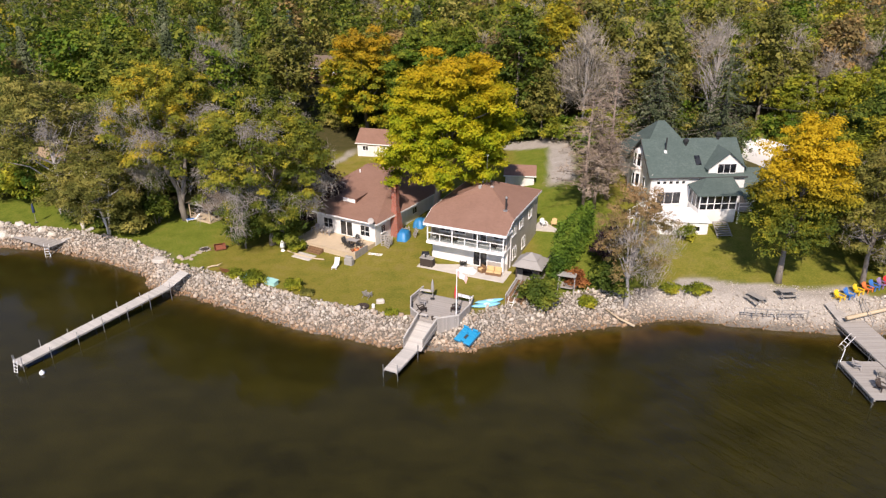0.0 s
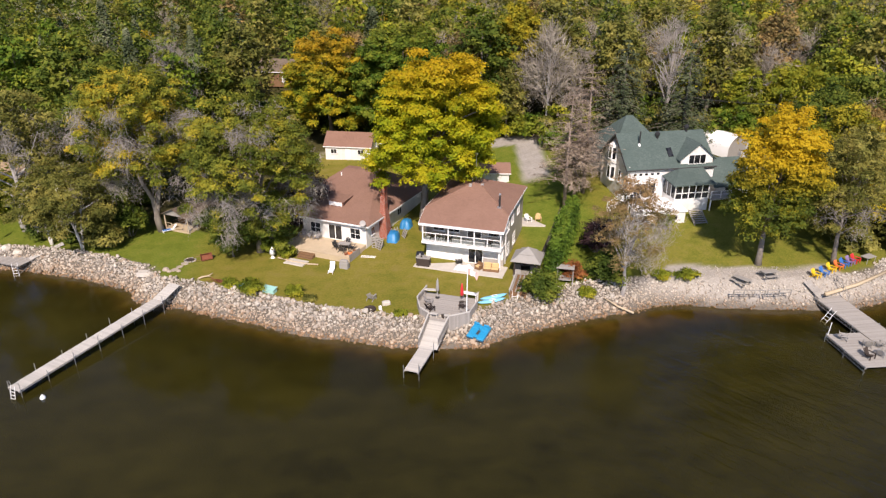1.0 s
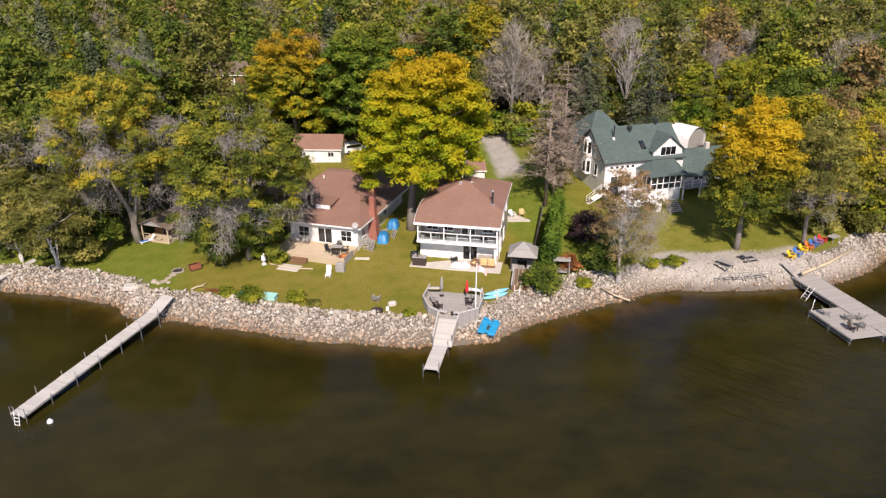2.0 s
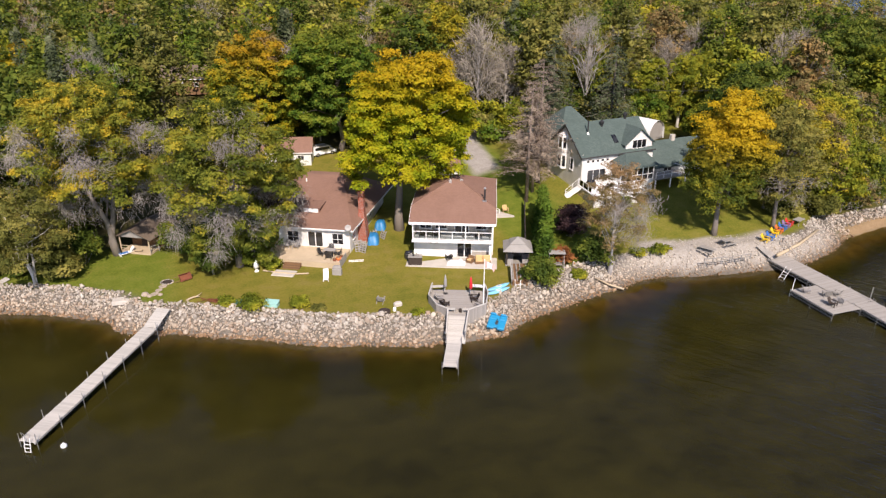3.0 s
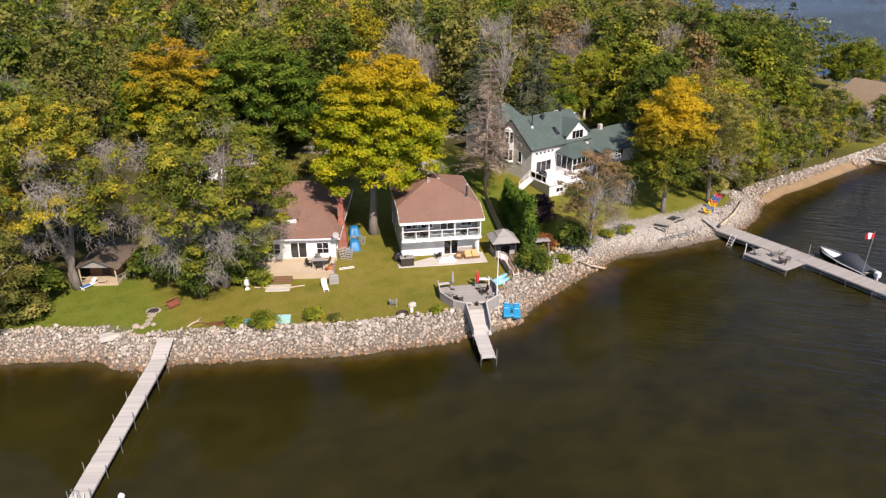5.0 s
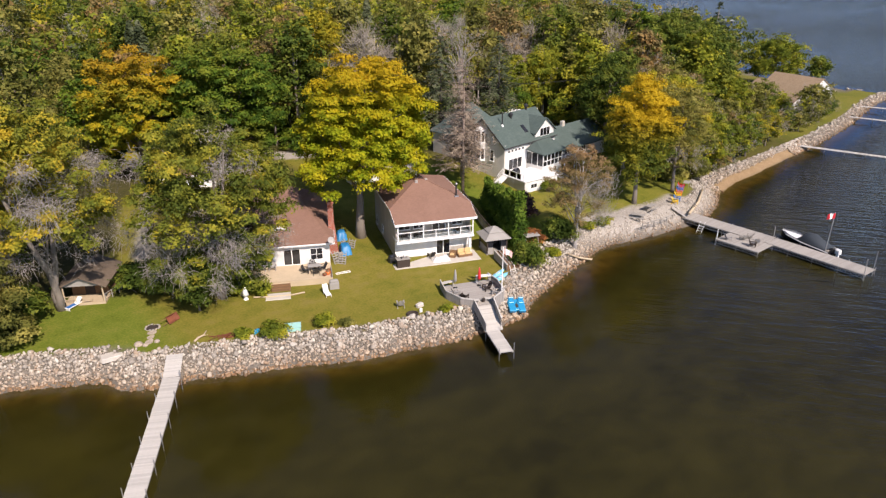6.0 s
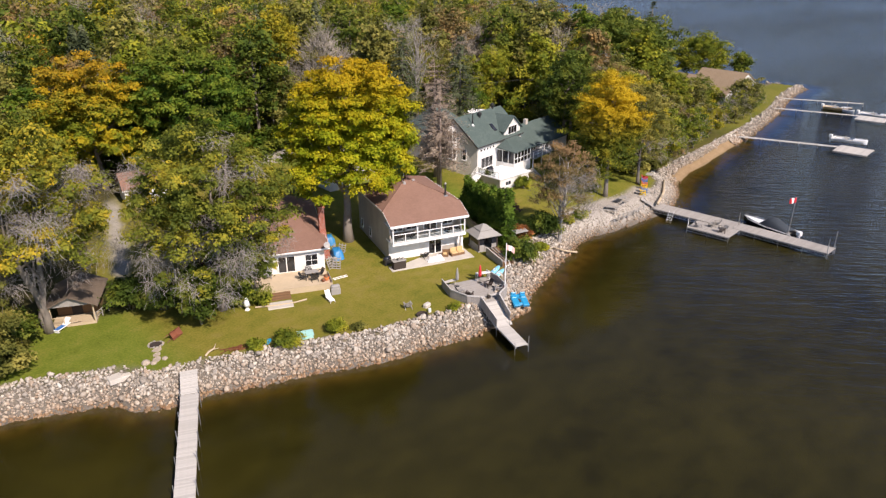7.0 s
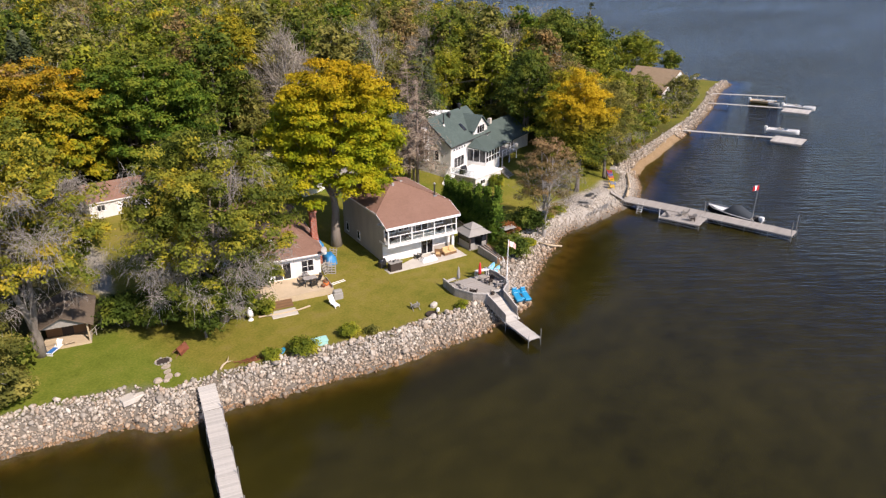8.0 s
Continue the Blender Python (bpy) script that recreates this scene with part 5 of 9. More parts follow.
# dock with the railed platform
DK2 = thing("dock", "grey timber dock with railed platform above the stones", "dock", pose(-0.5, 62.2, 0, 0, 0, -22.3))
ring = [(-3.2, 2.8), (-3.4, 0.0), (-2.4, -2.1), (-1.15, -2.95), (1.0, -3.05), (2.8, -1.6), (3.0, 1.0), (2.6, 2.9)]
part("platform_frame", MB().prism(ring, 1.6, 2.13), M_GREYWOOD, DK2)
for i in range(38):
    y = -2.95 + i * 0.155
    xs = []
    for (x0, y0), (x1, y1) in zip(ring, ring[1:] + ring[:1]):
        if (y0 - y) * (y1 - y) < 0:
            xs.append(x0 + (x1 - x0) * (y - y0) / (y1 - y0))
    if len(xs) == 2:
        part("plank", MB().box(min(xs), max(xs), y - 0.07, y + 0.07, 2.133, 2.175), M_OLDPLANK, DK2)


def board_fence(parent, pts, h, drop=0.5, cap_mat=None):
    """Upright boards on two rails, with a capping rail."""
    rails, spots = MB(), []
    for a, b in zip(pts[:-1], pts[1:]):
        a, b = Vector(a), Vector(b)
        n = max(1, int((b - a).length / 0.17))
        d = (b - a) / n
        nrm = Vector((d.y, -d.x, 0)).normalized() * 0.03
        for z in (0.12 * h, 0.7 * h):
            rails.rod(a - nrm + Vector((0, 0, z)), b - nrm + Vector((0, 0, z)), 0.06)
        spots += [(a + d * i, d, nrm) for i in range(n)]
    fn = part("board_fence", rails, M_GREYWOOD, parent, "weathered upright boards")
    lo, hi = Vector((0, 0, -drop)), Vector((0, 0, h - 0.05))
    for o, d, nrm in spots:
        p, q = o + d * 0.04, o + d * 0.96
        part("board", MB().add([p + lo, q + lo, q + hi, p + hi, p + lo + nrm, q + lo + nrm, q + hi + nrm, p + hi + nrm],
                               [(0, 1, 2, 3), (7, 6, 5, 4), (0, 4, 5, 1), (1, 5, 6, 2), (2, 6, 7, 3), (3, 7, 4, 0)]), M_BOARD, fn)
    cap = MB()
    for a, b in zip(pts[:-1], pts[1:]):
        cap.tube([Vector(a) + Vector((0, 0, h)), Vector(b) + Vector((0, 0, h))], 0.085, 4)
    part("capping_rail", cap, cap_mat or M_DOCK, fn)
    return fn


board_fence(DK2, [(x, y, 2.15) for x, y in ring[:4]], 0.85, 0.9)
board_fence(DK2, [(x, y, 2.15) for x, y in ring[4:]], 0.85, 0.9)
board_fence(DK2, [(-1.15, -2.98, 2.1), (-1.1, -6.4, 1.15)], 0.85, 0.35)
board_fence(DK2, [(1.0, -3.08, 2.1), (0.75, -6.0, 1.25)], 0.85, 0.35)
planks(DK2, (-0.08, -2.95, 2.16), (-0.2, -6.45, 1.0), 2.0, seed=4)
dock_run(DK2, (-0.33, -6.4, 1.0), (-0.48, -10.55, 0.92), 1.42, 4.2, seed=5, rise=0.9)


def slat_chair(name, label, m, material, cat="chair", group=""):
    """A low lawn chair: sloping seat, fanned back, broad arms."""
    c = thing(name, label, cat, m, group)
    s = MB()
    for i in range(5):
        y = -0.28 + i * 0.115
        s.box(-0.28, 0.28, y - 0.05, y + 0.05, 0.36 - i * 0.035, 0.385 - i * 0.035)
    part("seat", s, material, c)
    b = MB()
    for i in range(5):
        x = -0.24 + i * 0.12
        t = 0.95 - abs(i - 2) * 0.05
        b.add([(x - 0.052, 0.26, 0.22), (x + 0.052, 0.26, 0.22), (x * 1.15 + 0.056, 0.58, t), (x * 1.15 - 0.056, 0.58, t),
               (x - 0.052, 0.285, 0.21), (x + 0.052, 0.285, 0.21), (x * 1.15 + 0.056, 0.605, t - 0.01), (x * 1.15 - 0.056, 0.605, t - 0.01)],
              [(0, 1, 2, 3), (7, 6, 5, 4), (0, 4, 5, 1), (1, 5, 6, 2), (2, 6, 7, 3), (3, 7, 4, 0)])
    part("backrest", b, material, c)
    for x in (-0.36, 0.36):
        part("armrest", MB().box(x - 0.08, x + 0.08, -0.38, 0.42, 0.54, 0.57, 0.01), material, c)
        part("leg", MB().box(x - 0.03, x + 0.03, -0.36, -0.26, 0, 0.54), material, c)
        part("leg", MB().add([(x - 0.03, 0.1, 0.25), (x + 0.03, 0.1, 0.25), (x + 0.03, 0.62, 0), (x - 0.03, 0.62, 0), (x - 0.03, -0.3, 0.42), (x + 0.03, -0.3, 0.42), (x + 0.03, 0.5, 0), (x - 0.03, 0.5, 0)],
                             [(0, 1, 5, 4), (0, 3, 2, 1), (3, 7, 6, 2), (4, 5, 6, 7), (0, 4, 7, 3), (1, 2, 6, 5)]), material, c)
    return c


def on2(x, y, yaw=0.0, z=2.178):
    """A place on the railed platform."""
    return pose(-0.5, 62.2, 0, 0, 0, -22.3) @ pose(x, y, z, 0, 0, yaw)


def table(name, label, m, w, d, h, material, cat="table", leg=0.05):
    t = thing(name, label, cat, m)
    part("tabletop", MB().box(-w / 2, w / 2, -d / 2, d / 2, h - 0.05, h, 0.015), material, t)
    for x in (-w / 2 + 0.08, w / 2 - 0.08):
        for y in (-d / 2 + 0.08, d / 2 - 0.08):
            part("leg", MB().box(x - leg / 2, x + leg / 2, y - leg / 2, y + leg / 2, 0, h - 0.05), material, t)
    return t


def closed_parasol(label, m, material, h=2.4):
    p = thing("parasol", label, "parasol", m)
    part("pole", MB().tube([(0, 0, 0), (0, 0, h)], 0.025, 6), M_GREYPLASTIC, p)
    part("base", MB().lathe([(0.26, 0), (0.26, 0.06), (0.06, 0.12)], 12), M_DARKMETAL, p)
    part("canopy", MB().lathe([(0.10, h - 1.55), (0.2, h - 1.4), (0.17, h - 0.8), (0.1, h - 0.25), (0.03, h - 0.02)], 9), material, p, "", True)
    return p


table("bench", "weathered grey timber bench on the platform", on2(-2.55, 2.2, 8), 1.6, 0.5, 0.75, M_DOCK, "bench")
table("serving_table", "white-topped serving table on the platform", on2(1.8, 2.3, -4), 1.7, 0.6, 0.9, M_TRIM)
closed_parasol("closed grey-beige parasol on the platform", on2(-1.7, 1.9), M_CANVAS, 2.35)
closed_parasol("closed red parasol on the platform", on2(1.1, 1.7), M_RED, 2.3)
slat_chair("deck_chair", "grey slatted chair on the railed platform", on2(-2.1, 0.3, 95), M_GREYPLASTIC)
slat_chair("deck_chair", "grey slatted chair on the railed platform", on2(-1.6, -1.0, 140), M_DARKWOOD)
slat_chair("deck_chair", "dark slatted chair on the railed platform", on2(1.5, 0.4, -80), M_DARKWOOD)
slat_chair("deck_chair", "grey slatted chair on the railed platform", on2(2.1, -0.9, -120), M_GREYPLASTIC)
table("low_bench", "pale low bench by the ramp", on2(-0.8, -2.3, 0), 0.8, 0.4, 0.45, M_DOCK, "bench")
table("low_bench", "pale low bench by the ramp", on2(0.75, -2.3, 0), 0.9, 0.4, 0.45, M_DOCK, "bench")
PLANTER = thing("planter", "small dark planter beside the ramp", "planter", on2(0.15, -2.2))
part("pot", MB().lathe([(0.14, 0), (0.2, 0.35), (0.17, 0.35)], 10), M_DARKWOOD, PLANTER)


# flagpole beside the platform
FP = thing("flagpole", "white flagpole with faded flag beside the platform", "flagpole", pose(1.2, 59.75, 1.6))
part("pole", MB().tube([(0, 0, -0.3), (0, 0, 3.2), (0.02, 0, 6.4)], [0.075, 0.06, 0.04], 8), M_TRIM, FP)
part("finial", MB().lathe([(0.03, 6.38), (0.08, 6.44), (0.02, 6.52)], 8, 0.02, 0), M_TRIM, FP)


def flag_strip(u0, u1, length=1.5, hgt=0.85, droop=0.5):
    """Part of a cloth that hangs in folds from the mast (x along the fly)."""
    mb, n = MB(), 8
    v, f = [], []
    for i in range(n + 1):
        u = u0 + (u1 - u0) * i / n
        for j in range(4):
            w = j / 3
            v.append((u * length * (0.82 - 0.1 * w), 0.09 * math.sin(u * 9 + w * 2), -w * hgt - droop * u * u - 0.06 * math.sin(u * 5)))
    for i in range(n):
        for j in range(3):
            a = i * 4 + j
            f.append((a, a + 1, a + 5, a + 4))
    back = [(x, y + 0.012, z) for x, y, z in v]
    k = len(v)
    return mb.add(v + back, f + [tuple(q + k for q in reversed(g)) for g in f])


M_FADED = plain("faded red flag cloth", (0.66, 0.38, 0.34), 0.85)


def put_flag(parent, m, length=1.5, hgt=0.85, droop=0.5, red=None):
    fl = part("flag", flag_strip(0.27, 0.73, length, hgt, droop).turned(m), M_DECKWHITE, parent, "red and white cloth flag", True)
    part("red_band", flag_strip(0.0, 0.27, length, hgt, droop).turned(m), red or M_FLAGRED, fl, "", True)
    part("red_band", flag_strip(0.73, 1.0, length, hgt, droop).turned(m), red or M_FLAGRED, fl, "", True)


put_flag(FP, pose(0.04, 0, 6.3, 0, 0, -20), 1.35, 0.6, 0.7, M_FADED)

# pedal boat drawn up on the stones
PB = thing("pedal_boat", "bright blue plastic pedal boat lying on the stones", "boat", pose(2.35, 58.6, 1.0, 14, 4, -33) @ Matrix.Diagonal((0.88, 0.88, 0.8, 1)))
hull = MB()
for x in (-0.62, 0.62):
    hull.add([(x - 0.38, -1.15, 0.05), (x + 0.38, -1.15, 0.05), (x + 0.40, 1.05, 0.0), (x - 0.40, 1.05, 0.0),
              (x - 0.42, -1.25, 0.42), (x + 0.42, -1.25, 0.42), (x + 0.44, 1.15, 0.40), (x - 0.44, 1.15, 0.40),
              (x - 0.34, -1.1, 0.5), (x + 0.34, -1.1, 0.5), (x + 0.36, 1.0, 0.48), (x - 0.36, 1.0, 0.48)],
             [(3, 2, 1, 0), (0, 1, 5, 4), (1, 2, 6, 5), (2, 3, 7, 6), (3, 0, 4, 7), (4, 5, 9, 8), (5, 6, 10, 9), (6, 7, 11, 10), (7, 4, 8, 11), (8, 9, 10, 11)])
hull.box(-0.5, 0.5, -0.95, 1.0, 0.12, 0.42, 0.05)
part("hull", hull, M_BLUE, PB)
for x in (-0.62, 0.62):
    part("seat", MB().box(x - 0.34, x + 0.34, 0.15, 0.75, 0.47, 0.62, 0.06).box(x - 0.34, x + 0.34, 0.72, 0.92, 0.5, 0.95, 0.07), M_BLUE, PB)
part("pedal_well", MB().box(-0.16, 0.16, -0.6, 0.1, 0.425, 0.44), M_DARKTRIM, PB)
part("rudder_handle", MB().tube([(0, 0.2, 0.42), (0, 0.12, 0.78)], 0.03, 6), M_DARKMETAL, PB)


def kayak(label, m, material, L=3.3, w=0.36):
    k = thing("kayak", label, "kayak", m, "kayaks on the lawn")
    prof, v, f, n = 9, [], [], 8
    for i in range(prof):
        t = i / (prof - 1) * 2 - 1
        s = max(0.03, (1 - abs(t) ** 2.4))
        for j in range(n):
            a = 2 * math.pi * j / n
            v.append((t * L / 2, w * s ** 0.7 * math.cos(a), 0.17 + 0.16 * s ** 0.5 * math.sin(a) + 0.08 * t * t))
    f = [(i * n + j, i * n + (j + 1) % n, (i + 1) * n + (j + 1) % n, (i + 1) * n + j) for i in range(prof - 1) for j in range(n)] + [tuple(range(n)), tuple((prof - 1) * n + j for j in range(n))]
    part("hull", MB().add(v, f), material, k, "", True)
    part("cockpit", MB().lathe([(0.3, 0.0), (0.27, 0.03), (0.2, 0.0)], 12).turned(Matrix.Translation((0.1, 0, 0.315)) @ Matrix.Diagonal((1.3, 0.7, 1, 1))), M_SKYBLUE if material is not M_SKYBLUE else M_TRIM, k)
    return k


kayak("pale blue plastic kayak lying on the lawn", pose(4.35, 63.2, 2.05, 0, 0, 14), M_SKYBLUE)
kayak("pale blue plastic kayak lying on the lawn", pose(4.75, 64.1, 2.05, 0, 0, 17), M_SKYBLUE)

# gazebo
GZ = thing("gazebo", "small dark gazebo with two-tier grey roof", "gazebo", pose(9.75, 70.1, ground_z(9.75, 70.1) - 0.05, 0, 0, -22))
part("floor", MB().box(-1.45, 1.45, -1.45, 1.45, -0.3, 0.18), M_GREYWOOD, GZ)
for x in (-1.3, 1.3):
    for y in (-1.3, 1.3):
        part("post", MB().box(x - 0.08, x + 0.08, y - 0.08, y + 0.08, 0.18, 2.1), M_DARKWOOD, GZ)
for s, (x0, x1, y0, y1) in (("front_l", (-1.2, -0.55, -1.33, -1.29)), ("front_r", (0.55, 1.2, -1.33, -1.29)), ("left", (-1.33, -1.29, -1.2, 1.2)), ("right", (1.29, 1.33, -1.2, 1.2)), ("back", (-1.2, 1.2, 1.29, 1.33))):
    part("mesh_panel", MB().box(x0, x1, y0, y1, 0.95, 1.98), M_BOATDARK, GZ)
    part("low_panel", MB().box(x0, x1, y0 - 0.004, y1 + 0.004, 0.18, 0.93), M_GREYPLASTIC, GZ)
for (r0_, z0_, r1_, z1_) in ((1.75, 2.05, 0.75, 2.75), (0.95, 2.72, 0.06, 3.3)):
    c0 = [(-r0_, -r0_, z0_), (r0_, -r0_, z0_), (r0_, r0_, z0_), (-r0_, r0_, z0_)]
    c1 = [(-r1_, -r1_, z1_), (r1_, -r1_, z1_), (r1_, r1_, z1_), (-r1_, r1_, z1_)]
    for i in range(4):
        part("roof_panel", MB().slab([c0[i], c0[(i + 1) % 4], c1[(i + 1) % 4], c1[i]], 0.06), M_CANVAS, GZ, "grey weathered roof panel")

# timber retaining wall and steps below the gazebo
TW = thing("retaining_wall", "grey timber retaining wall with rubble and steps", "wall", pose(0, 0, 0))
board_fence(TW, [(8.0, 68.1, 2.1), (6.5, 64.3, 1.9)], 1.0, 0.6)
part("fill", MB().add([(8.05, 68.15, 2.85), (9.6, 67.6, 2.9), (8.3, 63.9, 2.3), (6.6, 64.3, 2.65), (8.05, 68.15, 1.0), (9.6, 67.6, 1.0), (8.3, 63.9, 1.0), (6.6, 64.3, 1.0)],
                      [(3, 2, 1, 0), (4, 5, 6, 7), (0, 1, 5, 4), (1, 2, 6, 5), (2, 3, 7, 6), (3, 0, 4, 7)]), M_BROWNWOOD, TW, "brown timber decking")
for i in range(3):
    a, b = Vector((8.1 + 0.42 * i, 67.9 - 0.12 * i, 2.98)), Vector((6.75 + 0.42 * i, 64.4 - 0.1 * i, 2.74 - 0.1 * i))
    part("beam", MB().tube([a, b], 0.09, 4), M_GREYWOOD, TW)
ladder(TW, (7.1, 64.0, 2.35), (-0.35, -0.9, 0), 1.0, 0.6, 5, "steps", M_TRIM)

# garden swing
SW = thing("garden_swing", "weathered grey garden swing on its frame", "swing", pose(13.4, 66.9, ground_z(13.4, 66.9), 0, 0, -18))
sf = MB()
for x in (-0.9, 0.9):
    sf.rod((x, -0.5, 0), (x * 0.95, 0, 2.0), 0.08).rod((x, 0.5, 0), (x * 0.95, 0, 2.0), 0.08)
sf.rod((-0.95, 0, 2.0), (0.95, 0, 2.0), 0.09)
part("frame", sf, M_GREYPLASTIC, SW)
part("canopy", MB().slab([(-1.0, -0.5, 2.0), (1.0, -0.5, 2.0), (1.0, 0.5, 2.12), (-1.0, 0.5, 2.12)], 0.03), M_CANVAS, SW)
part("seat", MB().box(-0.7, 0.7, -0.25, 0.25, 0.45, 0.52, 0.02).box(-0.7, 0.7, 0.2, 0.26, 0.52, 1.0, 0.02), M_GREYWOOD, SW)
for x in (-0.72, 0.72):
    part("chain", MB().tube([(x, 0, 0.5), (x * 0.98, 0, 2.0)], 0.015, 4), M_STEEL, SW)

# boundary fence beside the cedars
BF = thing("fence", "dark weathered board fence along the boundary", "fence", pose(0, 0, 0))
board_fence(BF, [(11.6, 71.6, ground_z(11.6, 71.6)), (14.2, 77.5, ground_z(14.2, 77.5)), (17.4, 84.6, ground_z(17.4, 84.6))], 1.3, 0.4, M_DARKWOOD)

# ---- at the balcony house ----
P2 = H2.matrix_world


def at2(x, y, yaw=0.0, z=0.075):
    return P2 @ pose(x, y, z, 0, 0, yaw)


PATIO = solo("patio", MB().box(-0.35, 10.6, -1.25, 1.895, -0.25, 0.07, 0.02), M_CONCRETE, "pale concrete patio slab under the balcony", "patio", P2.copy(), kind="structure")
BAR = thing("storage_chest", "dark wicker bar chest with bottles on top", "chest", at2(0.75, -0.5, 2))
part("body", MB().box(-0.8, 0.8, -0.42, 0.42, 0.0, 1.0, 0.04), M_DARKWOOD, BAR)
part("top", MB().box(-0.86, 0.86, -0.47, 0.47, 1.003, 1.06, 0.015), M_CANVAS, BAR)
for i, (x, y) in enumerate(((-0.5, 0.1), (-0.2, -0.1), (0.15, 0.12), (0.5, -0.05))):
    solo("pot", MB().lathe([(0.09, 0), (0.13, 0.1), (0.1, 0.24), (0.05, 0.28)], 10), (M_GREYPLASTIC, M_DARKMETAL, M_CANVAS, M_GREYPLASTIC)[i], "small grey pot standing on the chest", "pot", at2(0.75 + x, -0.5 + y, 0, 1.137), "pots on the chest", smooth=True)
GR2 = thing("grill", "black covered grill beside the house corner", "barbecue", at2(-0.2, 1.0, 20, 0.0))
part("cart", MB().box(-0.5, 0.5, -0.3, 0.3, 0, 0.8, 0.04), M_DARKMETAL, GR2)
part("lid", MB().tube([(-0.42, 0, 0.84), (0.42, 0, 0.84)], 0.28, 12), M_BOATDARK, GR2, "", True)
SHEETM = MB()
gv, gf = [], []
rs = np.random.default_rng(9)
for i in range(9):
    for j in range(6):
        x, y = -1.1 + 2.2 * i / 8, -0.65 + 1.3 * j / 5
        edge_ = min(i, 8 - i, j, 5 - j)
        gv.append((x + rs.normal(0, 0.04), y + rs.normal(0, 0.04), 0.02 if edge_ == 0 else 0.35 + 0.12 * rs.normal() + 0.1 * (edge_ > 1)))
for i in range(8):
    for j in range(5):
        gf.append((i * 6 + j, (i + 1) * 6 + j, (i + 1) * 6 + j + 1, i * 6 + j + 1))
SHEETM.add(gv, gf)
solo("dust_sheet", SHEETM, M_DECKWHITE, "white crumpled cover over low patio furniture", "cover", at2(5.7, -0.1, 4), smooth=True)
SOFA = thing("garden_sofa", "rattan sofa with tan cushions on the patio", "sofa", at2(8.9, 0.35, 184))
part("frame", MB().box(-0.95, 0.95, -0.4, 0.4, 0.0, 0.32, 0.03).box(-0.95, 0.95, -0.42, -0.3, 0.32, 0.75, 0.03), M_BROWNWOOD, SOFA)
for x in (-0.46, 0.46):
    part("seat_cushion", MB().box(x - 0.43, x + 0.43, -0.26, 0.38, 0.323, 0.48, 0.05), M_TAN, SOFA)
    part("back_cushion", MB().box(x - 0.43, x + 0.43, -0.3, -0.12, 0.485, 0.95, 0.06), M_TAN, SOFA)
ACH = thing("armchair", "brown rattan armchair on the patio", "chair", at2(7.35, 0.45, 150))
part("frame", MB().box(-0.4, 0.4, -0.36, 0.36, 0.0, 0.33, 0.03).box(-0.4, 0.4, -0.4, -0.28, 0.33, 0.78, 0.03), M_BROWNWOOD, ACH)
for x in (-0.36, 0.36):
    part("armrest", MB().box(x - 0.06, x + 0.06, -0.3, 0.34, 0.333, 0.56, 0.02), M_BROWNWOOD, ACH)
part("cushion", MB().box(-0.28, 0.28, -0.24, 0.33, 0.335, 0.45, 0.04), M_TAN, ACH)
slat_chair("lounge_chair", "small dark chair by the patio door", at2(4.75, 1.0, 200), M_DARKMETAL)
for x, yaw in ((1.5, 175), (3.3, 190), (8.3, 185)):
    slat_chair("balcony_chair", "dark slatted chair on the balcony", at2(x, 1.5, yaw, 2.905), M_DARKWOOD, group="balcony chairs")
table("balcony_table", "small dark table on the balcony", at2(2.4, 1.4, 0, 2.905), 0.7, 0.6, 0.7, M_DARKWOOD)
# seating slab on the far side lawn
SLAB2 = (13.6, 84.0)
solo("paving_slab", MB().box(-1.8, 1.8, -1.3, 1.3, -0.3, 0.04, 0.02), M_CONCRETE, "small pale seating slab on the lawn", "paving", pose(*SLAB2, ground_z(*SLAB2) + 0.03, 0, 0, -22), kind="structure")
for dx, yaw in ((-0.7, 20), (0.7, -10)):
    slat_chair("lawn_chair", "cream slatted lawn chair on the seating slab", pose(SLAB2[0] + dx, SLAB2[1] + 0.3, ground_z(*SLAB2) + 0.072, 0, 0, yaw), M_TAN if dx > 0 else M_DECKWHITE, group="cream lawn chairs")

# ---- at the cottage ----
P1 = H1.matrix_world


def at1(x, y, yaw=0.0, z=0.602):
    return P1 @ pose(x, y, z, 0, 0, yaw)


table("patio_table", "grey patio table on the terrace", at1(-2.4, -1.6, 5), 1.5, 0.9, 0.74, M_GREYPLASTIC)
for x, y, yaw in ((-3.3, -1.9, 70), (-1.5, -1.5, -70), (-2.6, -0.8, 0), (-2.2, -2.5, 180)):
    slat_chair("patio_chair", "dark patio chair round the terrace table", at1(x, y, yaw), M_DARKMETAL, group="chairs round the terrace table")
for x in (-8.4, -7.2, -9.4):
    slat_chair("terrace_chair", "grey resin chair against the cottage wall", at1(x, -0.35, 0), M_GREYPLASTIC, group="chairs by the wall")
POTS = [(-0.9, -2.9, M_ORANGE, 0.34), (-1.3, -3.2, M_RUST, 0.26), (-0.8, -2.0, M_RUST, 0.22)]
for x, y, m, r_ in POTS:
    t = thing("flower_pot", "terracotta pot with red flowers on the terrace", "flower pot", at1(x, y), "terrace pots")
    part("pot", MB().lathe([(r_ * 0.65, 0), (r_, r_ * 1.1), (r_ * 0.85, r_ * 1.1)], 12), m, t, "", True)
    part("soil", MB().lathe([(r_ * 0.8, r_ * 0.95), (r_ * 0.7, r_ * 1.25), (r_ * 0.2, r_ * 1.6)], 9), M_BROWNWOOD, t, "", True)
GB = thing("grill", "grey covered grill on the lawn below the terrace", "barbecue", pose(-11.7, 73.6, ground_z(-11.7, 73.6), 0, 0, -25))
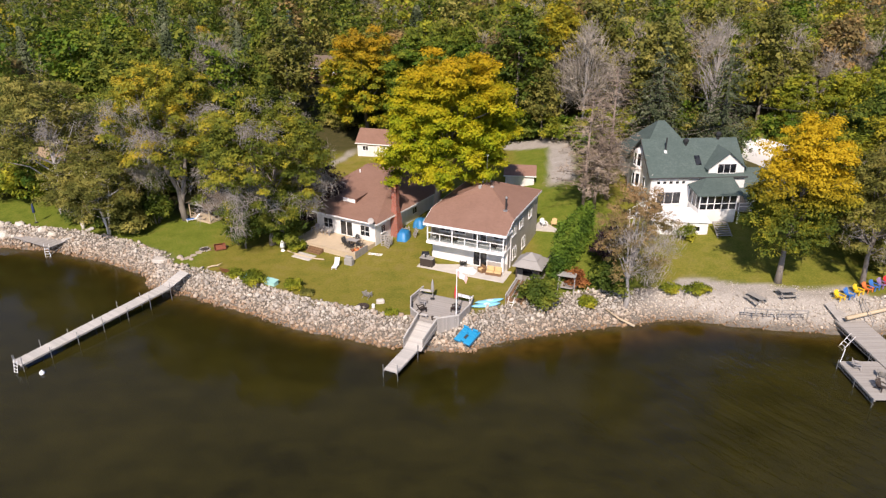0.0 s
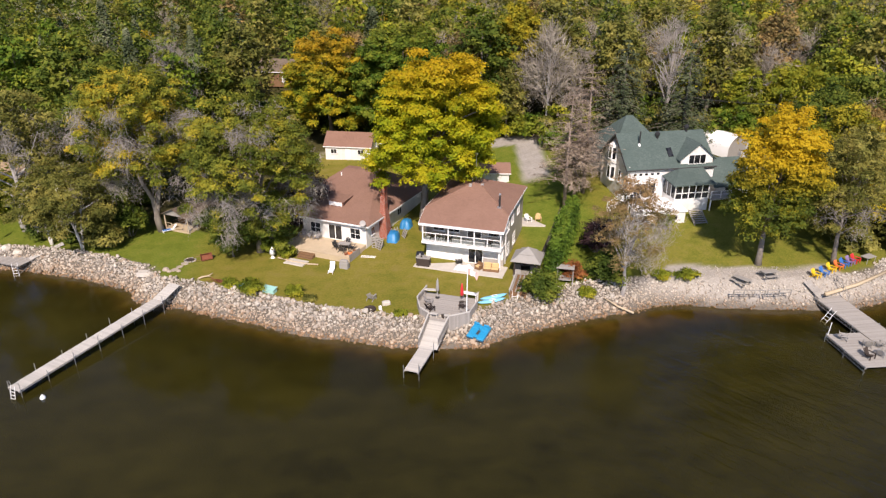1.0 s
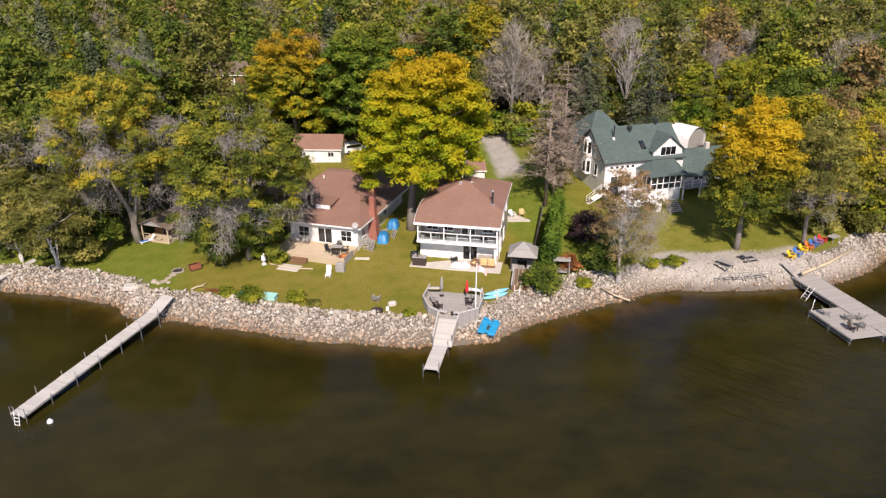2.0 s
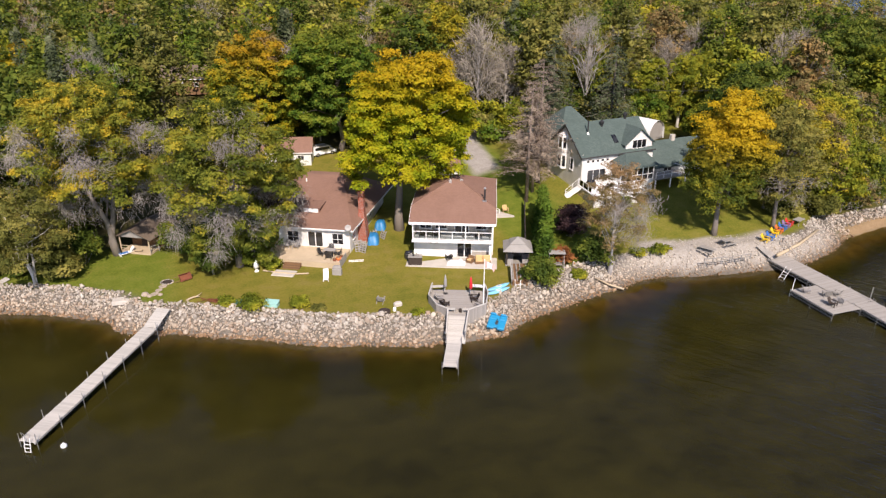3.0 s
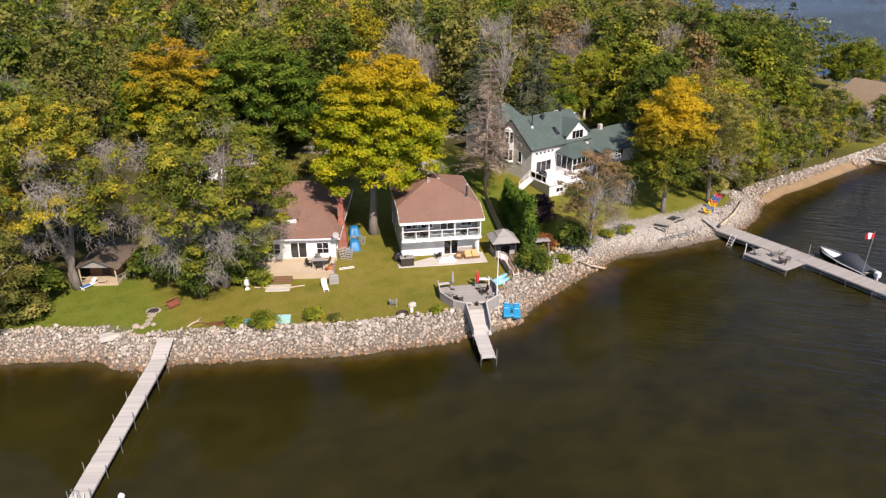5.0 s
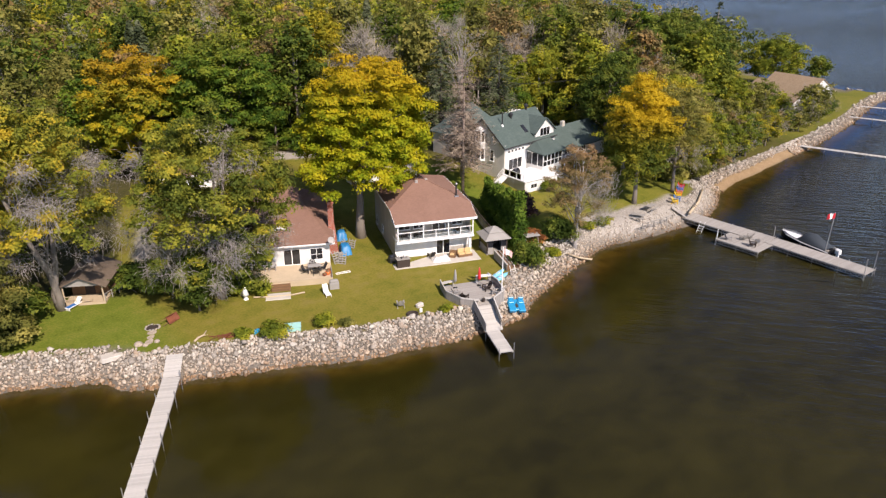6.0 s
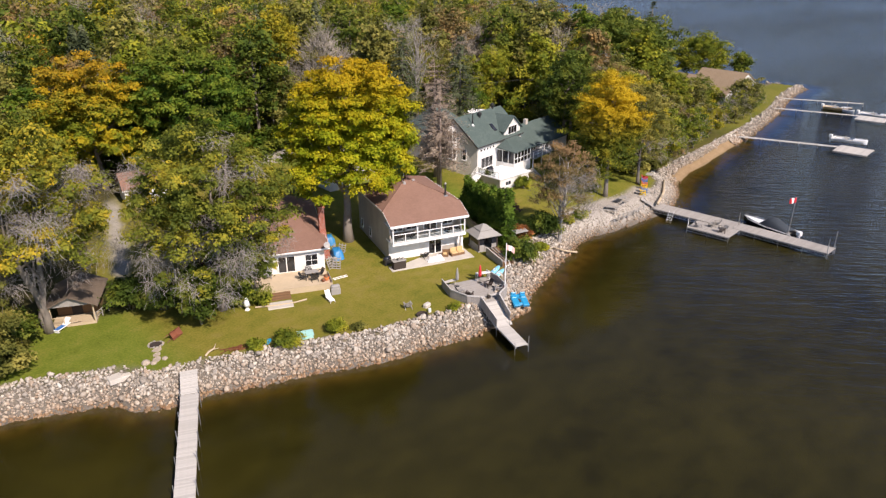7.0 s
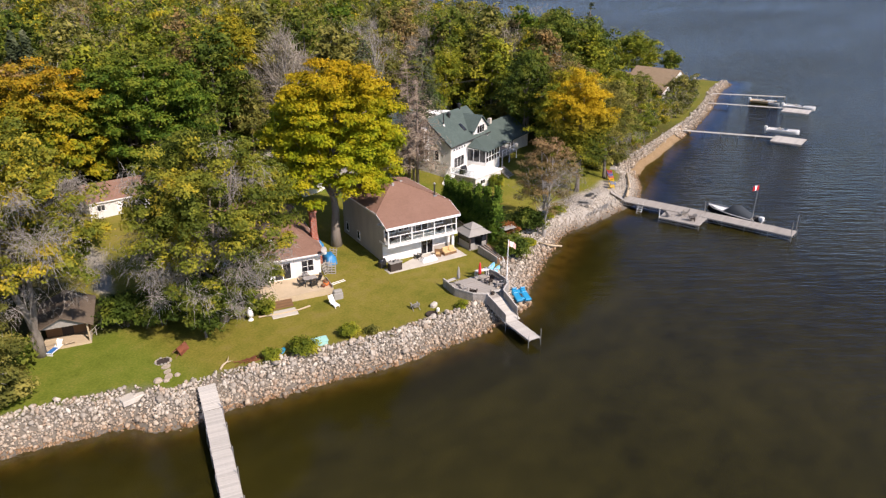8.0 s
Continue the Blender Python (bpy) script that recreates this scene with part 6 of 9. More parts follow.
part("cover", MB().box(-0.55, 0.55, -0.32, 0.32, 0.0, 0.75, 0.05).box(-0.5, 0.5, -0.28, 0.28, 0.74, 1.1, 0.12), M_CANVAS, GB)
WB = thing("lounger", "white folding lounger standing on the lawn", "lounger", pose(-13.2, 72.6, ground_z(-13.2, 72.6), 0, 0, -12))
part("frame", MB().slab([(-0.3, -0.5, 0.25), (0.3, -0.5, 0.25), (0.3, 0.45, 0.35), (-0.3, 0.45, 0.35)], 0.06), M_TRIM, WB)
part("backrest", MB().slab([(-0.3, 0.45, 0.36), (0.3, 0.45, 0.36), (0.3, 0.8, 1.05), (-0.3, 0.8, 1.05)], 0.06), M_TRIM, WB)
for x in (-0.27, 0.27):
    part("leg", MB().rod((x, -0.45, 0.22), (x, -0.55, 0.0), 0.05).rod((x, 0.4, 0.3), (x, 0.5, 0.0), 0.05), M_TRIM, WB)


def tarp_heap(label, m, w, d, h, material, seed):
    """A draped sheet over stacked things."""
    r = np.random.default_rng(seed)
    n, k, v, f = 10, 8, [], []
    for i in range(n):
        for j in range(k):
            u, q = i / (n - 1) * 2 - 1, j / (k - 1) * 2 - 1
            e = max(abs(u), abs(q))
            z = h * (1 if e < 0.62 else max(0.0, (1 - e) / 0.38) ** 0.6) * (1 + 0.05 * r.normal()) if e < 0.99 else 0.0
            v.append((u * w / 2 + r.normal(0, 0.04), q * d / 2 + r.normal(0, 0.04), max(z, 0.0)))
    f = [(i * k + j, (i + 1) * k + j, (i + 1) * k + j + 1, i * k + j + 1) for i in range(n - 1) for j in range(k - 1)]
    return solo("tarpaulin", MB().add(v, f), material, label, "tarpaulin", m, "blue tarpaulins", smooth=True)


tarp_heap("blue tarpaulin draped over firewood by the cottage", at1(1.6, 4.0, 8, -0.1), 1.5, 2.0, 1.5, M_TARP, 3)
tarp_heap("blue tarpaulin draped over firewood by the cottage", at1(1.4, 8.4, 4, -0.1), 1.5, 1.9, 1.6, M_TARP, 4)
for i, (x, y, L_, tilt) in enumerate([(0.5, 1.2, 1.6, 12), (0.9, 0.9, 1.5, -8), (1.9, 4.6, 1.7, 20), (2.3, 5.2, 1.4, -14), (0.75, 1.6, 1.3, 5)]):
    pl = thing("pallet", "old timber pallet leaning beside the tarpaulins", "pallet", at1(x, y, tilt * 3, 0.0) @ pose(0, 0, 0, 68, 0, 0), "old pallets")
    for j in range(5):
        part("slat", MB().box(-0.5, 0.5, j * L_ / 5, j * L_ / 5 + 0.13, 0.0, 0.03), M_GREYWOOD, pl)
    for x_ in (-0.45, 0.0, 0.45):
        part("bearer", MB().box(x_ - 0.04, x_ + 0.04, 0, L_, -0.09, -0.003), M_GREYWOOD, pl)
LAD = thing("extension_ladder", "grey ladder lying on the grass beside the cottage", "ladder", at1(0.9, -1.6, 15, 0.02))
for y in (-0.2, 0.15):
    part("rail", MB().box(-0.9, 0.9, y, y + 0.05, 0, 0.08), M_TRIM, LAD)

# ---- loose things on the lawn ----


def lawn(x, y, yaw=0.0, dz=0.0):
    return pose(x, y, ground_z(x, y) + dz, 0, 0, yaw)


slat_chair("lawn_chair", "grey weathered wooden lawn chair on the grass", lawn(-8.5, 65.3, 150), M_GREYWOOD)
solo("fire_pit", MB().lathe([(0.62, -0.1), (0.66, 0.2), (0.55, 0.22), (0.5, 0.08)], 14), M_DARKWOOD, "dark stone fire pit at the edge of the stones", "fire pit", lawn(-8.7, 62.9))
solo("stone_block", MB().box(-0.45, 0.45, -0.28, 0.28, -0.05, 0.42, 0.12), M_CONCRETE, "pale stone block on the lawn", "stone", lawn(-6.95, 63.95, 10))
solo("stone_block", MB().box(-0.16, 0.16, -0.14, 0.14, -0.05, 0.42, 0.06), M_DECKWHITE, "small white post stone by the fire pit", "stone", lawn(-7.6, 62.9, 10))
# rusty wheelbarrow tipped on its side under the ash
WB = thing("wheelbarrow", "rusty red wheelbarrow tipped over on the lawn", "wheelbarrow", lawn(-28.7, 77.6, 25) @ pose(0, 0, 0.42, 62, 0, 0))
part("tray", MB().add([(-0.45, -0.32, -0.15), (0.45, -0.28, -0.15), (0.45, 0.28, -0.15), (-0.45, 0.32, -0.15), (-0.62, -0.44, 0.2), (0.78, -0.4, 0.24), (0.78, 0.4, 0.24), (-0.62, 0.44, 0.2),
                       (-0.42, -0.29, -0.12), (0.42, -0.25, -0.12), (0.42, 0.25, -0.12), (-0.42, 0.29, -0.12), (-0.58, -0.4, 0.2), (0.73, -0.36, 0.24), (0.73, 0.36, 0.24), (-0.58, 0.4, 0.2)],
                      [(3, 2, 1, 0), (0, 1, 5, 4), (1, 2, 6, 5), (2, 3, 7, 6), (3, 0, 4, 7), (8, 9, 10, 11), (8, 12, 13, 9), (9, 13, 14, 10), (10, 14, 15, 11), (11, 15, 12, 8), (4, 5, 13, 12), (5, 6, 14, 13), (6, 7, 15, 14), (7, 4, 12, 15)]), M_RUST, WB)
part("wheel", MB().tube([(0.95, -0.05, -0.3), (0.95, 0.05, -0.3)], 0.2, 12), M_DARKMETAL, WB)
for y_ in (-0.26, 0.26):
    part("handle", MB().rod((0.9, y_ * 0.3, -0.3), (-1.2, y_ * 1.15, -0.05), 0.05), M_BROWNWOOD, WB)
    part("leg", MB().rod((-0.35, y_, -0.15), (-0.5, y_, -0.5), 0.04), M_RUST, WB)
# stone hearth and rough steps down to the bank
HEARTH = thing("fire_pit", "square fire pit of pale stones round dark ash", "fire pit", lawn(-30.6, 77.7, -28))
part("ash_bed", MB().box(-0.55, 0.55, -0.5, 0.5, -0.1, 0.06), M_DARKWOOD, HEARTH)
rs = np.random.default_rng(31)
for k_ in range(14):
    a = 2 * math.pi * k_ / 14
    part("stone", MB().box(-0.13, 0.13, -0.10, 0.10, -0.1, rs.uniform(0.04, 0.14), 0.05).turned(pose(0.68 * math.cos(a), 0.6 * math.sin(a), 0, 0, 0, math.degrees(a) + rs.uniform(70, 110))), M_GREYWOOD if k_ % 3 else M_STONE, HEARTH)
for i, (x, y, w_, h_) in enumerate([(-31.0, 76.6, 0.9, 0.12), (-31.4, 75.8, 0.8, 0.10), (-31.8, 75.0, 0.95, 0.10)]):
    solo("stepping_stone", MB().prism([(w_ * 0.5 * math.cos(t_) * (1 + 0.12 * math.sin(3 * t_ + i)), w_ * 0.36 * math.sin(t_)) for t_ in (2 * math.pi * q_ / 9 for q_ in range(9))], -0.1, h_), M_STONE, "flat grey stepping stone leading to the bank", "stone", lawn(x, y, 20 * i), "stepping stones")
for i, (x, y, r_) in enumerate([(-32.8, 75.1, 0.42), (-32.3, 74.6, 0.3), (-31.2, 74.6, 0.28)]):
    solo("rock", MB().lathe([(r_ * 0.9, -0.15), (r_, 0.08), (r_ * 0.8, r_ * 0.6), (r_ * 0.35, r_ * 0.85)], 7), M_STONE, "dark-stained grey rock beside the steps", "rock", lawn(x, y, 40 * i), "rocks by the steps")
solo("bank_slab", MB().box(-1.2, 1.2, -0.55, 0.55, -0.3, 0.16, 0.04), M_CONCRETE, "flat pale concrete slab on top of the stone bank", "slab", lawn(-35.0, 75.3, -8))
DW = MB().tube([(-0.9, 0, 0.12), (-0.3, 0.12, 0.2), (0.3, 0.0, 0.25), (0.9, 0.25, 0.4)], [0.1, 0.11, 0.08, 0.03], 7).tube([(0.1, 0.05, 0.22), (0.5, -0.4, 0.3)], [0.06, 0.02], 6)
solo("driftwood", DW, M_PALEWOOD, "pale driftwood branch at the lawn edge", "driftwood", lawn(-27.6, 72.4, 20), smooth=True)
bed_ = MB()
rb = np.random.default_rng(12)
for i in range(26):
    a = rb.uniform(0, 3.14)
    x, y = rb.uniform(-1.0, 1.0), rb.uniform(-0.35, 0.35)
    bed_.rod((x - 0.5 * math.cos(a), y - 0.3 * math.sin(a), rb.uniform(0.03, 0.2)), (x + 0.5 * math.cos(a), y + 0.3 * math.sin(a), rb.uniform(0.03, 0.25)), 0.035)
solo("brush_pile", bed_, M_RUST, "low pile of reddish cut brush on the lawn", "brush pile", lawn(-25.9, 71.3, -20), kind="stuff")
kayak("blue plastic kayak end among the shore shrubs", pose(-23.4, 69.9, ground_z(-23.4, 69.9), 0, 0, 15), M_BLUE, 1.9, 0.4)
TB = thing("storage_box", "pale teal tarpaulin-covered box by the stones", "box", lawn(-19.8, 68.2, -28))
part("body", MB().box(-0.75, 0.75, -0.4, 0.4, -0.05, 0.42, 0.06), M_TEAL, TB)
part("cover", MB().slab([(-0.8, -0.45, 0.44), (0.8, -0.45, 0.44), (0.8, 0.45, 0.56), (-0.8, 0.45, 0.56)], 0.03), M_TEAL, TB)
ORN = thing("garden_ornament", "white garden ornament with a drape by the flower bed", "ornament", lawn(-20.6, 77.4, 10))
part("stand", MB().lathe([(0.3, 0), (0.16, 0.2), (0.12, 0.9), (0.2, 1.0)], 10), M_TRIM, ORN)
part("drape", MB().lathe([(0.36, 0.5), (0.28, 0.95), (0.16, 1.25), (0.04, 1.45)], 8), M_DECKWHITE, ORN, "", True)
BEDS = MB().tube([(-19.9, 77.0, 2.2), (-18.0, 75.8, 2.15), (-16.2, 74.9, 2.15), (-14.9, 74.6, 2.15)], 0.09, 6)
solo("bed_edging", BEDS, M_PALEWOOD, "pale log edging of a flower bed", "edging")
LC = thing("sun_lounger", "white and blue lounger before the cabin", "lounger", pose(-35.6, 87.6, ground_z(-35.6, 87.6), 0, 0, 30))
part("frame", MB().box(-0.9, 0.9, -0.3, 0.3, 0.25, 0.32, 0.02), M_TRIM, LC)
part("backrest", MB().slab([(0.4, -0.3, 0.34), (0.4, 0.3, 0.34), (1.0, 0.3, 0.85), (1.0, -0.3, 0.85)], 0.05), M_TRIM, LC)
part("towel", MB().box(-0.85, 0.2, -0.25, 0.25, 0.323, 0.36, 0.01), M_CHAIRBLUE, LC)
for x in (-0.8, 0.8):
    part("leg", MB().box(x - 0.03, x + 0.03, -0.28, 0.28, 0, 0.25), M_TRIM, LC)
table("cabin_table", "small pale table before the cabin", pose(-34.2, 87.4, ground_z(-34.2, 87.4), 0, 0, -20), 1.0, 0.5, 0.5, M_PALEWOOD)
solo("driftwood_log", MB().tube([(17.3, 64.3, 1.35), (18.6, 63.2, 0.75), (20.1, 62.3, 0.35)], [0.05, 0.11, 0.13], 8), M_PALEWOOD, "pale driftwood trunk lying on the stones", "driftwood", smooth=True)

# ---- neighbour on the far left ----
DK0 = thing("dock", "raised grey dock platform with ladder and braces", "dock", pose(0, 0, 0))
planks(DK0, (-58.1, 84.2, 1.2), (-51.3, 80.8, 1.2), 2.5, seed=8, material=M_OLDPLANK)
for x, y in ((-59.0, 83.4), (-57.6, 85.3), (-51.9, 79.7), (-50.6, 81.9)):
    part("leg", MB().tube([(x, y, -1.8), (x, y, 1.15)], 0.06, 6), M_STEEL, DK0)
part("brace", MB().rod((-51.9, 79.7, 0.1), (-50.6, 81.9, 1.1), 0.06), M_STEEL, DK0)
part("brace", MB().rod((-59.0, 83.4, 0.1), (-55.9, 82.0, 1.1), 0.06), M_STEEL, DK0)
ladder(DK0, (-52.2, 79.8, 1.2), (0.1, -0.35, 0), 1.7, 0.6, 5)
planks(DK0, (-51.6, 81.9, 1.15), (-48.0, 84.3, 2.2), 1.0, seed=9)
closed_parasol("closed dark blue parasol by the shore", pose(-57.2, 86.6, ground_z(-57.2, 86.6)), M_DEEPBLUE, 3.0)
table("garden_table", "white garden table under the trees", pose(-47.0, 86.6, ground_z(-47, 86.6), 0, 0, 15), 1.8, 0.9, 0.7, M_TRIM)
for i, (x, y, s) in enumerate([(-60.5, 84.0, 0.85), (-58.9, 85.6, 0.6), (-55.0, 84.2, 0.5), (-53.4, 83.4, 0.5), (-62.0, 85.5, 0.9)]):
    bl = MB()
    v_, f_ = [], []
    bmx = bmesh.new()
    bmesh.ops.create_icosphere(bmx, subdivisions=2, radius=1.0)
    for p_ in bmx.verts:
        p_.co *= 1 + 0.42 * noise.noise(p_.co * 1.3 + Vector((i * 3, 0, 0)))
    bl.add([(p_.co.x * s * 1.2, p_.co.y * s, p_.co.z * s * 0.7) for p_ in bmx.verts], [[q.index for q in g_.verts] for g_ in bmx.faces])
    bmx.free()
    solo("boulder", bl, M_STONE, "grey weathered boulder on the shore", "boulder", pose(x, y, ground_z(x, y) + 0.15), "shore boulders")

# ---- neighbour on the right: long dock, boat, terrace ----
DK3 = thing("dock", "wide grey dock with side platform and truss frame", "dock", pose(0, 0, 0))
dock_run(DK3, (42.6, 62.6, 1.1), (43.2, 50.1, 0.85), 3.0, 3.2, seed=11, truss=True, rise=0.2, material=M_OLDPLANK)
dock_run(DK3, (43.2, 50.06, 0.85), (42.5, 37.2, 0.85), 2.8, 3.2, seed=12, truss=True, rise=0.25, material=M_OLDPLANK)
dock_run(DK3, (39.75, 55.2, 0.83), (39.75, 49.1, 0.83), 3.9, 3.0, seed=13, truss=True, rise=0.2, material=M_OLDPLANK)
planks(DK3, (41.6, 64.6, 2.3), (42.5, 62.65, 1.15), 2.6, seed=14, material=M_OLDPLANK)
railing(DK3, [(44.2, 63.8, 2.2), (44.2, 61.2, 1.0)], 0.9, "handrail", M_GREYWOOD, 0.08, 1.2, 1)
ladder(DK3, (41.0, 59.2, 0.95), (-0.9, -0.1, 0), 1.2, 0.7, 4)
for x, y, h_ in ((41.3, 37.5, 2.0), (43.6, 37.3, 2.4), (44.3, 50.3, 1.6)):
    part("mooring_post", MB().tube([(x, y, -2.4), (x, y, 0.85 + h_)], 0.045, 6), M_STEEL, DK3)
part("corner_post", MB().rod((37.9, 55.1, 0.83), (38.1, 55.2, 2.2), 0.06), M_TRIM, DK3)
for i, (x, y, yaw, m) in enumerate([(38.9, 54.0, 60, M_GREYPLASTIC), (40.4, 52.6, 150, M_GREYWOOD), (39.2, 50.6, 20, M_DARKWOOD), (41.6, 52.4, 200, M_GREYWOOD), (40.6, 50.8, 120, M_GREYPLASTIC)]):
    slat_chair("dock_chair", "grey slatted chair on the dock platform", pose(x, y, 0.835, 0, 0, yaw), m, group="dock chairs")


def motor_boat(name, label, m, L, w, hullm, canopy=True, group=""):
    """A runabout: flared hull, foredeck with rail, screen, canopy, outboard."""
    b = thing(name, label, "boat", m, group)
    v, f, n = [], [], 10
    st = 9
    for i in range(st):
        t = i / (st - 1)
        s = min(1.0, (1.02 - t ** 3.2)) if t > 0 else 0.96
        hw = max(0.03, w / 2 * s)
        sheer = 0.62 + 0.28 * t * t
        keel = -0.25 + 0.5 * max(0, t - 0.7) ** 1.3 * 2
        prof = [(-hw, sheer), (-hw * 0.93, sheer - 0.25), (-hw * 0.75, 0.02 + keel * 0.2), (0, keel), (hw * 0.75, 0.02 + keel * 0.2), (hw * 0.93, sheer - 0.25), (hw, sheer), (hw * 0.82, sheer + 0.02), (0, sheer + (0.1 if t > 0.62 else -0.3)), (-hw * 0.82, sheer + 0.02)]
        v += [(y, t * L - L / 2, z) for y, z in prof]
    f = [(i * n + j, i * n + (j + 1) % n, (i + 1) * n + (j + 1) % n, (i + 1) * n + j) for i in range(st - 1) for j in range(n)] + [tuple(range(n)), tuple((st - 1) * n + j for j in range(n))]
    part("hull", MB().add(v, f), hullm, b, "", True)
    part("cockpit", MB().add([(-w * 0.36, -L * 0.44, 0.66), (w * 0.36, -L * 0.44, 0.66), (w * 0.38, L * 0.1, 0.72), (-w * 0.38, L * 0.1, 0.72), (-w * 0.3, -L * 0.4, 0.42), (w * 0.3, -L * 0.4, 0.42), (w * 0.3, L * 0.06, 0.42), (-w * 0.3, L * 0.06, 0.42)],
                             [(4, 5, 6, 7), (0, 1, 5, 4), (1, 2, 6, 5), (2, 3, 7, 6), (3, 0, 4, 7)]), M_CANVAS, b, "grey open cockpit")
    for x in (-w * 0.2, w * 0.2):
        part("seat", MB().box(x - 0.25, x + 0.25, -L * 0.12, -L * 0.12 + 0.5, 0.425, 0.8, 0.05).box(x - 0.25, x + 0.25, -L * 0.12 - 0.1, -L * 0.12, 0.6, 1.15, 0.03), M_GREYPLASTIC, b)
    dv = []
    for t in (0.64, 0.76, 0.88, 0.98):
        hw, sh = w / 2 * min(1.0, 1.02 - t ** 3.2) * 0.86, 0.62 + 0.28 * t * t
        dv += [(-hw, t * L - L / 2, sh + 0.05), (0, t * L - L / 2, sh + 0.13), (hw, t * L - L / 2, sh + 0.05)]
    part("foredeck", MB().add(dv, [(i * 3 + j, i * 3 + j + 1, i * 3 + j + 4, i * 3 + j + 3) for i in range(3) for j in range(2)]), M_BOATWHITE, b, "white foredeck", True)
    rail = [(-w * 0.42, L * 0.12, 0.72), (-w * 0.36, L * 0.3, 0.98), (0, L * 0.49, 1.15), (w * 0.36, L * 0.3, 0.98), (w * 0.42, L * 0.12, 0.72)]
    part("bow_rail", MB().tube(rail, 0.03, 6), M_STEEL, b)
    part("gunwale", MB().tube([(-w * 0.47, -L * 0.48, 0.64), (-w * 0.5, 0, 0.7), (-w * 0.36, L * 0.33, 0.82), (0, L * 0.5, 0.93), (w * 0.36, L * 0.33, 0.82), (w * 0.5, 0, 0.7), (w * 0.47, -L * 0.48, 0.64)], 0.06, 6), M_BOATWHITE, b)
    part("windscreen", MB().add([(-w * 0.4, L * 0.12, 0.68), (w * 0.4, L * 0.12, 0.68), (w * 0.33, L * 0.03, 1.15), (-w * 0.33, L * 0.03, 1.15), (-w * 0.4, L * 0.115, 0.66), (w * 0.4, L * 0.115, 0.66), (w * 0.33, L * 0.025, 1.13), (-w * 0.33, L * 0.025, 1.13)],
                                [(0, 1, 2, 3), (7, 6, 5, 4), (0, 3, 7, 4), (1, 5, 6, 2), (3, 2, 6, 7)]), M_GLASS, b)
    if canopy:
        cv, cf = [], []
        for i, (y, hz) in enumerate(((0.14, 0.8), (0.02, 1.85), (-0.10, 2.0), (-0.28, 1.3), (-0.40, 0.85))):
            for j in range(7):
                a = math.pi * j / 6
                cv.append((w * 0.43 * math.cos(a), y * L, 0.62 + (hz - 0.62) * math.sin(a) ** 0.7))
        cf = [(i * 7 + j, i * 7 + j + 1, (i + 1) * 7 + j + 1, (i + 1) * 7 + j) for i in range(4) for j in range(6)]
        part("canopy", MB().add(cv, cf), M_BOATCANVAS, b, "dark canvas canopy", True)
    mot = part("outboard", MB().box(-0.28, 0.28, -L / 2 - 0.75, -L / 2 - 0.02, 0.55, 1.15, 0.12), M_BOATWHITE, b, "white outboard motor")
    part("motor_leg", MB().box(-0.1, 0.1, -L / 2 - 0.55, -L / 2 - 0.2, -0.5, 0.55), M_BOATWHITE, mot)
    return b


motor_boat("motor_boat", "dark-hulled motor boat with canvas canopy at the dock", pose(46.9, 46.8, 0.12, 0, 0, -14), 8.3, 2.6, M_BOATDARK)
FP3 = thing("flagpole", "thin steel flagpole with flag on the dock", "flagpole", pose(44.2, 43.4, 0.85, 0, 4, 0))
part("pole", MB().tube([(0, 0, -0.4), (0, 0, 5.6)], [0.05, 0.035], 8), M_STEEL, FP3)
put_flag(FP3, pose(0, 0, 5.55, 0, 0, 150), 1.3, 0.75, 0.25)

# stone terrace with benches, retaining log and coloured chairs
for i, (x, y, yaw) in enumerate([(33.6, 65.1, -60), (37.0, 65.4, 5)]):
    pt = thing("picnic_table", "grey weathered picnic table on the stone terrace", "table", pose(x, y, ground_z(x, y) + 0.1, 0, 0, yaw), "picnic tables")
    part("tabletop", MB().box(-0.95, 0.95, -0.4, 0.4, 0.7, 0.75, 0.01), M_GREYWOOD, pt)
    for s in (-0.72, 0.72):
        part("bench", MB().box(-0.95, 0.95, s - 0.14, s + 0.14, 0.42, 0.46, 0.01), M_GREYWOOD, pt)
    for s in (-0.7, 0.7):
        part("leg_frame", MB().rod((s, -0.7, 0.0), (s, 0.2, 0.7), 0.08).rod((s, 0.7, 0.0), (s, -0.2, 0.7), 0.08), M_GREYWOOD, pt)
for pts in ([(31.6, 62.9, 1.6), (35.0, 62.4, 1.6)], [(35.3, 62.4, 1.6), (37.9, 62.2, 1.7)]):
    tr_ = thing("terrace_rail", "low weathered timber rail at the terrace edge", "railing", pose(0, 0, 0), "terrace rails")
    railing(tr_, pts, 0.75, "rail", M_GREYWOOD, 0.1, 1.1, 1, 0.09)
solo("retaining_log", MB().tube([(41.8, 61.9, 1.75), (46.6, 63.4, 2.0), (52.6, 66.3, 2.1)], [0.22, 0.2, 0.18], 8), M_PALEWOOD, "long pale retaining log above the stones", "log", smooth=True)
for i, (x, y, m) in enumerate([(42.3, 64.7, M_YELLOW), (43.5, 65.1, M_CHAIRBLUE), (44.9, 65.9, M_YELLOW), (46.2, 66.5, M_ORANGE), (47.3, 67.1, M_CHAIRBLUE), (48.5, 67.7, M_PURPLE), (49.5, 68.2, M_RED)]):
    slat_chair("lawn_chair", ("yellow", "blue", "yellow", "orange", "blue", "violet", "red")[i] + " plastic lawn chair in a row above the beach", pose(x, y, ground_z(x, y), 0, 0, 28) @ Matrix.Diagonal((1.05, 1.05, 1.05, 1)), m, group="coloured chairs")
table("garden_table", "grey covered table beside the coloured chairs", pose(51.2, 68.4, ground_z(51.2, 68.4), 0, 0, 20), 1.6, 1.0, 0.8, M_CANVAS)

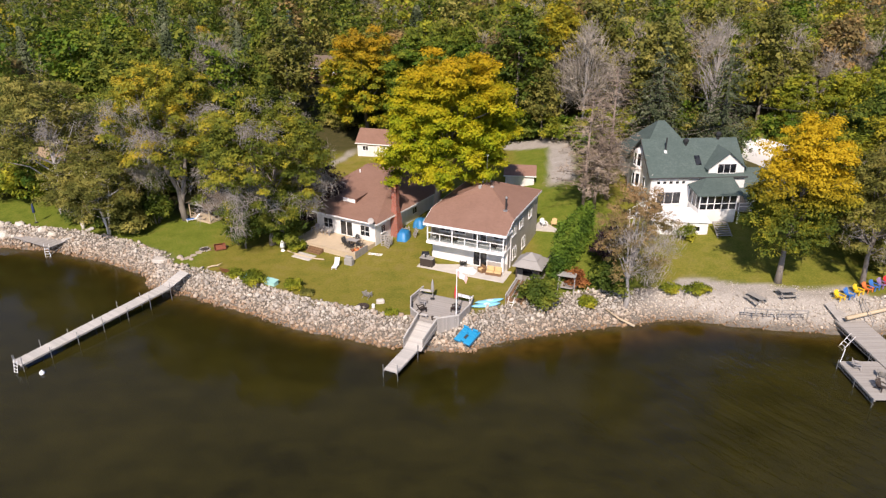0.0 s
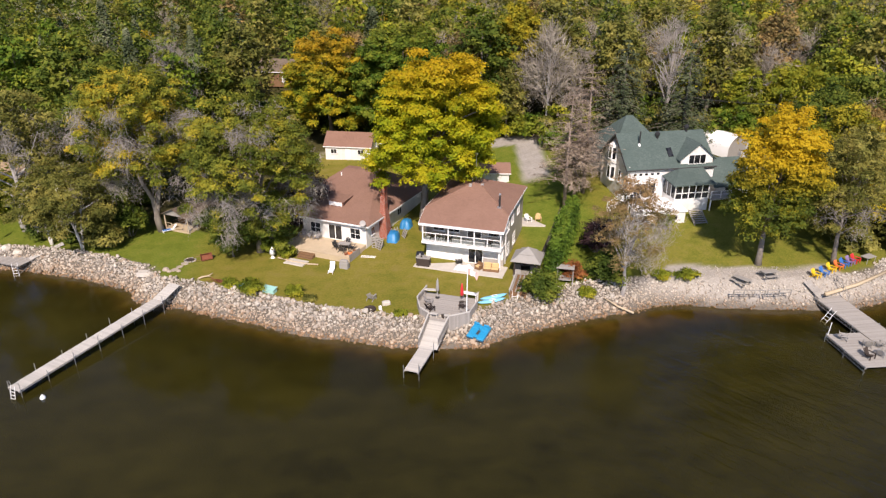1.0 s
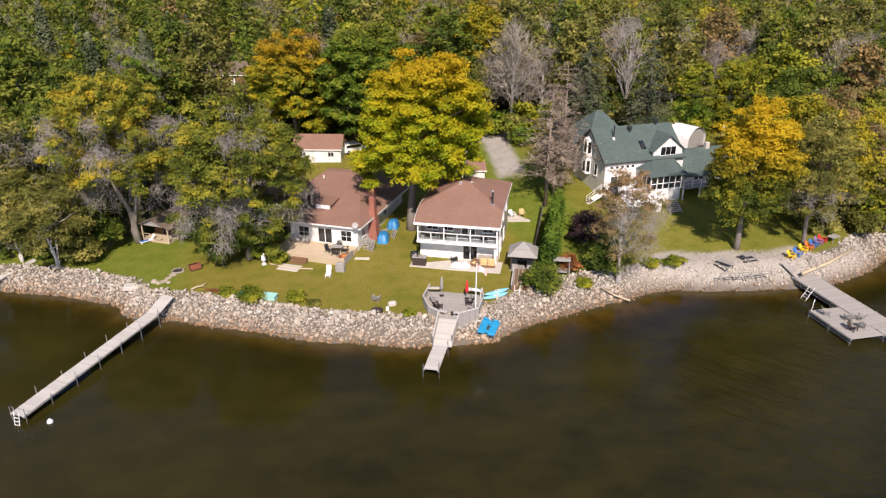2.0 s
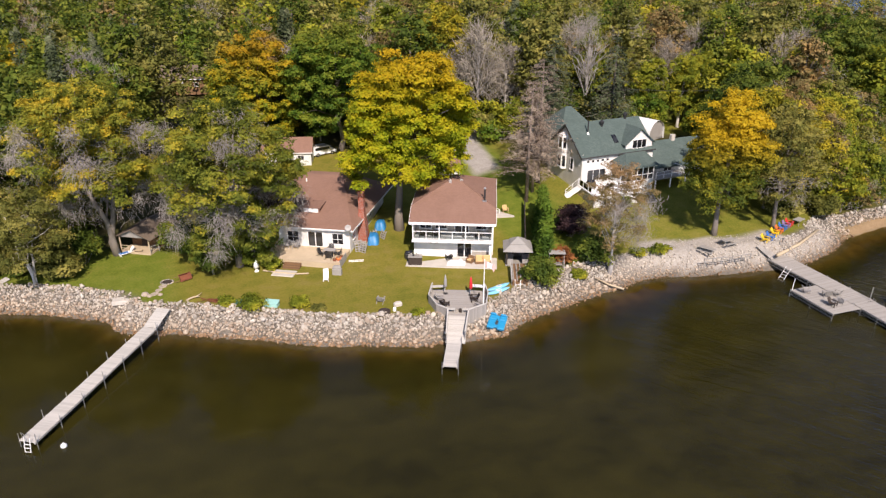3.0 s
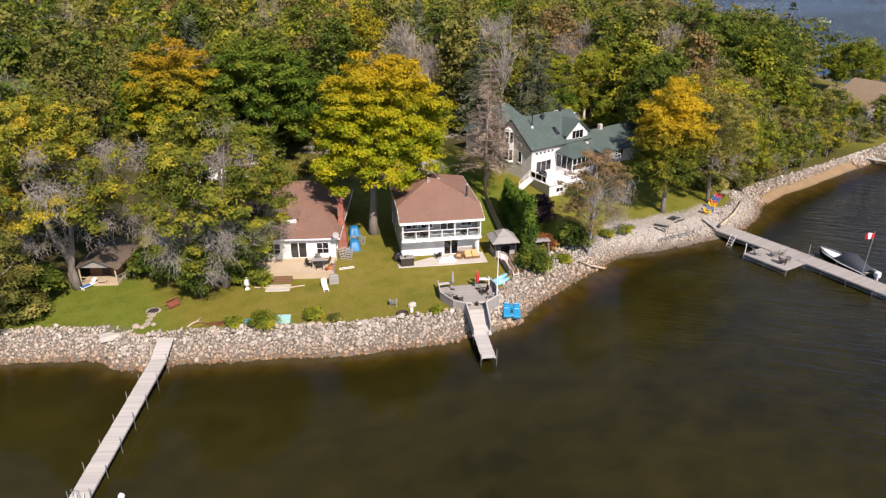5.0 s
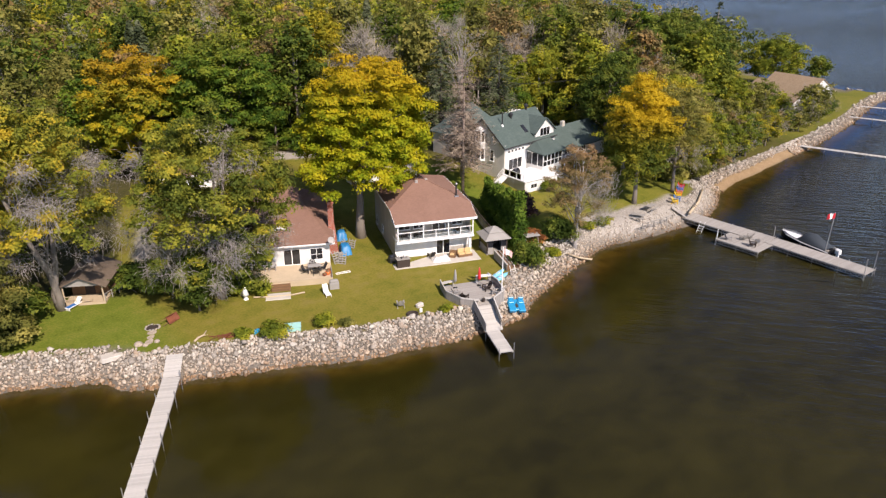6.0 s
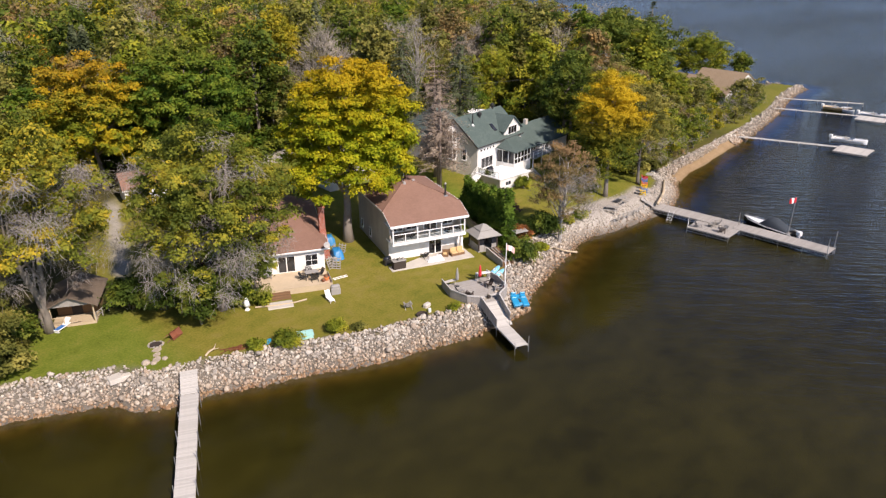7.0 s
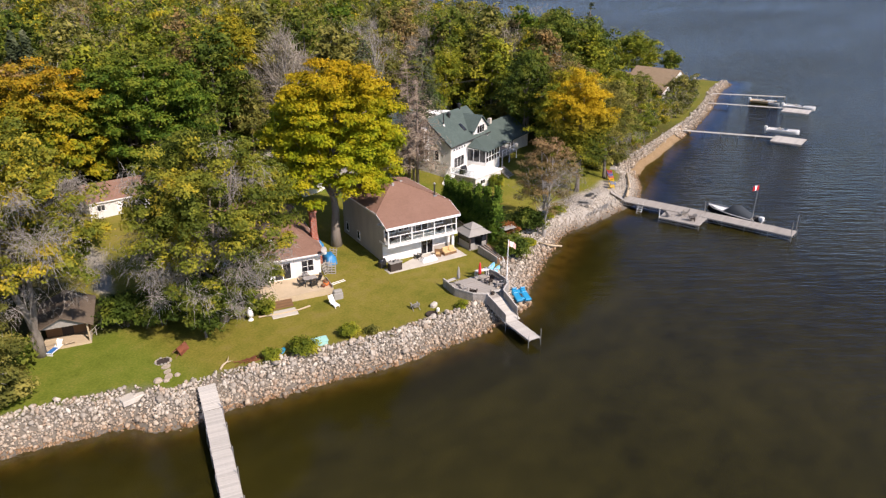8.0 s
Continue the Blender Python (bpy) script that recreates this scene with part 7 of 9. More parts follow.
# ---- far docks and boats ----
for p0, p1, w, end in (((96.5, 73.5, 0.9), (102.2, 52.7, 0.9), 1.3, ((101.2, 52.6), (101.2, 46.4), 6.0)), ((133.5, 78.0, 0.9), (138.4, 57.7, 0.9), 1.3, ((136.4, 57.6), (136.4, 51.2), 5.6)), ((148.5, 81.5, 0.9), (156.0, 61.0, 0.9), 1.3, False)):
    dk = thing("dock", "pale narrow dock reaching far into the lake", "dock", pose(0, 0, 0), "far docks")
    part("decking", boards(MB(), p0, p1, w, pitch=0.3, seed=20), M_DOCK, dk)
    a, b = Vector(p0), Vector(p1)
    for i in range(7):
        q = a.lerp(b, i / 6)
        part("leg", MB().tube([(q.x, q.y, -2.5), (q.x, q.y, q.z + 0.3)], 0.06, 6), M_STEEL, dk)
    if end:
        planks(dk, (*end[0], 0.915), (*end[1], 0.915), end[2], pitch=0.3, seed=21)
        for s in (-1, 1):
            part("side_beam", MB().rod((end[0][0] + s * end[2] / 2, end[0][1], 0.7), (end[1][0] + s * end[2] / 2, end[1][1], 0.7), 0.2), M_GREYWOOD, dk)
motor_boat("motor_boat", "white motor boat on a lift by the far dock", pose(106.9, 51.8, 1.1, 0, 0, 180), 6.6, 2.3, M_BOATWHITE, False, "far boats")
motor_boat("motor_boat", "white motor boat by the far dock", pose(141.2, 54.6, 0.6, 0, 0, 176), 7.6, 2.4, M_BOATWHITE, False, "far boats")
motor_boat("motor_boat", "small yellow-hulled boat by the far dock", pose(146.4, 64.6, 0.2, 0, 0, 178), 6.6, 2.2, M_TAN, False, "far boats")
motor_boat("motor_boat", "small white boat beside the far dock", pose(144.6, 61.4, 0.1, 0, 0, 140), 3.6, 1.5, M_BOATWHITE, False, "far boats")
motor_boat("motor_boat", "tiny white boat out on the open lake", pose(365.0, 238.0, 0.1, 0, 0, 40), 7.0, 2.6, M_BOATWHITE, False, "far boats")

# ---- poles, wires and vehicles in the woods' edge ----


def utility_pole(x, y, h, group="utility poles"):
    u = thing("utility_pole", "grey timber utility pole with crossarm", "pole", pose(x, y, ground_z(x, y)), group)
    part("pole", MB().tube([(0, 0, -0.5), (0, 0, h)], [0.16, 0.11], 8), M_GREYWOOD, u)
    part("crossarm", MB().box(-1.1, 1.1, -0.06, 0.06, h - 0.9, h - 0.78), M_GREYWOOD, u)
    part("transformer", MB().lathe([(0.24, h - 2.9), (0.26, h - 2.8), (0.26, h - 2.0), (0.2, h - 1.9)], 10, 0.35, 0), M_DECKWHITE, u, "", True)
    for q in (-1.0, -0.35, 0.35, 1.0):
        part("insulator", MB().lathe([(0.05, h - 0.78), (0.06, h - 0.65), (0.03, h - 0.6)], 6, q, 0), M_TRIM, u)
    return Vector((x, y, ground_z(x, y) + h - 0.62))


tops = [utility_pole(x, y, h) for x, y, h in ((-60.0, 128.0, 9.5), (-4.6, 128.0, 9.5), (33.0, 119.5, 10.0), (66.0, 104.5, 10.0))]
for a, b in zip(tops[:-1], tops[1:]):
    wr = thing("power_lines", "thin sagging overhead power lines", "cable", pose(0, 0, 0), "power lines")
    for q in (-1.0, 0.35, 1.0):
        o = Vector((0, q * 0.4, 0))
        pts = [a.lerp(b, i / 8) + o - Vector((0, 0, 1.1 * (1 - (i / 4 - 1) ** 2))) for i in range(9)]
        part("wire", MB().tube(pts, 0.018, 4), M_DARKMETAL, wr)


def van(label, m, paint):
    c = thing("van", label, "van", m)
    side = [(-2.3, 0.35), (2.2, 0.35), (2.35, 0.75), (1.5, 1.0), (0.8, 1.75), (-2.1, 1.8), (-2.35, 1.0)]
    v = [(x, -0.9, z) for x, z in side] + [(x, 0.9, z) for x, z in side]
    n = len(side)
    part("body", MB().add(v, [tuple(range(n - 1, -1, -1)), tuple(range(n, 2 * n))] + [(i, (i + 1) % n, n + (i + 1) % n, n + i) for i in range(n)]), paint, c)
    part("side_glass", MB().box(-1.9, 0.9, -0.905, -0.9, 1.1, 1.6).box(-1.9, 0.9, 0.9, 0.905, 1.1, 1.6), M_GLASS, c)
    part("windscreen", MB().add([(1.46, -0.8, 1.06), (1.46, 0.8, 1.06), (0.9, 0.75, 1.7), (0.9, -0.75, 1.7)], [(0, 1, 2, 3)]).turned(Matrix.Translation((0.03, 0, 0.02))), M_GLASS, c)
    for x in (-1.45, 1.4):
        for y in (-0.82, 0.82):
            w = part("wheel", MB().tube([(x, y - 0.12, 0.33), (x, y + 0.12, 0.33)], 0.33, 14), M_BOATDARK, c)
            part("rim", MB().tube([(x, y - 0.13, 0.33), (x, y + 0.13, 0.33)], 0.18, 10), M_STEEL, w)
    return c


van("white van parked beside the shed", pose(-5.6, 119.6, ground_z(-5.6, 119.6), 0, 0, 20), M_BOATWHITE)

# ---- shore stones ----
rng = np.random.default_rng(7)


def ico(sub=1):
    bm = bmesh.new()
    bmesh.ops.create_icosphere(bm, subdivisions=sub, radius=1.0)
    bm.verts.ensure_lookup_table()
    v = np.array([p.co[:] for p in bm.verts])
    f = np.array([[p.index for p in q.verts] for q in bm.faces])
    bm.free()
    return v, f


def stone_forms(n=10):
    v, f = ico(2)
    out = []
    for i in range(n):
        p = v.copy()
        # cut by random planes, so that the stone has flat broken faces
        for _ in range(9):
            d = rng.normal(size=3)
            d /= np.linalg.norm(d)
            lim = rng.uniform(0.45, 0.8)
            over = np.maximum(p @ d - lim, 0)
            p -= np.outer(over, d)
        p *= rng.uniform(0.75, 1.2, 3) * np.array([1.15, 1.0, 0.8])
        out.append((p, f))
    return out


def stone_forms_small(n=10):
    v, f = ico(1)
    out = []
    for i in range(n):
        p = v * (1 + rng.normal(0, 0.2, (len(v), 1)))
        for _ in range(6):
            d = rng.normal(size=3)
            d /= np.linalg.norm(d)
            over = np.maximum(p @ d - rng.uniform(0.4, 0.75), 0)
            p -= np.outer(over, d)
        p *= rng.uniform(0.75, 1.2, 3) * np.array([1.15, 1.0, 0.8])
        out.append((p, f))
    return out


def turn_any(r):
    return np.array(Euler(r.uniform(0, 6.28, 3)).to_matrix())


def along_shore(x0, x1, spacing):
    """Points on the water's edge with their inland direction."""
    pts = SH[(SH[:, 0] >= x0 - 12) & (SH[:, 0] <= x1 + 12) & (SH[:, 1] < 100)]
    seg = np.hypot(*np.diff(pts, axis=0).T)
    s = np.concatenate([[0], np.cumsum(seg)])
    t = np.arange(0, s[-1], spacing)
    x, y = np.interp(t, s, pts[:, 0]), np.interp(t, s, pts[:, 1])
    dx, dy = np.gradient(x), np.gradient(y)
    ln = np.hypot(dx, dy)
    keep = (x >= x0) & (x <= x1)
    return x[keep], y[keep], (-dy / ln)[keep], (dx / ln)[keep]


def scatter_stones():
    forms = stone_forms_small(14)
    big = stone_forms(12)
    X, Y, NX, NY = along_shore(-72, 174, 0.36)
    many = np.where((X > 60) & (X < 92), 20, np.where(X > 100, 9, 50))
    idx = np.repeat(np.arange(len(X)), many)
    x = X[idx]
    lo, hi = np.where((x > 60) & (x < 92), 1.5, -0.3), bank_width(x) + 0.35 + 2.2 * step(26, 30, x) * (1 - step(42, 45, x))
    q = lo + (hi - lo) * rng.uniform(0, 1, len(x))
    px, py = x + NX[idx] * q + rng.normal(0, 0.15, len(x)), Y[idx] + NY[idx] * q + rng.normal(0, 0.15, len(x))
    size = np.clip(rng.lognormal(-2.13, 0.42, len(x)), 0.07, 0.40)
    size = size * np.where(x > 92, 1.25, np.where((x > 20) & (x < 58), 0.7, 1.0))
    keep = ~((x > 43) & (x < 53) & (q > 3.2))
    size = size * np.where((x > 26) & (x < 44) & (q > 2.4), 0.5, 1.0)
    x, q, px, py, size = x[keep], q[keep], px[keep], py[keep], size[keep]
    z = np.maximum(height(px, py), -0.25) + size * rng.uniform(0.2, 0.9, len(x))
    near = (x > -36) & (x < 12) & (size > 0.27)
    near &= np.cumsum(near) <= 300
    singles = list(zip(px[near], py[near], z[near], size[near]))
    pale = (rng.uniform(size=len(x)) < np.interp(x, [10, 22, 57, 63], [0, 1, 1, 0])) & (q > 0.5)
    kind = rng.integers(len(forms), size=len(x))
    turns = np.stack([turn_any(rng) for _ in range(200)])
    spin = rng.integers(200, size=len(x))
    form_v = np.stack([p for p, f in forms])
    base_f = forms[0][1]
    heaps = {}
    for key, pick in (("loose_stones", ~near & ~pale), ("pale_gravel", ~near & pale)):
        v = np.einsum("nij,nkj->nki", turns[spin[pick]], form_v[kind[pick]]) * size[pick][:, None, None] + np.stack([px, py, z], 1)[pick][:, None, :]
        n, k = v.shape[:2]
        heaps[key] = (v.reshape(-1, 3), (base_f[None] + np.arange(n)[:, None, None] * k).reshape(-1, 3))
    bank = thing("riprap", "bank of broken grey and pink shore stones", "stones", pose(0, 0, 0), kind="structure")
    for key, mat in (("loose_stones", M_STONE), ("pale_gravel", M_STONE_PALE)):
        ob = new(key, numpy_mesh(key, *heaps[key], mat))
        ob.parent = bank
        tagged(ob, "pale grey crushed stone" if key == "pale_gravel" else "", kind="stuff")
    meshes = [numpy_mesh("stone", p, f, M_STONE_PIECE) for p, f in big]
    for px, py, z, s in singles:
        st = new("stone", meshes[rng.integers(len(meshes))])
        st.parent = bank
        st.matrix_world = Matrix.LocRotScale((px, py, z), Euler(rng.uniform(0, 6.28, 3)), (s, s, s))


# ---- trees ----


def rhombs(c, nrm, size, r, ratio=0.62):
    """Leaf sprays: one three-cornered blade for each centre."""
    n = len(c)
    t = r.normal(size=(n, 3))
    t -= nrm * np.sum(t * nrm, 1, keepdims=True)
    t /= np.linalg.norm(t, axis=1, keepdims=True) + 1e-9
    b = np.cross(nrm, t)
    s = (size * r.uniform(0.6, 1.35, n))[:, None]
    v = np.stack([c - t * s, c + t * s * 0.7 + b * s * ratio * 1.2, c + t * s * 0.7 - b * s * ratio * 1.2], 1).reshape(-1, 3)
    return v, np.arange(3 * n).reshape(n, 3)


def leaf_cloud(centres, radii, per, size, r, up=0.45, hollow=0.5, ratio=0.62, sprig=6):
    """Leaves in sprigs, the sprigs in the outer shells of many boughs."""
    k = len(centres)
    ns = max(1, per // sprig)
    idx = np.repeat(np.arange(k), ns)
    d = r.normal(size=(len(idx), 3))
    d /= np.linalg.norm(d, axis=1, keepdims=True)
    d[:, 2] = np.where((d[:, 2] < -0.15) & (r.uniform(size=len(d)) < 0.8), -d[:, 2] * 0.8, d[:, 2])
    d /= np.linalg.norm(d, axis=1, keepdims=True)
    rad = radii[idx] * (hollow + (1.14 - hollow) * r.uniform(0, 1, len(idx)) ** 0.7)[:, None]
    c = centres[idx] + d * rad
    nrm = d + np.array([0, 0, up]) + r.normal(0, 0.32, d.shape)
    rep_ = np.repeat(np.arange(len(c)), sprig)
    c = c[rep_] + r.normal(0, 1.0, (len(rep_), 3)) * size * np.array([1.5, 1.5, 0.8])
    nrm = nrm[rep_] + r.normal(0, 0.30, (len(rep_), 3))
    nrm /= np.linalg.norm(nrm, axis=1, keepdims=True)
    return rhombs(c, nrm, np.full(len(c), size), r, ratio)


def strands(p, q, w, r):
    """Thin bare twigs: one narrow blade from each p to its q."""
    d = q - p
    s = np.cross(d, r.normal(size=d.shape))
    s /= np.linalg.norm(s, axis=1, keepdims=True) + 1e-9
    v = np.stack([p + s * w, p - s * w, q], 1).reshape(-1, 3)
    return v, np.arange(3 * len(p)).reshape(-1, 3)


def twig_fans(centres, r, per=70, length=1.6, droop=0.7, w=0.022):
    """Sprays of bare twigs that spread from bough ends and hang."""
    k = len(centres)
    idx = np.repeat(np.arange(k), per)
    way = r.normal(size=(k, 3)) * np.array([1, 1, 0.5])
    d = way[idx] * 0.7 + r.normal(0, 0.75, (len(idx), 3))
    d[:, 2] -= droop
    d /= np.linalg.norm(d, axis=1, keepdims=True)
    p = centres[idx] + r.normal(0, 0.42, (len(idx), 3))
    ln = length * r.uniform(0.45, 1.25, (len(idx), 1))
    m = p + d * ln * 0.55 + np.array([0, 0, 0.12])
    q = m + (d + np.array([0, 0, -droop * 0.9])) * ln * 0.5
    v1, f1 = strands(p, m + (q - m) * 0.15, w, r)
    v2, f2 = strands(m, q, w * 0.8, r)
    return np.vstack([v1, v2]), np.vstack([f1, f2 + len(v1)])


def crown_boughs(r, n, rx, rz, zc, bough, lean=(0, 0), taper=0.0, flat=0.25, full=1.0):
    """Bough centres over an egg-shaped crown, some inside it."""
    i = np.arange(n) + 0.5
    ph = np.arccos(1 - 1.75 * i / n)
    th = math.pi * (1 + 5 ** 0.5) * i + r.normal(0, 0.35, n)
    shell = r.uniform(0.70, 1.0, n)
    shell[r.uniform(size=n) < 0.2] *= 0.55
    z = np.cos(ph)
    wide = np.sin(ph) ** full * (1 - taper * np.clip(z, 0, 1))
    c = np.stack([rx * shell * wide * np.cos(th), rx * shell * wide * np.sin(th), zc + rz * shell * z], 1)
    c[:, :2] += np.array(lean) * ((c[:, 2:3] - zc + rz) / (2 * rz))
    c += r.normal(0, bough * flat, c.shape)
    rad = bough * r.uniform(0.65, 1.35, (n, 1)) * np.array([1.0, 1.0, 0.78])
    return c, rad


def tree_wood(r, h, tr, boughs, fork=0.42, limbs=14, lean=(0, 0), twigs=0, crown_r=6.0, droop=0.0, forks=1):
    """Trunk, limbs to the boughs, and thin bare twigs."""
    mb = MB()
    top = Vector((lean[0] * 0.7, lean[1] * 0.7, 0))
    stems = []
    for kf in range(forks):
        a = 6.28 * kf / forks + r.uniform(0, 1)
        off = Vector((math.cos(a), math.sin(a), 0)) * (crown_r * 0.3 * (forks > 1))
        ts = (-0.5 / h, 0.08, 0.2, fork, 0.62, 0.8)
        path = []
        for t in ts:
            path.append(top * (t / 0.8) + off * max(0, t - 0.13) * 1.8 + Vector((r.normal(0, h * 0.010), r.normal(0, h * 0.010), 0)) * (t > 0))
            path[-1].z = h * t
        mb.tube(path, [tr * 1.5, tr * 1.05, tr * 0.85, tr * 0.7, tr * 0.42, tr * 0.12], 8)
        stems.append((ts, path))
    for i in r.permutation(len(boughs))[:limbs]:
        e = Vector(boughs[i])
        zf = max(h * 0.1, min(e.z * 0.75, h * r.uniform(fork * 0.65, 0.7)))
        ts, path = stems[r.integers(forks)]
        s = Vector([float(np.interp(zf / h, ts, [p[j] for p in path])) for j in range(2)] + [zf])
        m = s.lerp(e, 0.5) + Vector((r.normal(0, 0.4), r.normal(0, 0.4), 0.1 * (e - s).length))
        k = tr * 0.36
        mb.tube([s, m, e], [k, k * 0.6, k * 0.15], 5, False)
    return mb


def broadleaf(name, label, x, y, h, cr, mat, seed, z=None, base=0.28, boughs=60, per=160, leaf=0.30, bough=None, tr=None, lean=(0, 0), taper=0.2, twigs=0, bark=None,
              limbs=16, droop=0.0, forks=1, group="", hollow=0.45, bare=0.0, fan=1.2, flat=0.78, full=1.0):
    r = np.random.default_rng(seed)
    rz = h * (1 - base) / 2
    zc = h * base + rz
    boughs, per = int(boughs * 1.7), int(per / 1.7)
    if x > 48:
        # farther trees carry fewer, larger leaf sprays
        per, leaf = int(per * 0.68), leaf * 1.15
    c, rad = crown_boughs(r, boughs, cr * 0.88, rz * 0.9, zc, (bough or cr * 0.27) * 0.74, lean, taper, 0.55, full)
    rad[:, 2] *= flat / 0.78
    c[:, 2] = np.maximum(c[:, 2], h * base * 0.8)
    t = thing(name, label, "tree", pose(x, y, ground_z(x, y) if z is None else z), group)
    tr = tr or h * 0.019
    part("trunk", tree_wood(r, h, tr, c, max(base, 0.3), limbs, lean, twigs, cr, droop, forks), bark or M_BARK, t, "", True)
    leafy = np.ones(len(c), bool)
    if bare:
        # the bare boughs gather low, inside and in patches
        patchy = np.sin(c[:, 0] * 0.55 + seed) * np.sin(c[:, 1] * 0.5 + 2 * seed) + 0.8 * np.sin(c[:, 2] * 0.8 + seed) - 0.15 * (c[:, 2] - zc) + r.normal(0, 0.5, len(c))
        leafy = patchy < np.quantile(patchy, 1 - bare)
    v, f = leaf_cloud(c[leafy], rad[leafy], per, leaf, r, hollow=hollow)
    cro = new("crown", numpy_mesh("crown", v, f, G[mat]))
    cro.parent = t
    if twigs:
        dry = c[~leafy] if bare else c
        many = dry[r.integers(len(dry), size=max(6, twigs // 12))] + r.normal(0, 0.6, (max(6, twigs // 12), 3))
        v, f = twig_fans(many, r, 34, fan, droop)
        tw = new("bare_crown", numpy_mesh("bare_crown", v, f, M_TWIG))
        tw.parent = t
    return t


def conifer(name, label, x, y, h, cr, mat, seed, z=None, base=0.12, layers=26, leaf=0.42, open_=0.0, bark=None, per=15, group="", power=0.75, ratio=0.42, rise=-0.22):
    """Whorls of drooping branches round one straight trunk."""
    r = np.random.default_rng(seed)
    t = thing(name, label, "tree", pose(x, y, ground_z(x, y) if z is None else z), group)
    mb = MB().tube([(0, 0, -0.5), (0, 0, h * 0.5), (r.normal(0, 0.15), r.normal(0, 0.15), h)], [h * 0.017, h * 0.011, 0.02], 7)
    cs, ns, ss = [], [], []
    for i in range(layers):
        u = (i + r.uniform(0, 0.8)) / layers
        zz = h * (base + (1 - base) * u)
        reach = cr * (1 - u) ** power * r.uniform(0.7, 1.15) + 0.25
        m = max(4, int(9 * (1 - u * 0.5)))
        for j in range(m):
            if r.uniform() < open_:
                continue
            a = 2 * math.pi * (j + r.uniform(-0.3, 0.3)) / m + i
            ln = reach * r.uniform(0.65, 1.1)
            d = np.array([math.cos(a), math.sin(a), 0])
            tip = ln * d + np.array([0, 0, rise * ln * r.uniform(0.6, 1.4)])
            mb.tube([(0, 0, zz), tuple(tip * 0.55 + [0, 0, zz + 0.06 * ln]), tuple(tip + [0, 0, zz])], [0.05, 0.03, 0.01], 3, False)
            q = np.sort(r.uniform(0.18, 1.0, per))
            c = tip[None] * q[:, None] + np.array([0, 0, zz]) + r.normal(0, 0.13, (per, 3)) * (0.5 + ln * 0.28)
            c[:, 2] += 0.05 * ln
            n = np.array([0, 0, 1.0]) + 0.35 * d + r.normal(0, 0.35, (per, 3))
            cs.append(c)
            ns.append(n / np.linalg.norm(n, axis=1, keepdims=True))
            ss.append(np.full(per, leaf) * (0.6 + 0.5 * (1 - u)))
    part("trunk", mb, bark or M_BARK, t, "", True)
    v, f = rhombs(np.vstack(cs), np.vstack(ns), np.concatenate(ss), r, ratio)
    cro = new("crown", numpy_mesh("crown", v, f, G[mat]))
    cro.parent = t
    return t


def shrub(name, label, x, y, h, cr, mat, seed, boughs=14, per=190, leaf=0.13, cat="shrub", z=None, group=""):
    r = np.random.default_rng(seed)
    c, rad = crown_boughs(r, boughs, cr * 0.72, h * 0.36, h * 0.5, min(cr, h) * 0.36)
    c[:, 2] = np.clip(c[:, 2], h * 0.16, None)
    t = thing(name, label, cat, pose(x, y, (ground_z(x, y) if z is None else z) - 0.03), group)
    for i in range(0, len(c), 2):
        part("stem", MB().tube([(c[i][0] * 0.15, c[i][1] * 0.15, -0.15), tuple(c[i])], [0.04, 0.012], 4, False), M_BARK, t)
    v, f = leaf_cloud(c, rad, per, leaf, r, 0.5, 0.4)
    cro = new("leaves", numpy_mesh("leaves", v, f, G[mat]))
    cro.parent = t
    return t


scatter_stones()

# the trees that stand by themselves
broadleaf("maple_tree", "tall golden maple turning orange at the top", -1.3, 83.8, 23.6, 9.1, "gold maple", 11, boughs=210, per=720, leaf=0.15, base=0.17, bough=1.4, tr=0.55, taper=0.05, flat=0.62, lean=(3.0, 1.4), full=0.72)
broadleaf("maple_tree", "orange and green maple at the woodland edge", -15.4, 125.0, 20.6, 8.8, "orange maple", 12, boughs=140, per=468, leaf=0.19, base=0.06, bough=1.4, flat=0.66, taper=0.0, full=0.8)
broadleaf("maple_tree", "broad dark green maple at the woodland edge", -2.2, 121.0, 22.0, 10.5, "dark maple", 13, boughs=160, per=504, leaf=0.2, base=0.03, bough=1.55, flat=0.6, taper=0.0, full=0.8)
broadleaf("ash_tree", "old ash with grey bare twigs and fading leaves", -22.4, 79.4, 21.0, 9.0, "ash", 14, boughs=175, per=500, leaf=0.135, base=0.05, bough=1.35, twigs=2700, bark=M_BARK, droop=0.6, forks=3, tr=0.34, bare=0.26, fan=1.5, taper=0.1, lean=(0.0, 0.0))
broadleaf("understorey_tree", "dark green small tree under the old ash", -20.6, 78.6, 8.6, 3.0, "green", 141, boughs=36, per=300, leaf=0.13, base=0.06, bough=1.1)
broadleaf("understorey_tree", "leafy green sapling beside the lawn", -25.4, 78.2, 6.4, 2.6, "green", 142, boughs=30, per=280, leaf=0.13, base=0.05, bough=1.0)
broadleaf("ash_tree", "old ash with grey bare twigs and fading leaves", -36.7, 88.0, 23.0, 9.6, "ash", 15, boughs=175, per=500, leaf=0.14, base=0.16, bough=1.4, twigs=2700, bark=M_BARK, droop=0.6, forks=2, tr=0.36, bare=0.26, fan=1.5, taper=0.1, lean=(-1.5, 1.0))
broadleaf("ash_tree", "grey-limbed ash leaning over the lawn", -55.0, 90.0, 20.0, 8.0, "olive", 16, boughs=80, per=396, leaf=0.156, base=0.25, twigs=700, bark=M_PALEBARK, droop=0.4, bare=0.3, fan=1.3)
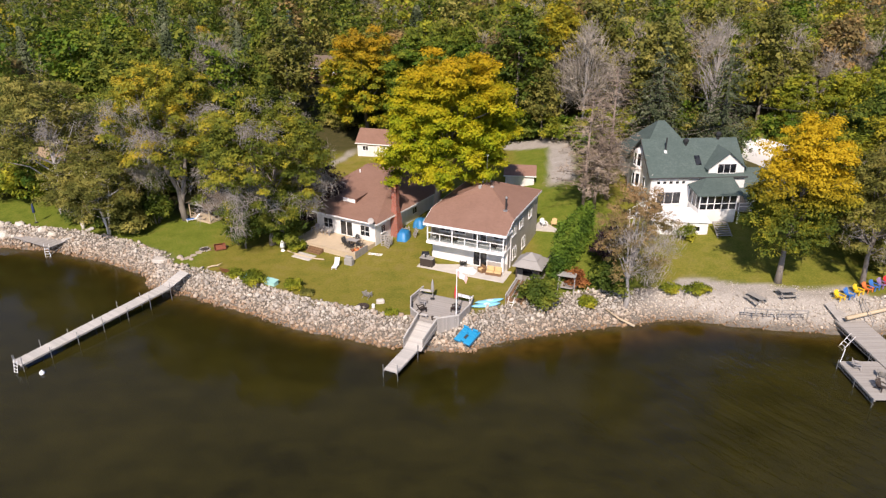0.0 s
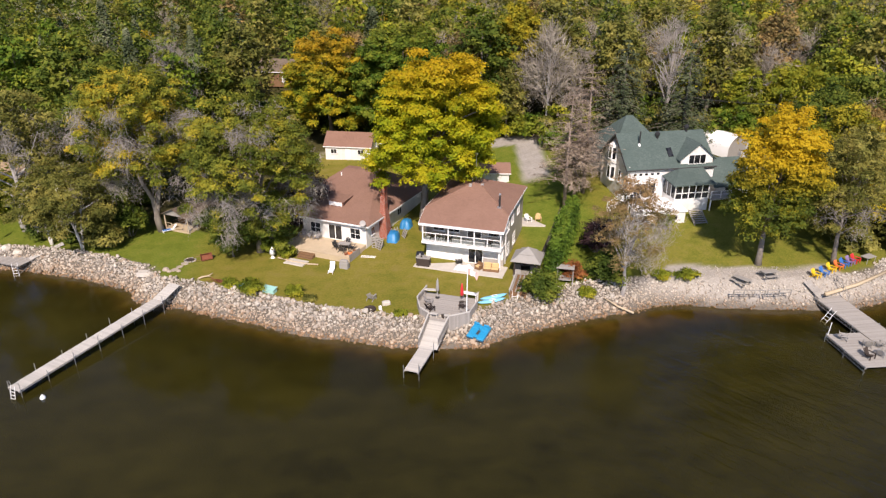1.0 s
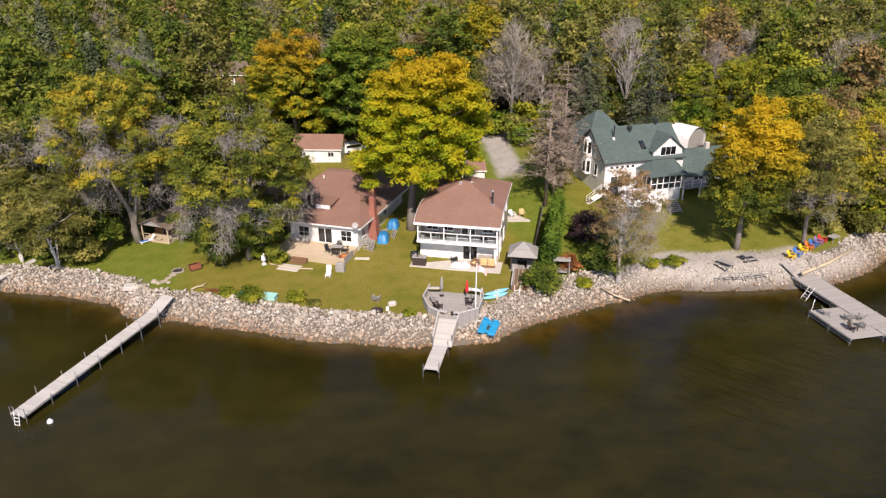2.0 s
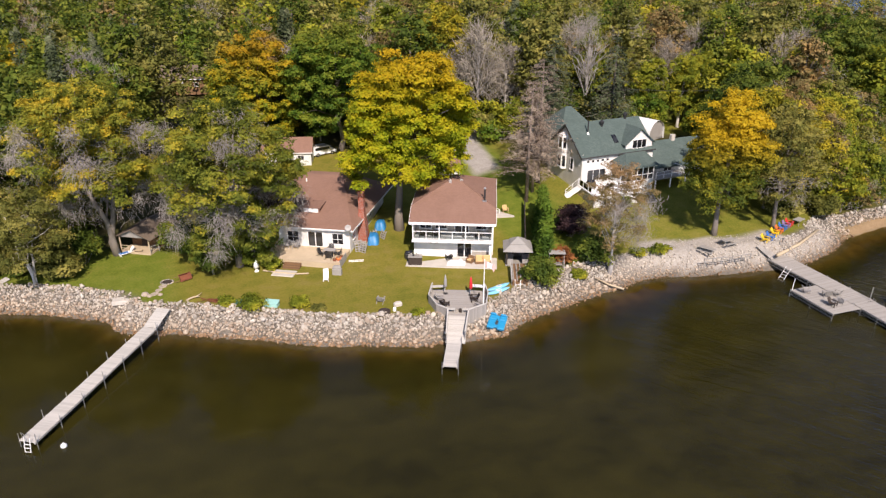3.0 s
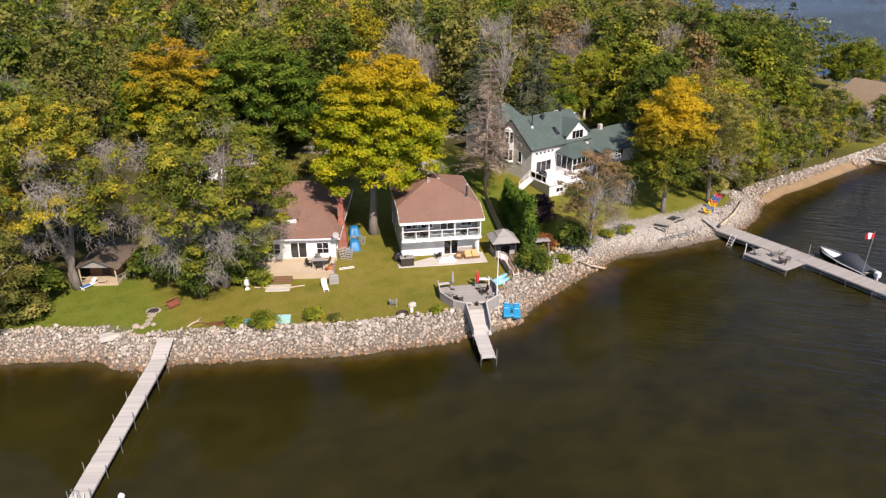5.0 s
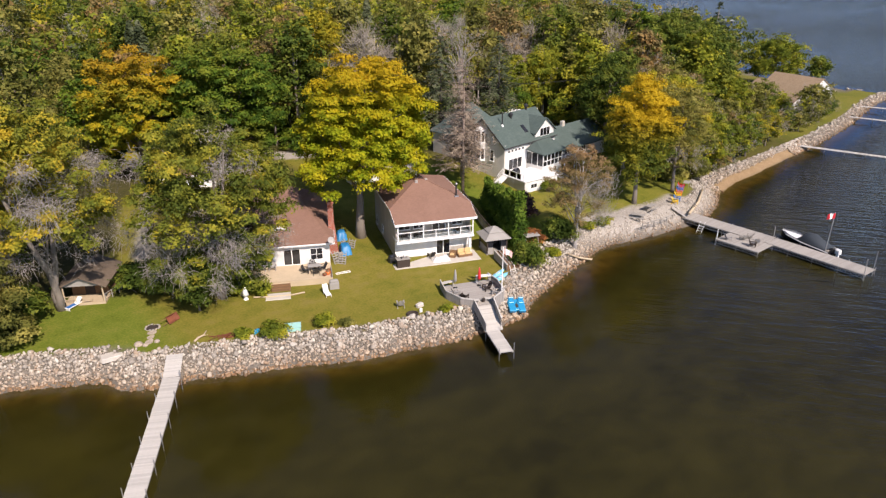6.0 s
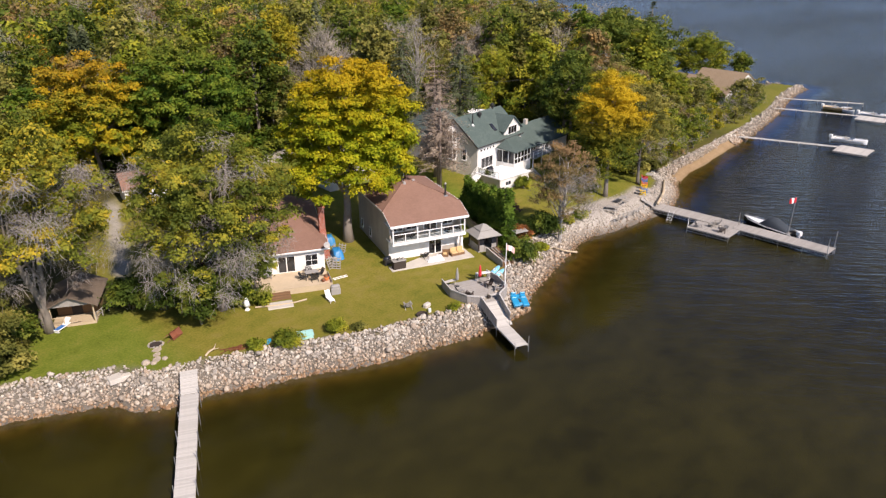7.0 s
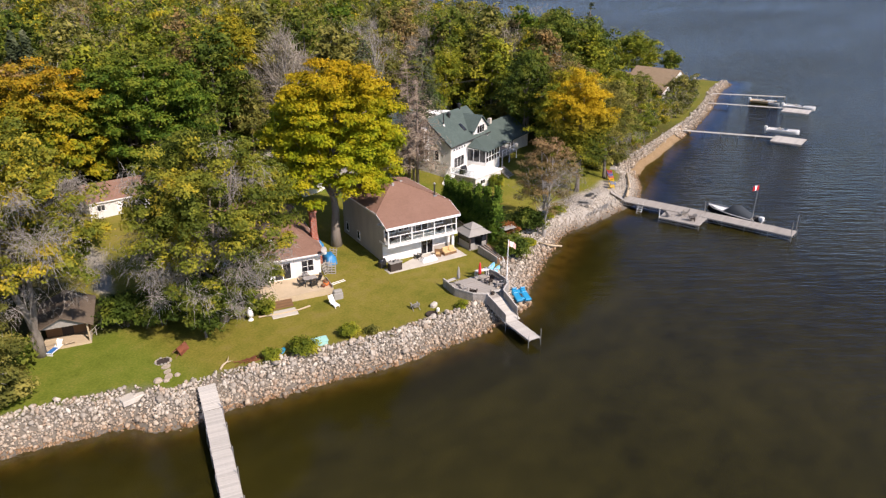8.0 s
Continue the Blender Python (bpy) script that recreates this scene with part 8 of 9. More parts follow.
broadleaf("birch_tree", "slender white-stemmed birch on the bank", -44.8, 82.0, 11.0, 4.8, "olive", 17, boughs=70, per=342, leaf=0.117, base=0.1, bark=M_BIRCHBARK, forks=3, tr=0.14, twigs=120)
broadleaf("birch_tree", "slender white-stemmed birch on the bank", -49.5, 84.5, 10.0, 4.4, "olive", 18, boughs=60, per=342, leaf=0.117, base=0.1, bark=M_BIRCHBARK, forks=2, tr=0.13, twigs=100)
broadleaf("yellow_ash", "tall ash, bright yellow above and green below", 37.4, 68.6, 19.0, 5.4, "yellow", 19, boughs=110, per=520, leaf=0.13, base=0.06, bough=1.35, tr=0.32, taper=0.0, lean=(1.4, 1.0))
broadleaf("birch_tree", "thin rust-leaved tree with bare pale limbs", 19.6, 65.0, 14.6, 4.6, "rust", 20, boughs=80, per=340, leaf=0.08, base=0.14, bough=1.0, tr=0.19, twigs=600, bark=M_PALEBARK, forks=2, limbs=44, hollow=0.3, taper=0.05, bare=0.2, fan=0.9, droop=-0.5)
broadleaf("poplar_tree", "thin olive-leaved tree beside the shore", 46.4, 67.9, 17.0, 5.4, "olive", 21, boughs=100, per=306, leaf=0.117, base=0.05, bough=1.2, twigs=260, limbs=26, tr=0.26, bare=0.2, fan=0.8, droop=-0.4)
broadleaf("poplar_tree", "golden tree overhanging the beach", 55.0, 74.5, 15.5, 5.4, "gold", 22, boughs=90, per=396, leaf=0.140, base=0.08, bough=1.3)
broadleaf("poplar_tree", "yellow-green tree overhanging the beach", 62.0, 77.0, 13.5, 5.2, "lime", 23, boughs=90, per=396, leaf=0.140, base=0.05, bough=1.3)
broadleaf("poplar_tree", "russet tree overhanging the beach", 60.0, 83.0, 17.0, 5.4, "russet", 24, boughs=80, per=324, leaf=0.140, base=0.1, bough=1.3, twigs=300)
broadleaf("oak_tree", "tall rounded dark green tree", 85.0, 99.0, 22.0, 9.0, "green", 25, boughs=110, per=396, leaf=0.211, base=0.1, bough=2.1)
broadleaf("oak_tree", "tall rounded dark green tree", 99.0, 104.0, 18.0, 8.0, "green", 26, boughs=90, per=342, leaf=0.211, base=0.1)
broadleaf("willow_tree", "spreading yellow-green willow by the far house", 156.0, 107.0, 14.0, 9.0, "lime", 27, boughs=90, per=324, leaf=0.211, base=0.08)
broadleaf("young_tree", "small round green tree on the point", 163.0, 97.0, 9.0, 3.2, "green", 28, boughs=30, per=144, leaf=0.265, base=0.3)
broadleaf("young_tree", "small thin tree with olive leaves on the shore", 121.0, 79.5, 8.0, 4.5, "olive", 29, boughs=40, per=144, leaf=0.218, base=0.1, twigs=150, bark=M_PALEBARK)
for x, y, h, cr, sd in ((18.2, 85.7, 17.2, 5.0, 30), (22.3, 90.6, 18.2, 5.2, 31), (20.2, 88.0, 14.5, 4.2, 301)):
    conifer("dead_pine", "dying pine with dry grey-brown needles", x, y, h, cr, "dead pine", sd, base=0.24, layers=30, per=40, open_=0.46, leaf=0.32, power=0.4, ratio=0.13, rise=0.02, bark=M_PINEBARK, group="dying pines")
conifer("pine_tree", "grey-green pine behind the house", 41.7, 102.8, 18.5, 5.6, "pine", 32, layers=28, leaf=0.32, per=44, power=0.6, ratio=0.3)
conifer("pine_tree", "grey-green pine behind the house", 34.0, 110.0, 18.0, 6.0, "pine", 33, layers=28, leaf=0.32, per=44, power=0.6, ratio=0.3)
for x, y, h, sd in ((64.0, 113.5, 14.5, 91), (68.5, 116.0, 15.5, 92), (58.5, 116.5, 13.0, 93)):
    broadleaf("birch_tree", "bright yellow-green tree behind the green-roofed house", x, y, h, h * 0.3, "lime", sd, boughs=60, per=260, leaf=0.17, base=0.06, bough=1.3, bark=M_BIRCHBARK, twigs=60, group="trees behind the house")
conifer("spruce_tree", "blue-green spruce in the woodland", -36.0, 158.0, 20.0, 4.6, "spruce", 34, leaf=0.36, per=26)

broadleaf("young_tree", "small olive-leaved tree on the back lawn", -2.4, 104.8, 5.6, 2.0, "olive", 44, boughs=30, per=200, leaf=0.12, base=0.2)
broadleaf("poplar_tree", "tall slender tree with a long bare trunk and golden top", 19.5, 128.1, 23.0, 4.6, "gold", 45, boughs=34, per=420, leaf=0.2, base=0.42, bough=1.5, tr=0.3)
conifer("pine_tree", "tall ragged dark pine towards the point", 122.0, 107.0, 25.0, 5.6, "pine", 46, layers=24, leaf=0.4, per=30, open_=0.3, base=0.25)
broadleaf("oak_tree", "rounded green tree towards the point", 115.5, 105.0, 16.0, 6.5, "green", 47, boughs=80, per=300, leaf=0.2, base=0.08)
broadleaf("oak_tree", "rounded olive tree towards the point", 127.0, 108.5, 15.0, 6.0, "olive", 48, boughs=80, per=300, leaf=0.2, base=0.08)
broadleaf("oak_tree", "tall rounded green tree behind the grove", 92.0, 101.5, 24.0, 8.5, "green", 49, boughs=100, per=340, leaf=0.2, base=0.08, bough=1.9)
broadleaf("bare_tree", "tall bare pale-limbed tree behind the green roof", 44.9, 117.5, 20.5, 5.4, "russet", 50, boughs=60, per=60, leaf=0.16, base=0.35, bare=0.8, twigs=500, fan=1.5, droop=-0.7, bark=M_PALEBARK, tr=0.26, limbs=40)
broadleaf("bare_tree", "bare grey tree at the woodland edge", -41.0, 118.0, 21.0, 5.0, "olive", 51, boughs=60, per=60, leaf=0.16, base=0.35, bare=0.85, twigs=1300, fan=1.5, droop=-0.7, bark=M_PALEBARK, tr=0.24, limbs=40)
broadleaf("oak_tree", "great rounded green tree behind the grove", 106.0, 101.0, 22.0, 8.5, "green", 53, boughs=110, per=340, leaf=0.2, base=0.06, bough=1.9)
broadleaf("oak_tree", "tall olive tree behind the grove", 112.0, 112.0, 23.0, 7.5, "olive", 54, boughs=90, per=300, leaf=0.22, base=0.1, bough=1.9)
broadleaf("oak_tree", "tall green tree behind the grove", 124.0, 118.0, 22.0, 8.0, "green", 55, boughs=90, per=300, leaf=0.22, base=0.1, bough=1.9)
broadleaf("shore_tree", "olive tree beside the far lawn", 104.0, 86.0, 9.5, 4.2, "olive", 56, boughs=50, per=240, leaf=0.16, base=0.06, bough=1.2, twigs=100)
broadleaf("shore_tree", "green tree beside the far lawn", 112.0, 88.5, 9.0, 4.4, "green", 57, boughs=50, per=240, leaf=0.16, base=0.05, bough=1.2)
broadleaf("shore_tree", "gold-tinged tree before the far house", 97.0, 88.0, 12.5, 4.8, "lime", 58, boughs=60, per=240, leaf=0.16, base=0.05, bough=1.3)
broadleaf("shore_tree", "green tree before the far house", 121.0, 87.5, 5.0, 2.4, "lime", 59, boughs=30, per=120, leaf=0.16, base=0.05, bough=1.1)
broadleaf("smoke_tree", "dark reddish tree beside the cottage roof", -17.6, 86.6, 8.6, 3.6, "shrub dark", 35, boughs=50, per=220, leaf=0.14, base=0.25, twigs=200)
broadleaf("poplar_tree", "olive-leaved tree of the shore grove", 50.5, 74.0, 16.0, 4.6, "olive", 36, boughs=80, per=260, leaf=0.14, base=0.06, bough=1.2, twigs=300)
broadleaf("poplar_tree", "golden tree of the shore grove", 52.5, 79.5, 17.5, 5.0, "gold", 37, boughs=80, per=280, leaf=0.15, base=0.06, bough=1.3)
broadleaf("poplar_tree", "russet-tinged tree of the shore grove", 59.0, 75.5, 14.5, 4.8, "russet", 38, boughs=80, per=260, leaf=0.15, base=0.05, bough=1.3, twigs=200)
broadleaf("poplar_tree", "golden tree of the shore grove", 65.5, 80.5, 15.0, 5.0, "gold", 39, boughs=80, per=260, leaf=0.15, base=0.05, bough=1.3)
broadleaf("poplar_tree", "yellow-green tree of the shore grove", 70.0, 86.0, 15.0, 5.4, "lime", 40, boughs=80, per=260, leaf=0.16, base=0.05, bough=1.4)
broadleaf("poplar_tree", "grey-limbed olive tree of the shore grove", 76.0, 90.0, 16.5, 5.4, "olive", 41, boughs=80, per=240, leaf=0.16, base=0.08, bough=1.4, twigs=300, bark=M_PALEBARK)
broadleaf("poplar_tree", "green tree of the shore grove", 56.0, 89.0, 17.0, 5.6, "green", 42, boughs=80, per=240, leaf=0.17, base=0.08, bough=1.5)
broadleaf("poplar_tree", "green tree of the shore grove", 64.5, 93.0, 18.0, 6.0, "green", 43, boughs=80, per=240, leaf=0.18, base=0.08, bough=1.6)

for i, (x, y, h, cr, m) in enumerate([(66.0, 74.5, 10.5, 3.8, "lime"), (70.5, 77.0, 11.0, 4.0, "olive"), (74.5, 79.0, 9.5, 3.6, "gold"), (61.0, 72.0, 9.5, 3.4, "lime"), (80.0, 82.5, 9.0, 3.4, "green"),
                                      (47.5, 78.0, 15.0, 4.4, "lime"), (90.0, 84.0, 8.0, 3.2, "olive"), (103.0, 88.5, 5.0, 2.0, "lime"), (68.0, 82.0, 14.0, 4.6, "gold"), (73.5, 84.0, 14.5, 4.8, "lime"), (79.5, 87.5, 14.0, 4.8, "russet"), (63.5, 84.0, 15.5, 4.6, "olive"), (85.0, 90.0, 13.5, 5.0, "green")]):
    broadleaf("shore_tree", "leafy autumn tree overhanging the beach", x, y, h, cr, m, 200 + i, boughs=50, per=200, leaf=0.16, base=0.03, bough=1.1, twigs=80, group="shore grove")

# thicket above the beach and the far stones
r0 = np.random.default_rng(9)
for i in range(44):
    x = 62.5 + 1.7 * i + r0.uniform(-0.7, 0.7)
    inland = 4.0 + r0.uniform(0, 3.0 if x < 92 else 6.0)
    open_plot = 98 < x < 126
    y = float(np.interp(x, SH[:, 0][14:48], SH[:, 1][14:48])) + inland
    h = r0.uniform(5.0, 9.5) if x < 92 else r0.uniform(3.4, 6.4) if x < 122 else r0.uniform(2.0, 3.6)
    wide, kd = h * r0.uniform(0.32, 0.42), r0.choice(["lime", "olive", "gold", "green", "russet"], p=[0.3, 0.3, 0.14, 0.16, 0.1])
    if open_plot and i % 2:
        continue
    broadleaf("thicket_tree", "thin young tree before the far house" if open_plot else "young autumn tree of the shore thicket", x, y, h, wide, kd, 400 + i,
              boughs=24, per=80 if open_plot else 200, leaf=0.15, base=0.03, bough=0.8, twigs=40, group="shore thicket")

# cedar hedge along the lot line
hedge = [(12.4, 68.2, 7.4, 1.25), (13.3, 70.3, 6.6, 1.2), (14.2, 72.3, 6.4, 1.2), (15.0, 74.2, 5.9, 1.1), (15.8, 76.1, 5.6, 1.1), (16.8, 78.0, 5.0, 1.1), (17.8, 79.9, 4.6, 1.0)]
for i, (x, y, h, cr) in enumerate(hedge):
    r = np.random.default_rng(60 + i)
    t = thing("cedar", "narrow dark green cedar in the hedge", "tree", pose(x, y, ground_z(x, y)), "cedar hedge")
    part("trunk", MB().tube([(0, 0, -0.3), (0, 0, h * 0.9)], [0.12, 0.03], 6), M_BARK, t)
    zz = np.linspace(0.35, h - 0.25, 16)
    wide = cr * 0.86 * np.clip(1.1 * (1 - (zz / h) ** 1.5), 0.12, 1)
    c = np.stack([r.normal(0, 0.12, 16), r.normal(0, 0.12, 16), zz], 1)
    v, f = leaf_cloud(c, np.stack([wide, wide, np.full(16, 0.55)], 1), 260, 0.13, r, 0.2, 0.6)
    cro = new("crown", numpy_mesh("crown", v, f, G["cedar"]))
    cro.parent = t

# shrubs
shrub("shrub", "round dark green shrub on the shore bank", 18.3, 66.7, 3.4, 2.3, "green", 70, 22, 234, 0.156)
shrub("shrub", "grey-green spreading shrub above the stones", 10.2, 64.2, 2.9, 2.4, "green", 71, 24, 216, 0.140)
shrub("shrub", "rust-red shrub beside the cedars", 14.6, 67.4, 2.4, 1.4, "shrub red", 72, 16, 162, 0.117)
shrub("shrub", "dark purple-leaved shrub on the lawn", 20.6, 76.5, 3.2, 2.1, "shrub dark", 73, 24, 234, 0.140)
shrub("shrub", "dark purple-leaved shrub on the lawn", 19.2, 74.0, 2.8, 1.8, "shrub dark", 74, 20, 234, 0.140)
shrub("shrub", "yellow-green shrub against the white annex", 30.2, 79.3, 1.8, 1.3, "lime", 75, 14, 198, 0.125)
shrub("shrub", "low green shrub at the edge of the stones", -21.9, 68.3, 1.5, 1.5, "lime", 76, 18, 198, 0.101)
shrub("shrub", "low green shrub at the edge of the stones", -24.2, 69.9, 0.95, 1.1, "lime", 77, 12, 162, 0.101)
shrub("shrub", "low green shrub at the edge of the stones", -17.0, 66.9, 1.2, 1.1, "lime", 78, 12, 162, 0.101)
shrub("shrub", "low green shrub at the edge of the stones", -15.1, 65.6, 0.6, 0.9, "olive", 79, 10, 126, 0.094)
shrub("shrub", "small green shrub beside the stone steps", -5.6, 61.2, 0.7, 0.7, "lime", 80, 8, 126, 0.094)
shrub("shrub", "green shrub below the terrace", -18.8, 77.3, 1.4, 1.3, "lime", 81, 14, 180, 0.109)
shrub("shrub", "yellow-green shrub among the stones", 15.4, 64.8, 1.0, 1.4, "lime", 82, 12, 144, 0.109)
shrub("shrub", "yellow-green low growth along the bank", 25.0, 67.2, 0.8, 1.6, "lime", 83, 14, 144, 0.109)
shrub("shrub", "yellow-green low growth along the bank", 28.0, 67.0, 0.9, 1.6, "lime", 84, 14, 144, 0.109)
for i, (x, y, h, cr, m) in enumerate([(-40.2, 86.5, 4.2, 2.6, "green"), (-42.0, 83.2, 3.6, 2.6, "olive"), (-46.5, 86, 3.0, 2.6, "green"), (-51, 86.5, 3.2, 2.4, "green"), (-29.0, 86.5, 3.8, 2.6, "green"),
                                      (-26.5, 83.8, 3.4, 2.4, "green"), (-22.0, 82.0, 4.2, 2.6, "green"), (-19.5, 84.5, 4.6, 2.4, "shrub dark"), (-20.5, 79.4, 2.6, 1.6, "lime"), (65, 73.5, 2.6, 2.4, "green"),
                                      (71, 75, 3.6, 3.0, "lime"), (78, 76, 2.4, 2.6, "olive"), (88, 77.5, 2.0, 2.2, "lime"), (51, 71.5, 3.2, 2.6, "olive"), (57.5, 70.5, 3.4, 2.4, "olive"),
                                      (100, 79.5, 1.8, 2.2, "olive"), (109, 84, 3.0, 3.0, "green"), (137, 86, 3.0, 2.5, "green")]):
    shrub("bush", "leafy wild bush of the woodland edge", x, y, h, cr, m, 100 + i, 20, 200, 0.18, group="wild bushes")


# ---- the woods ----


def wood_form(r, kind, h, cr, n_boughs, per, leaf):
    """Leaves and a trunk of one woodland tree: verts and faces of each."""
    tr = h * 0.012
    limbs = []
    if kind == "conifer":
        n = n_boughs * per
        u = r.uniform(0, 1, n) ** 1.25
        a = r.uniform(0, 6.28, n)
        q = np.sqrt(r.uniform(0.05, 1, n)) * cr * (1 - u) ** 0.75 * (0.8 + 0.3 * np.sin(u * 40 + 3 * a)) + 0.15
        c = np.stack([q * np.cos(a), q * np.sin(a), h * (0.12 + 0.88 * u) - 0.22 * q], 1)
        nn = np.stack([0.6 * np.cos(a), 0.6 * np.sin(a), np.ones(n)], 1) + r.normal(0, 0.35, (n, 3))
        v, f = rhombs(c, nn / np.linalg.norm(nn, axis=1, keepdims=True), np.full(n, leaf), r, 0.4)
    elif kind == "bare":
        rz = h * 0.42
        c, rad = crown_boughs(r, n_boughs, cr * 0.8, rz * 0.95, h - rz, cr * 0.3, taper=0.15)
        idx = np.repeat(np.arange(len(c)), per)
        p = c[idx] + r.normal(0, 0.35 * cr * 0.3, (len(idx), 3))
        d = c[idx] * np.array([0.25, 0.25, 0]) / cr * 4 + np.array([0, 0, 0.9]) + r.normal(0, 0.75, (len(idx), 3))
        v, f = strands(p, p + d * leaf * 1.4, leaf * 0.045, r)
        limbs = c[r.permutation(len(c))[:16]]
    else:
        rz = h * 0.46
        c, rad = crown_boughs(r, n_boughs, cr * 0.85, rz * 0.9, h - rz * 0.97, cr * 0.27, taper=r.uniform(0.1, 0.45))
        c[:, :2] += r.normal(0, cr * 0.12, 2) * ((c[:, 2:3] - h * 0.5) / h)
        v, f = leaf_cloud(c, rad, per, leaf, r, hollow=0.35)
        limbs = c[r.permutation(len(c))[:6]]
    k = 5
    ring = np.array([(math.cos(2 * math.pi * j / k), math.sin(2 * math.pi * j / k)) for j in range(k)])
    tv = [np.vstack([np.column_stack([ring * s, np.full(k, z)]) for s, z in ((tr * 1.3, -0.6), (tr * 0.4, h * 0.85))])]
    side = np.array([[j, (j + 1) % k, k + (j + 1) % k, k + j] for j in range(k)])
    tf = [side]
    for e in limbs:
        s = np.array([0, 0, max(h * 0.3, e[2] * 0.68)])
        tv.append(np.vstack([np.column_stack([ring * tr * 0.45, np.zeros(k)]) + s, np.column_stack([ring * tr * 0.12, np.zeros(k)]) + e]))
        tf.append(side + 2 * k * len(tf))
    return v, f, np.vstack(tv), np.vstack(tf)


KINDS = ["green", "dark maple", "olive", "lime", "gold", "russet", "greytwig", "pine", "ash", "orange maple"]
SHARE_WEST = np.array([0.40, 0.17, 0.16, 0.05, 0.015, 0.03, 0.10, 0.15, 0.01, 0.006])
SHARE_EAST = np.array([0.13, 0.04, 0.34, 0.21, 0.05, 0.09, 0.24, 0.05, 0.05, 0.008])


def wood_kind(r, x):
    """Darker green woods to the west, paler and barer ones to the east."""
    w = float(step(-40, 45, x))
    p = SHARE_WEST / SHARE_WEST.sum() * (1 - w) + SHARE_EAST / SHARE_EAST.sum() * w
    return r.choice(KINDS, p=p / p.sum())



EDGE_X = [-330, -70, -60, -40, -33, -24, 5, 24, 36, 60, 70, 95, 110, 160, 420]
EDGE_Y = [108, 96, 96, 96, 128, 136, 131, 114, 116, 108, 92, 90, 112, 114, 90]


def wood_spots(r, y_far, gap):
    """Places for woodland trees: none on lots, lawns, roads and roofs."""
    xs, ys = np.arange(-330, 420, gap), np.arange(86, y_far, gap)
    X, Y = np.meshgrid(xs, ys)
    x = (X + r.uniform(-0.42, 0.42, X.shape) * gap).ravel()
    y = (Y + r.uniform(-0.42, 0.42, Y.shape) * gap).ravel()
    d = shore_distance(x, y)
    edge = np.interp(x, EDGE_X, EDGE_Y)
    ok = (d > 9) & (y > edge)
    az = np.degrees(np.arctan2(y - 12, x + 30))
    ok &= (az > 4) & (az < 134)
    ok &= ~((np.abs(x + 28.5) < 10) & (np.abs(y - 176) < 8))
    ok &= ~((np.abs(x + 29.5) < 6) & (y > 132) & (y < 170))
    ok &= ~((np.abs(x + 62) < 8) & (np.abs(y - 104) < 7))
    ok &= ~((np.abs(x - 139) < 20) & (np.abs(y - 93) < 15))
    ok &= ~(np.hypot((x - 60) / 1.6, y - 118) < 9)
    ok &= ~((np.abs(x + 28) < 6) & (y > 140) & (y < 160))
    return x[ok], y[ok]


def plant_near_woods():
    r = np.random.default_rng(41)
    forms = []
    for kd, w in zip(KINDS, SHARE_EAST):
        for j in range(3 if w > 0.1 else 2):
            con = kd == "pine"
            h = r.uniform(15, 20) if not con else r.uniform(16, 21)
            cr = h * (r.uniform(0.20, 0.28) if not con else 0.19)
            n = (64, 66) if not con else (28, 130)
            v, f, tv, tf = wood_form(r, "conifer" if con else "bare" if kd == "greytwig" else "broad", h, cr, n[0], n[1] if kd != "greytwig" else 26, 0.29 if kd != "greytwig" else 0.9)
            t = thing("woodland_tree", {"pine": "dark green conifer of the woodland", "greytwig": "bare grey tree of the woodland"}.get(kd, "autumn broadleaf tree of the woodland"), "tree", pose(0, 0, -200), "woodland")
            a = new("trunk", numpy_mesh("trunk", tv, tf, M_BARK if kd != "greytwig" else M_PALEBARK))
            b = new("crown" if kd != "greytwig" else "bare_crown", numpy_mesh("crown", v, f, G[kd]))
            a.parent = b.parent = t
            forms.append((kd, t))
    x, y = wood_spots(r, 160, 6.5)
    z = height(x, y)
    used = set()
    by = {k: [t for kk, t in forms if kk == k] for k in KINDS}
    n = 0
    for px, py, pz in zip(x, y, z):
        if py > 158 or px < -80 or px > 125 or n >= 300:
            continue
        kd = wood_kind(r, px)
        t = by[kd][r.integers(len(by[kd]))]
        s = r.uniform(0.72, 1.25)
        m = Matrix.LocRotScale((px, py, pz - 0.1), Euler((0, 0, r.uniform(0, 6.28))), (s * r.uniform(0.9, 1.15), s * r.uniform(0.9, 1.15), s))
        if t not in used:
            used.add(t)
            t.matrix_world = m
        else:
            copy_thing(t, Matrix.LocRotScale(m.to_translation(), m.to_quaternion(), Vector([v / q for v, q in zip(m.to_scale(), t.scale)])))
        n += 1
    for kd, t in forms:
        if t not in used:
            for o in (*t.children_recursive, t):
                bpy.data.objects.remove(o)
    return n


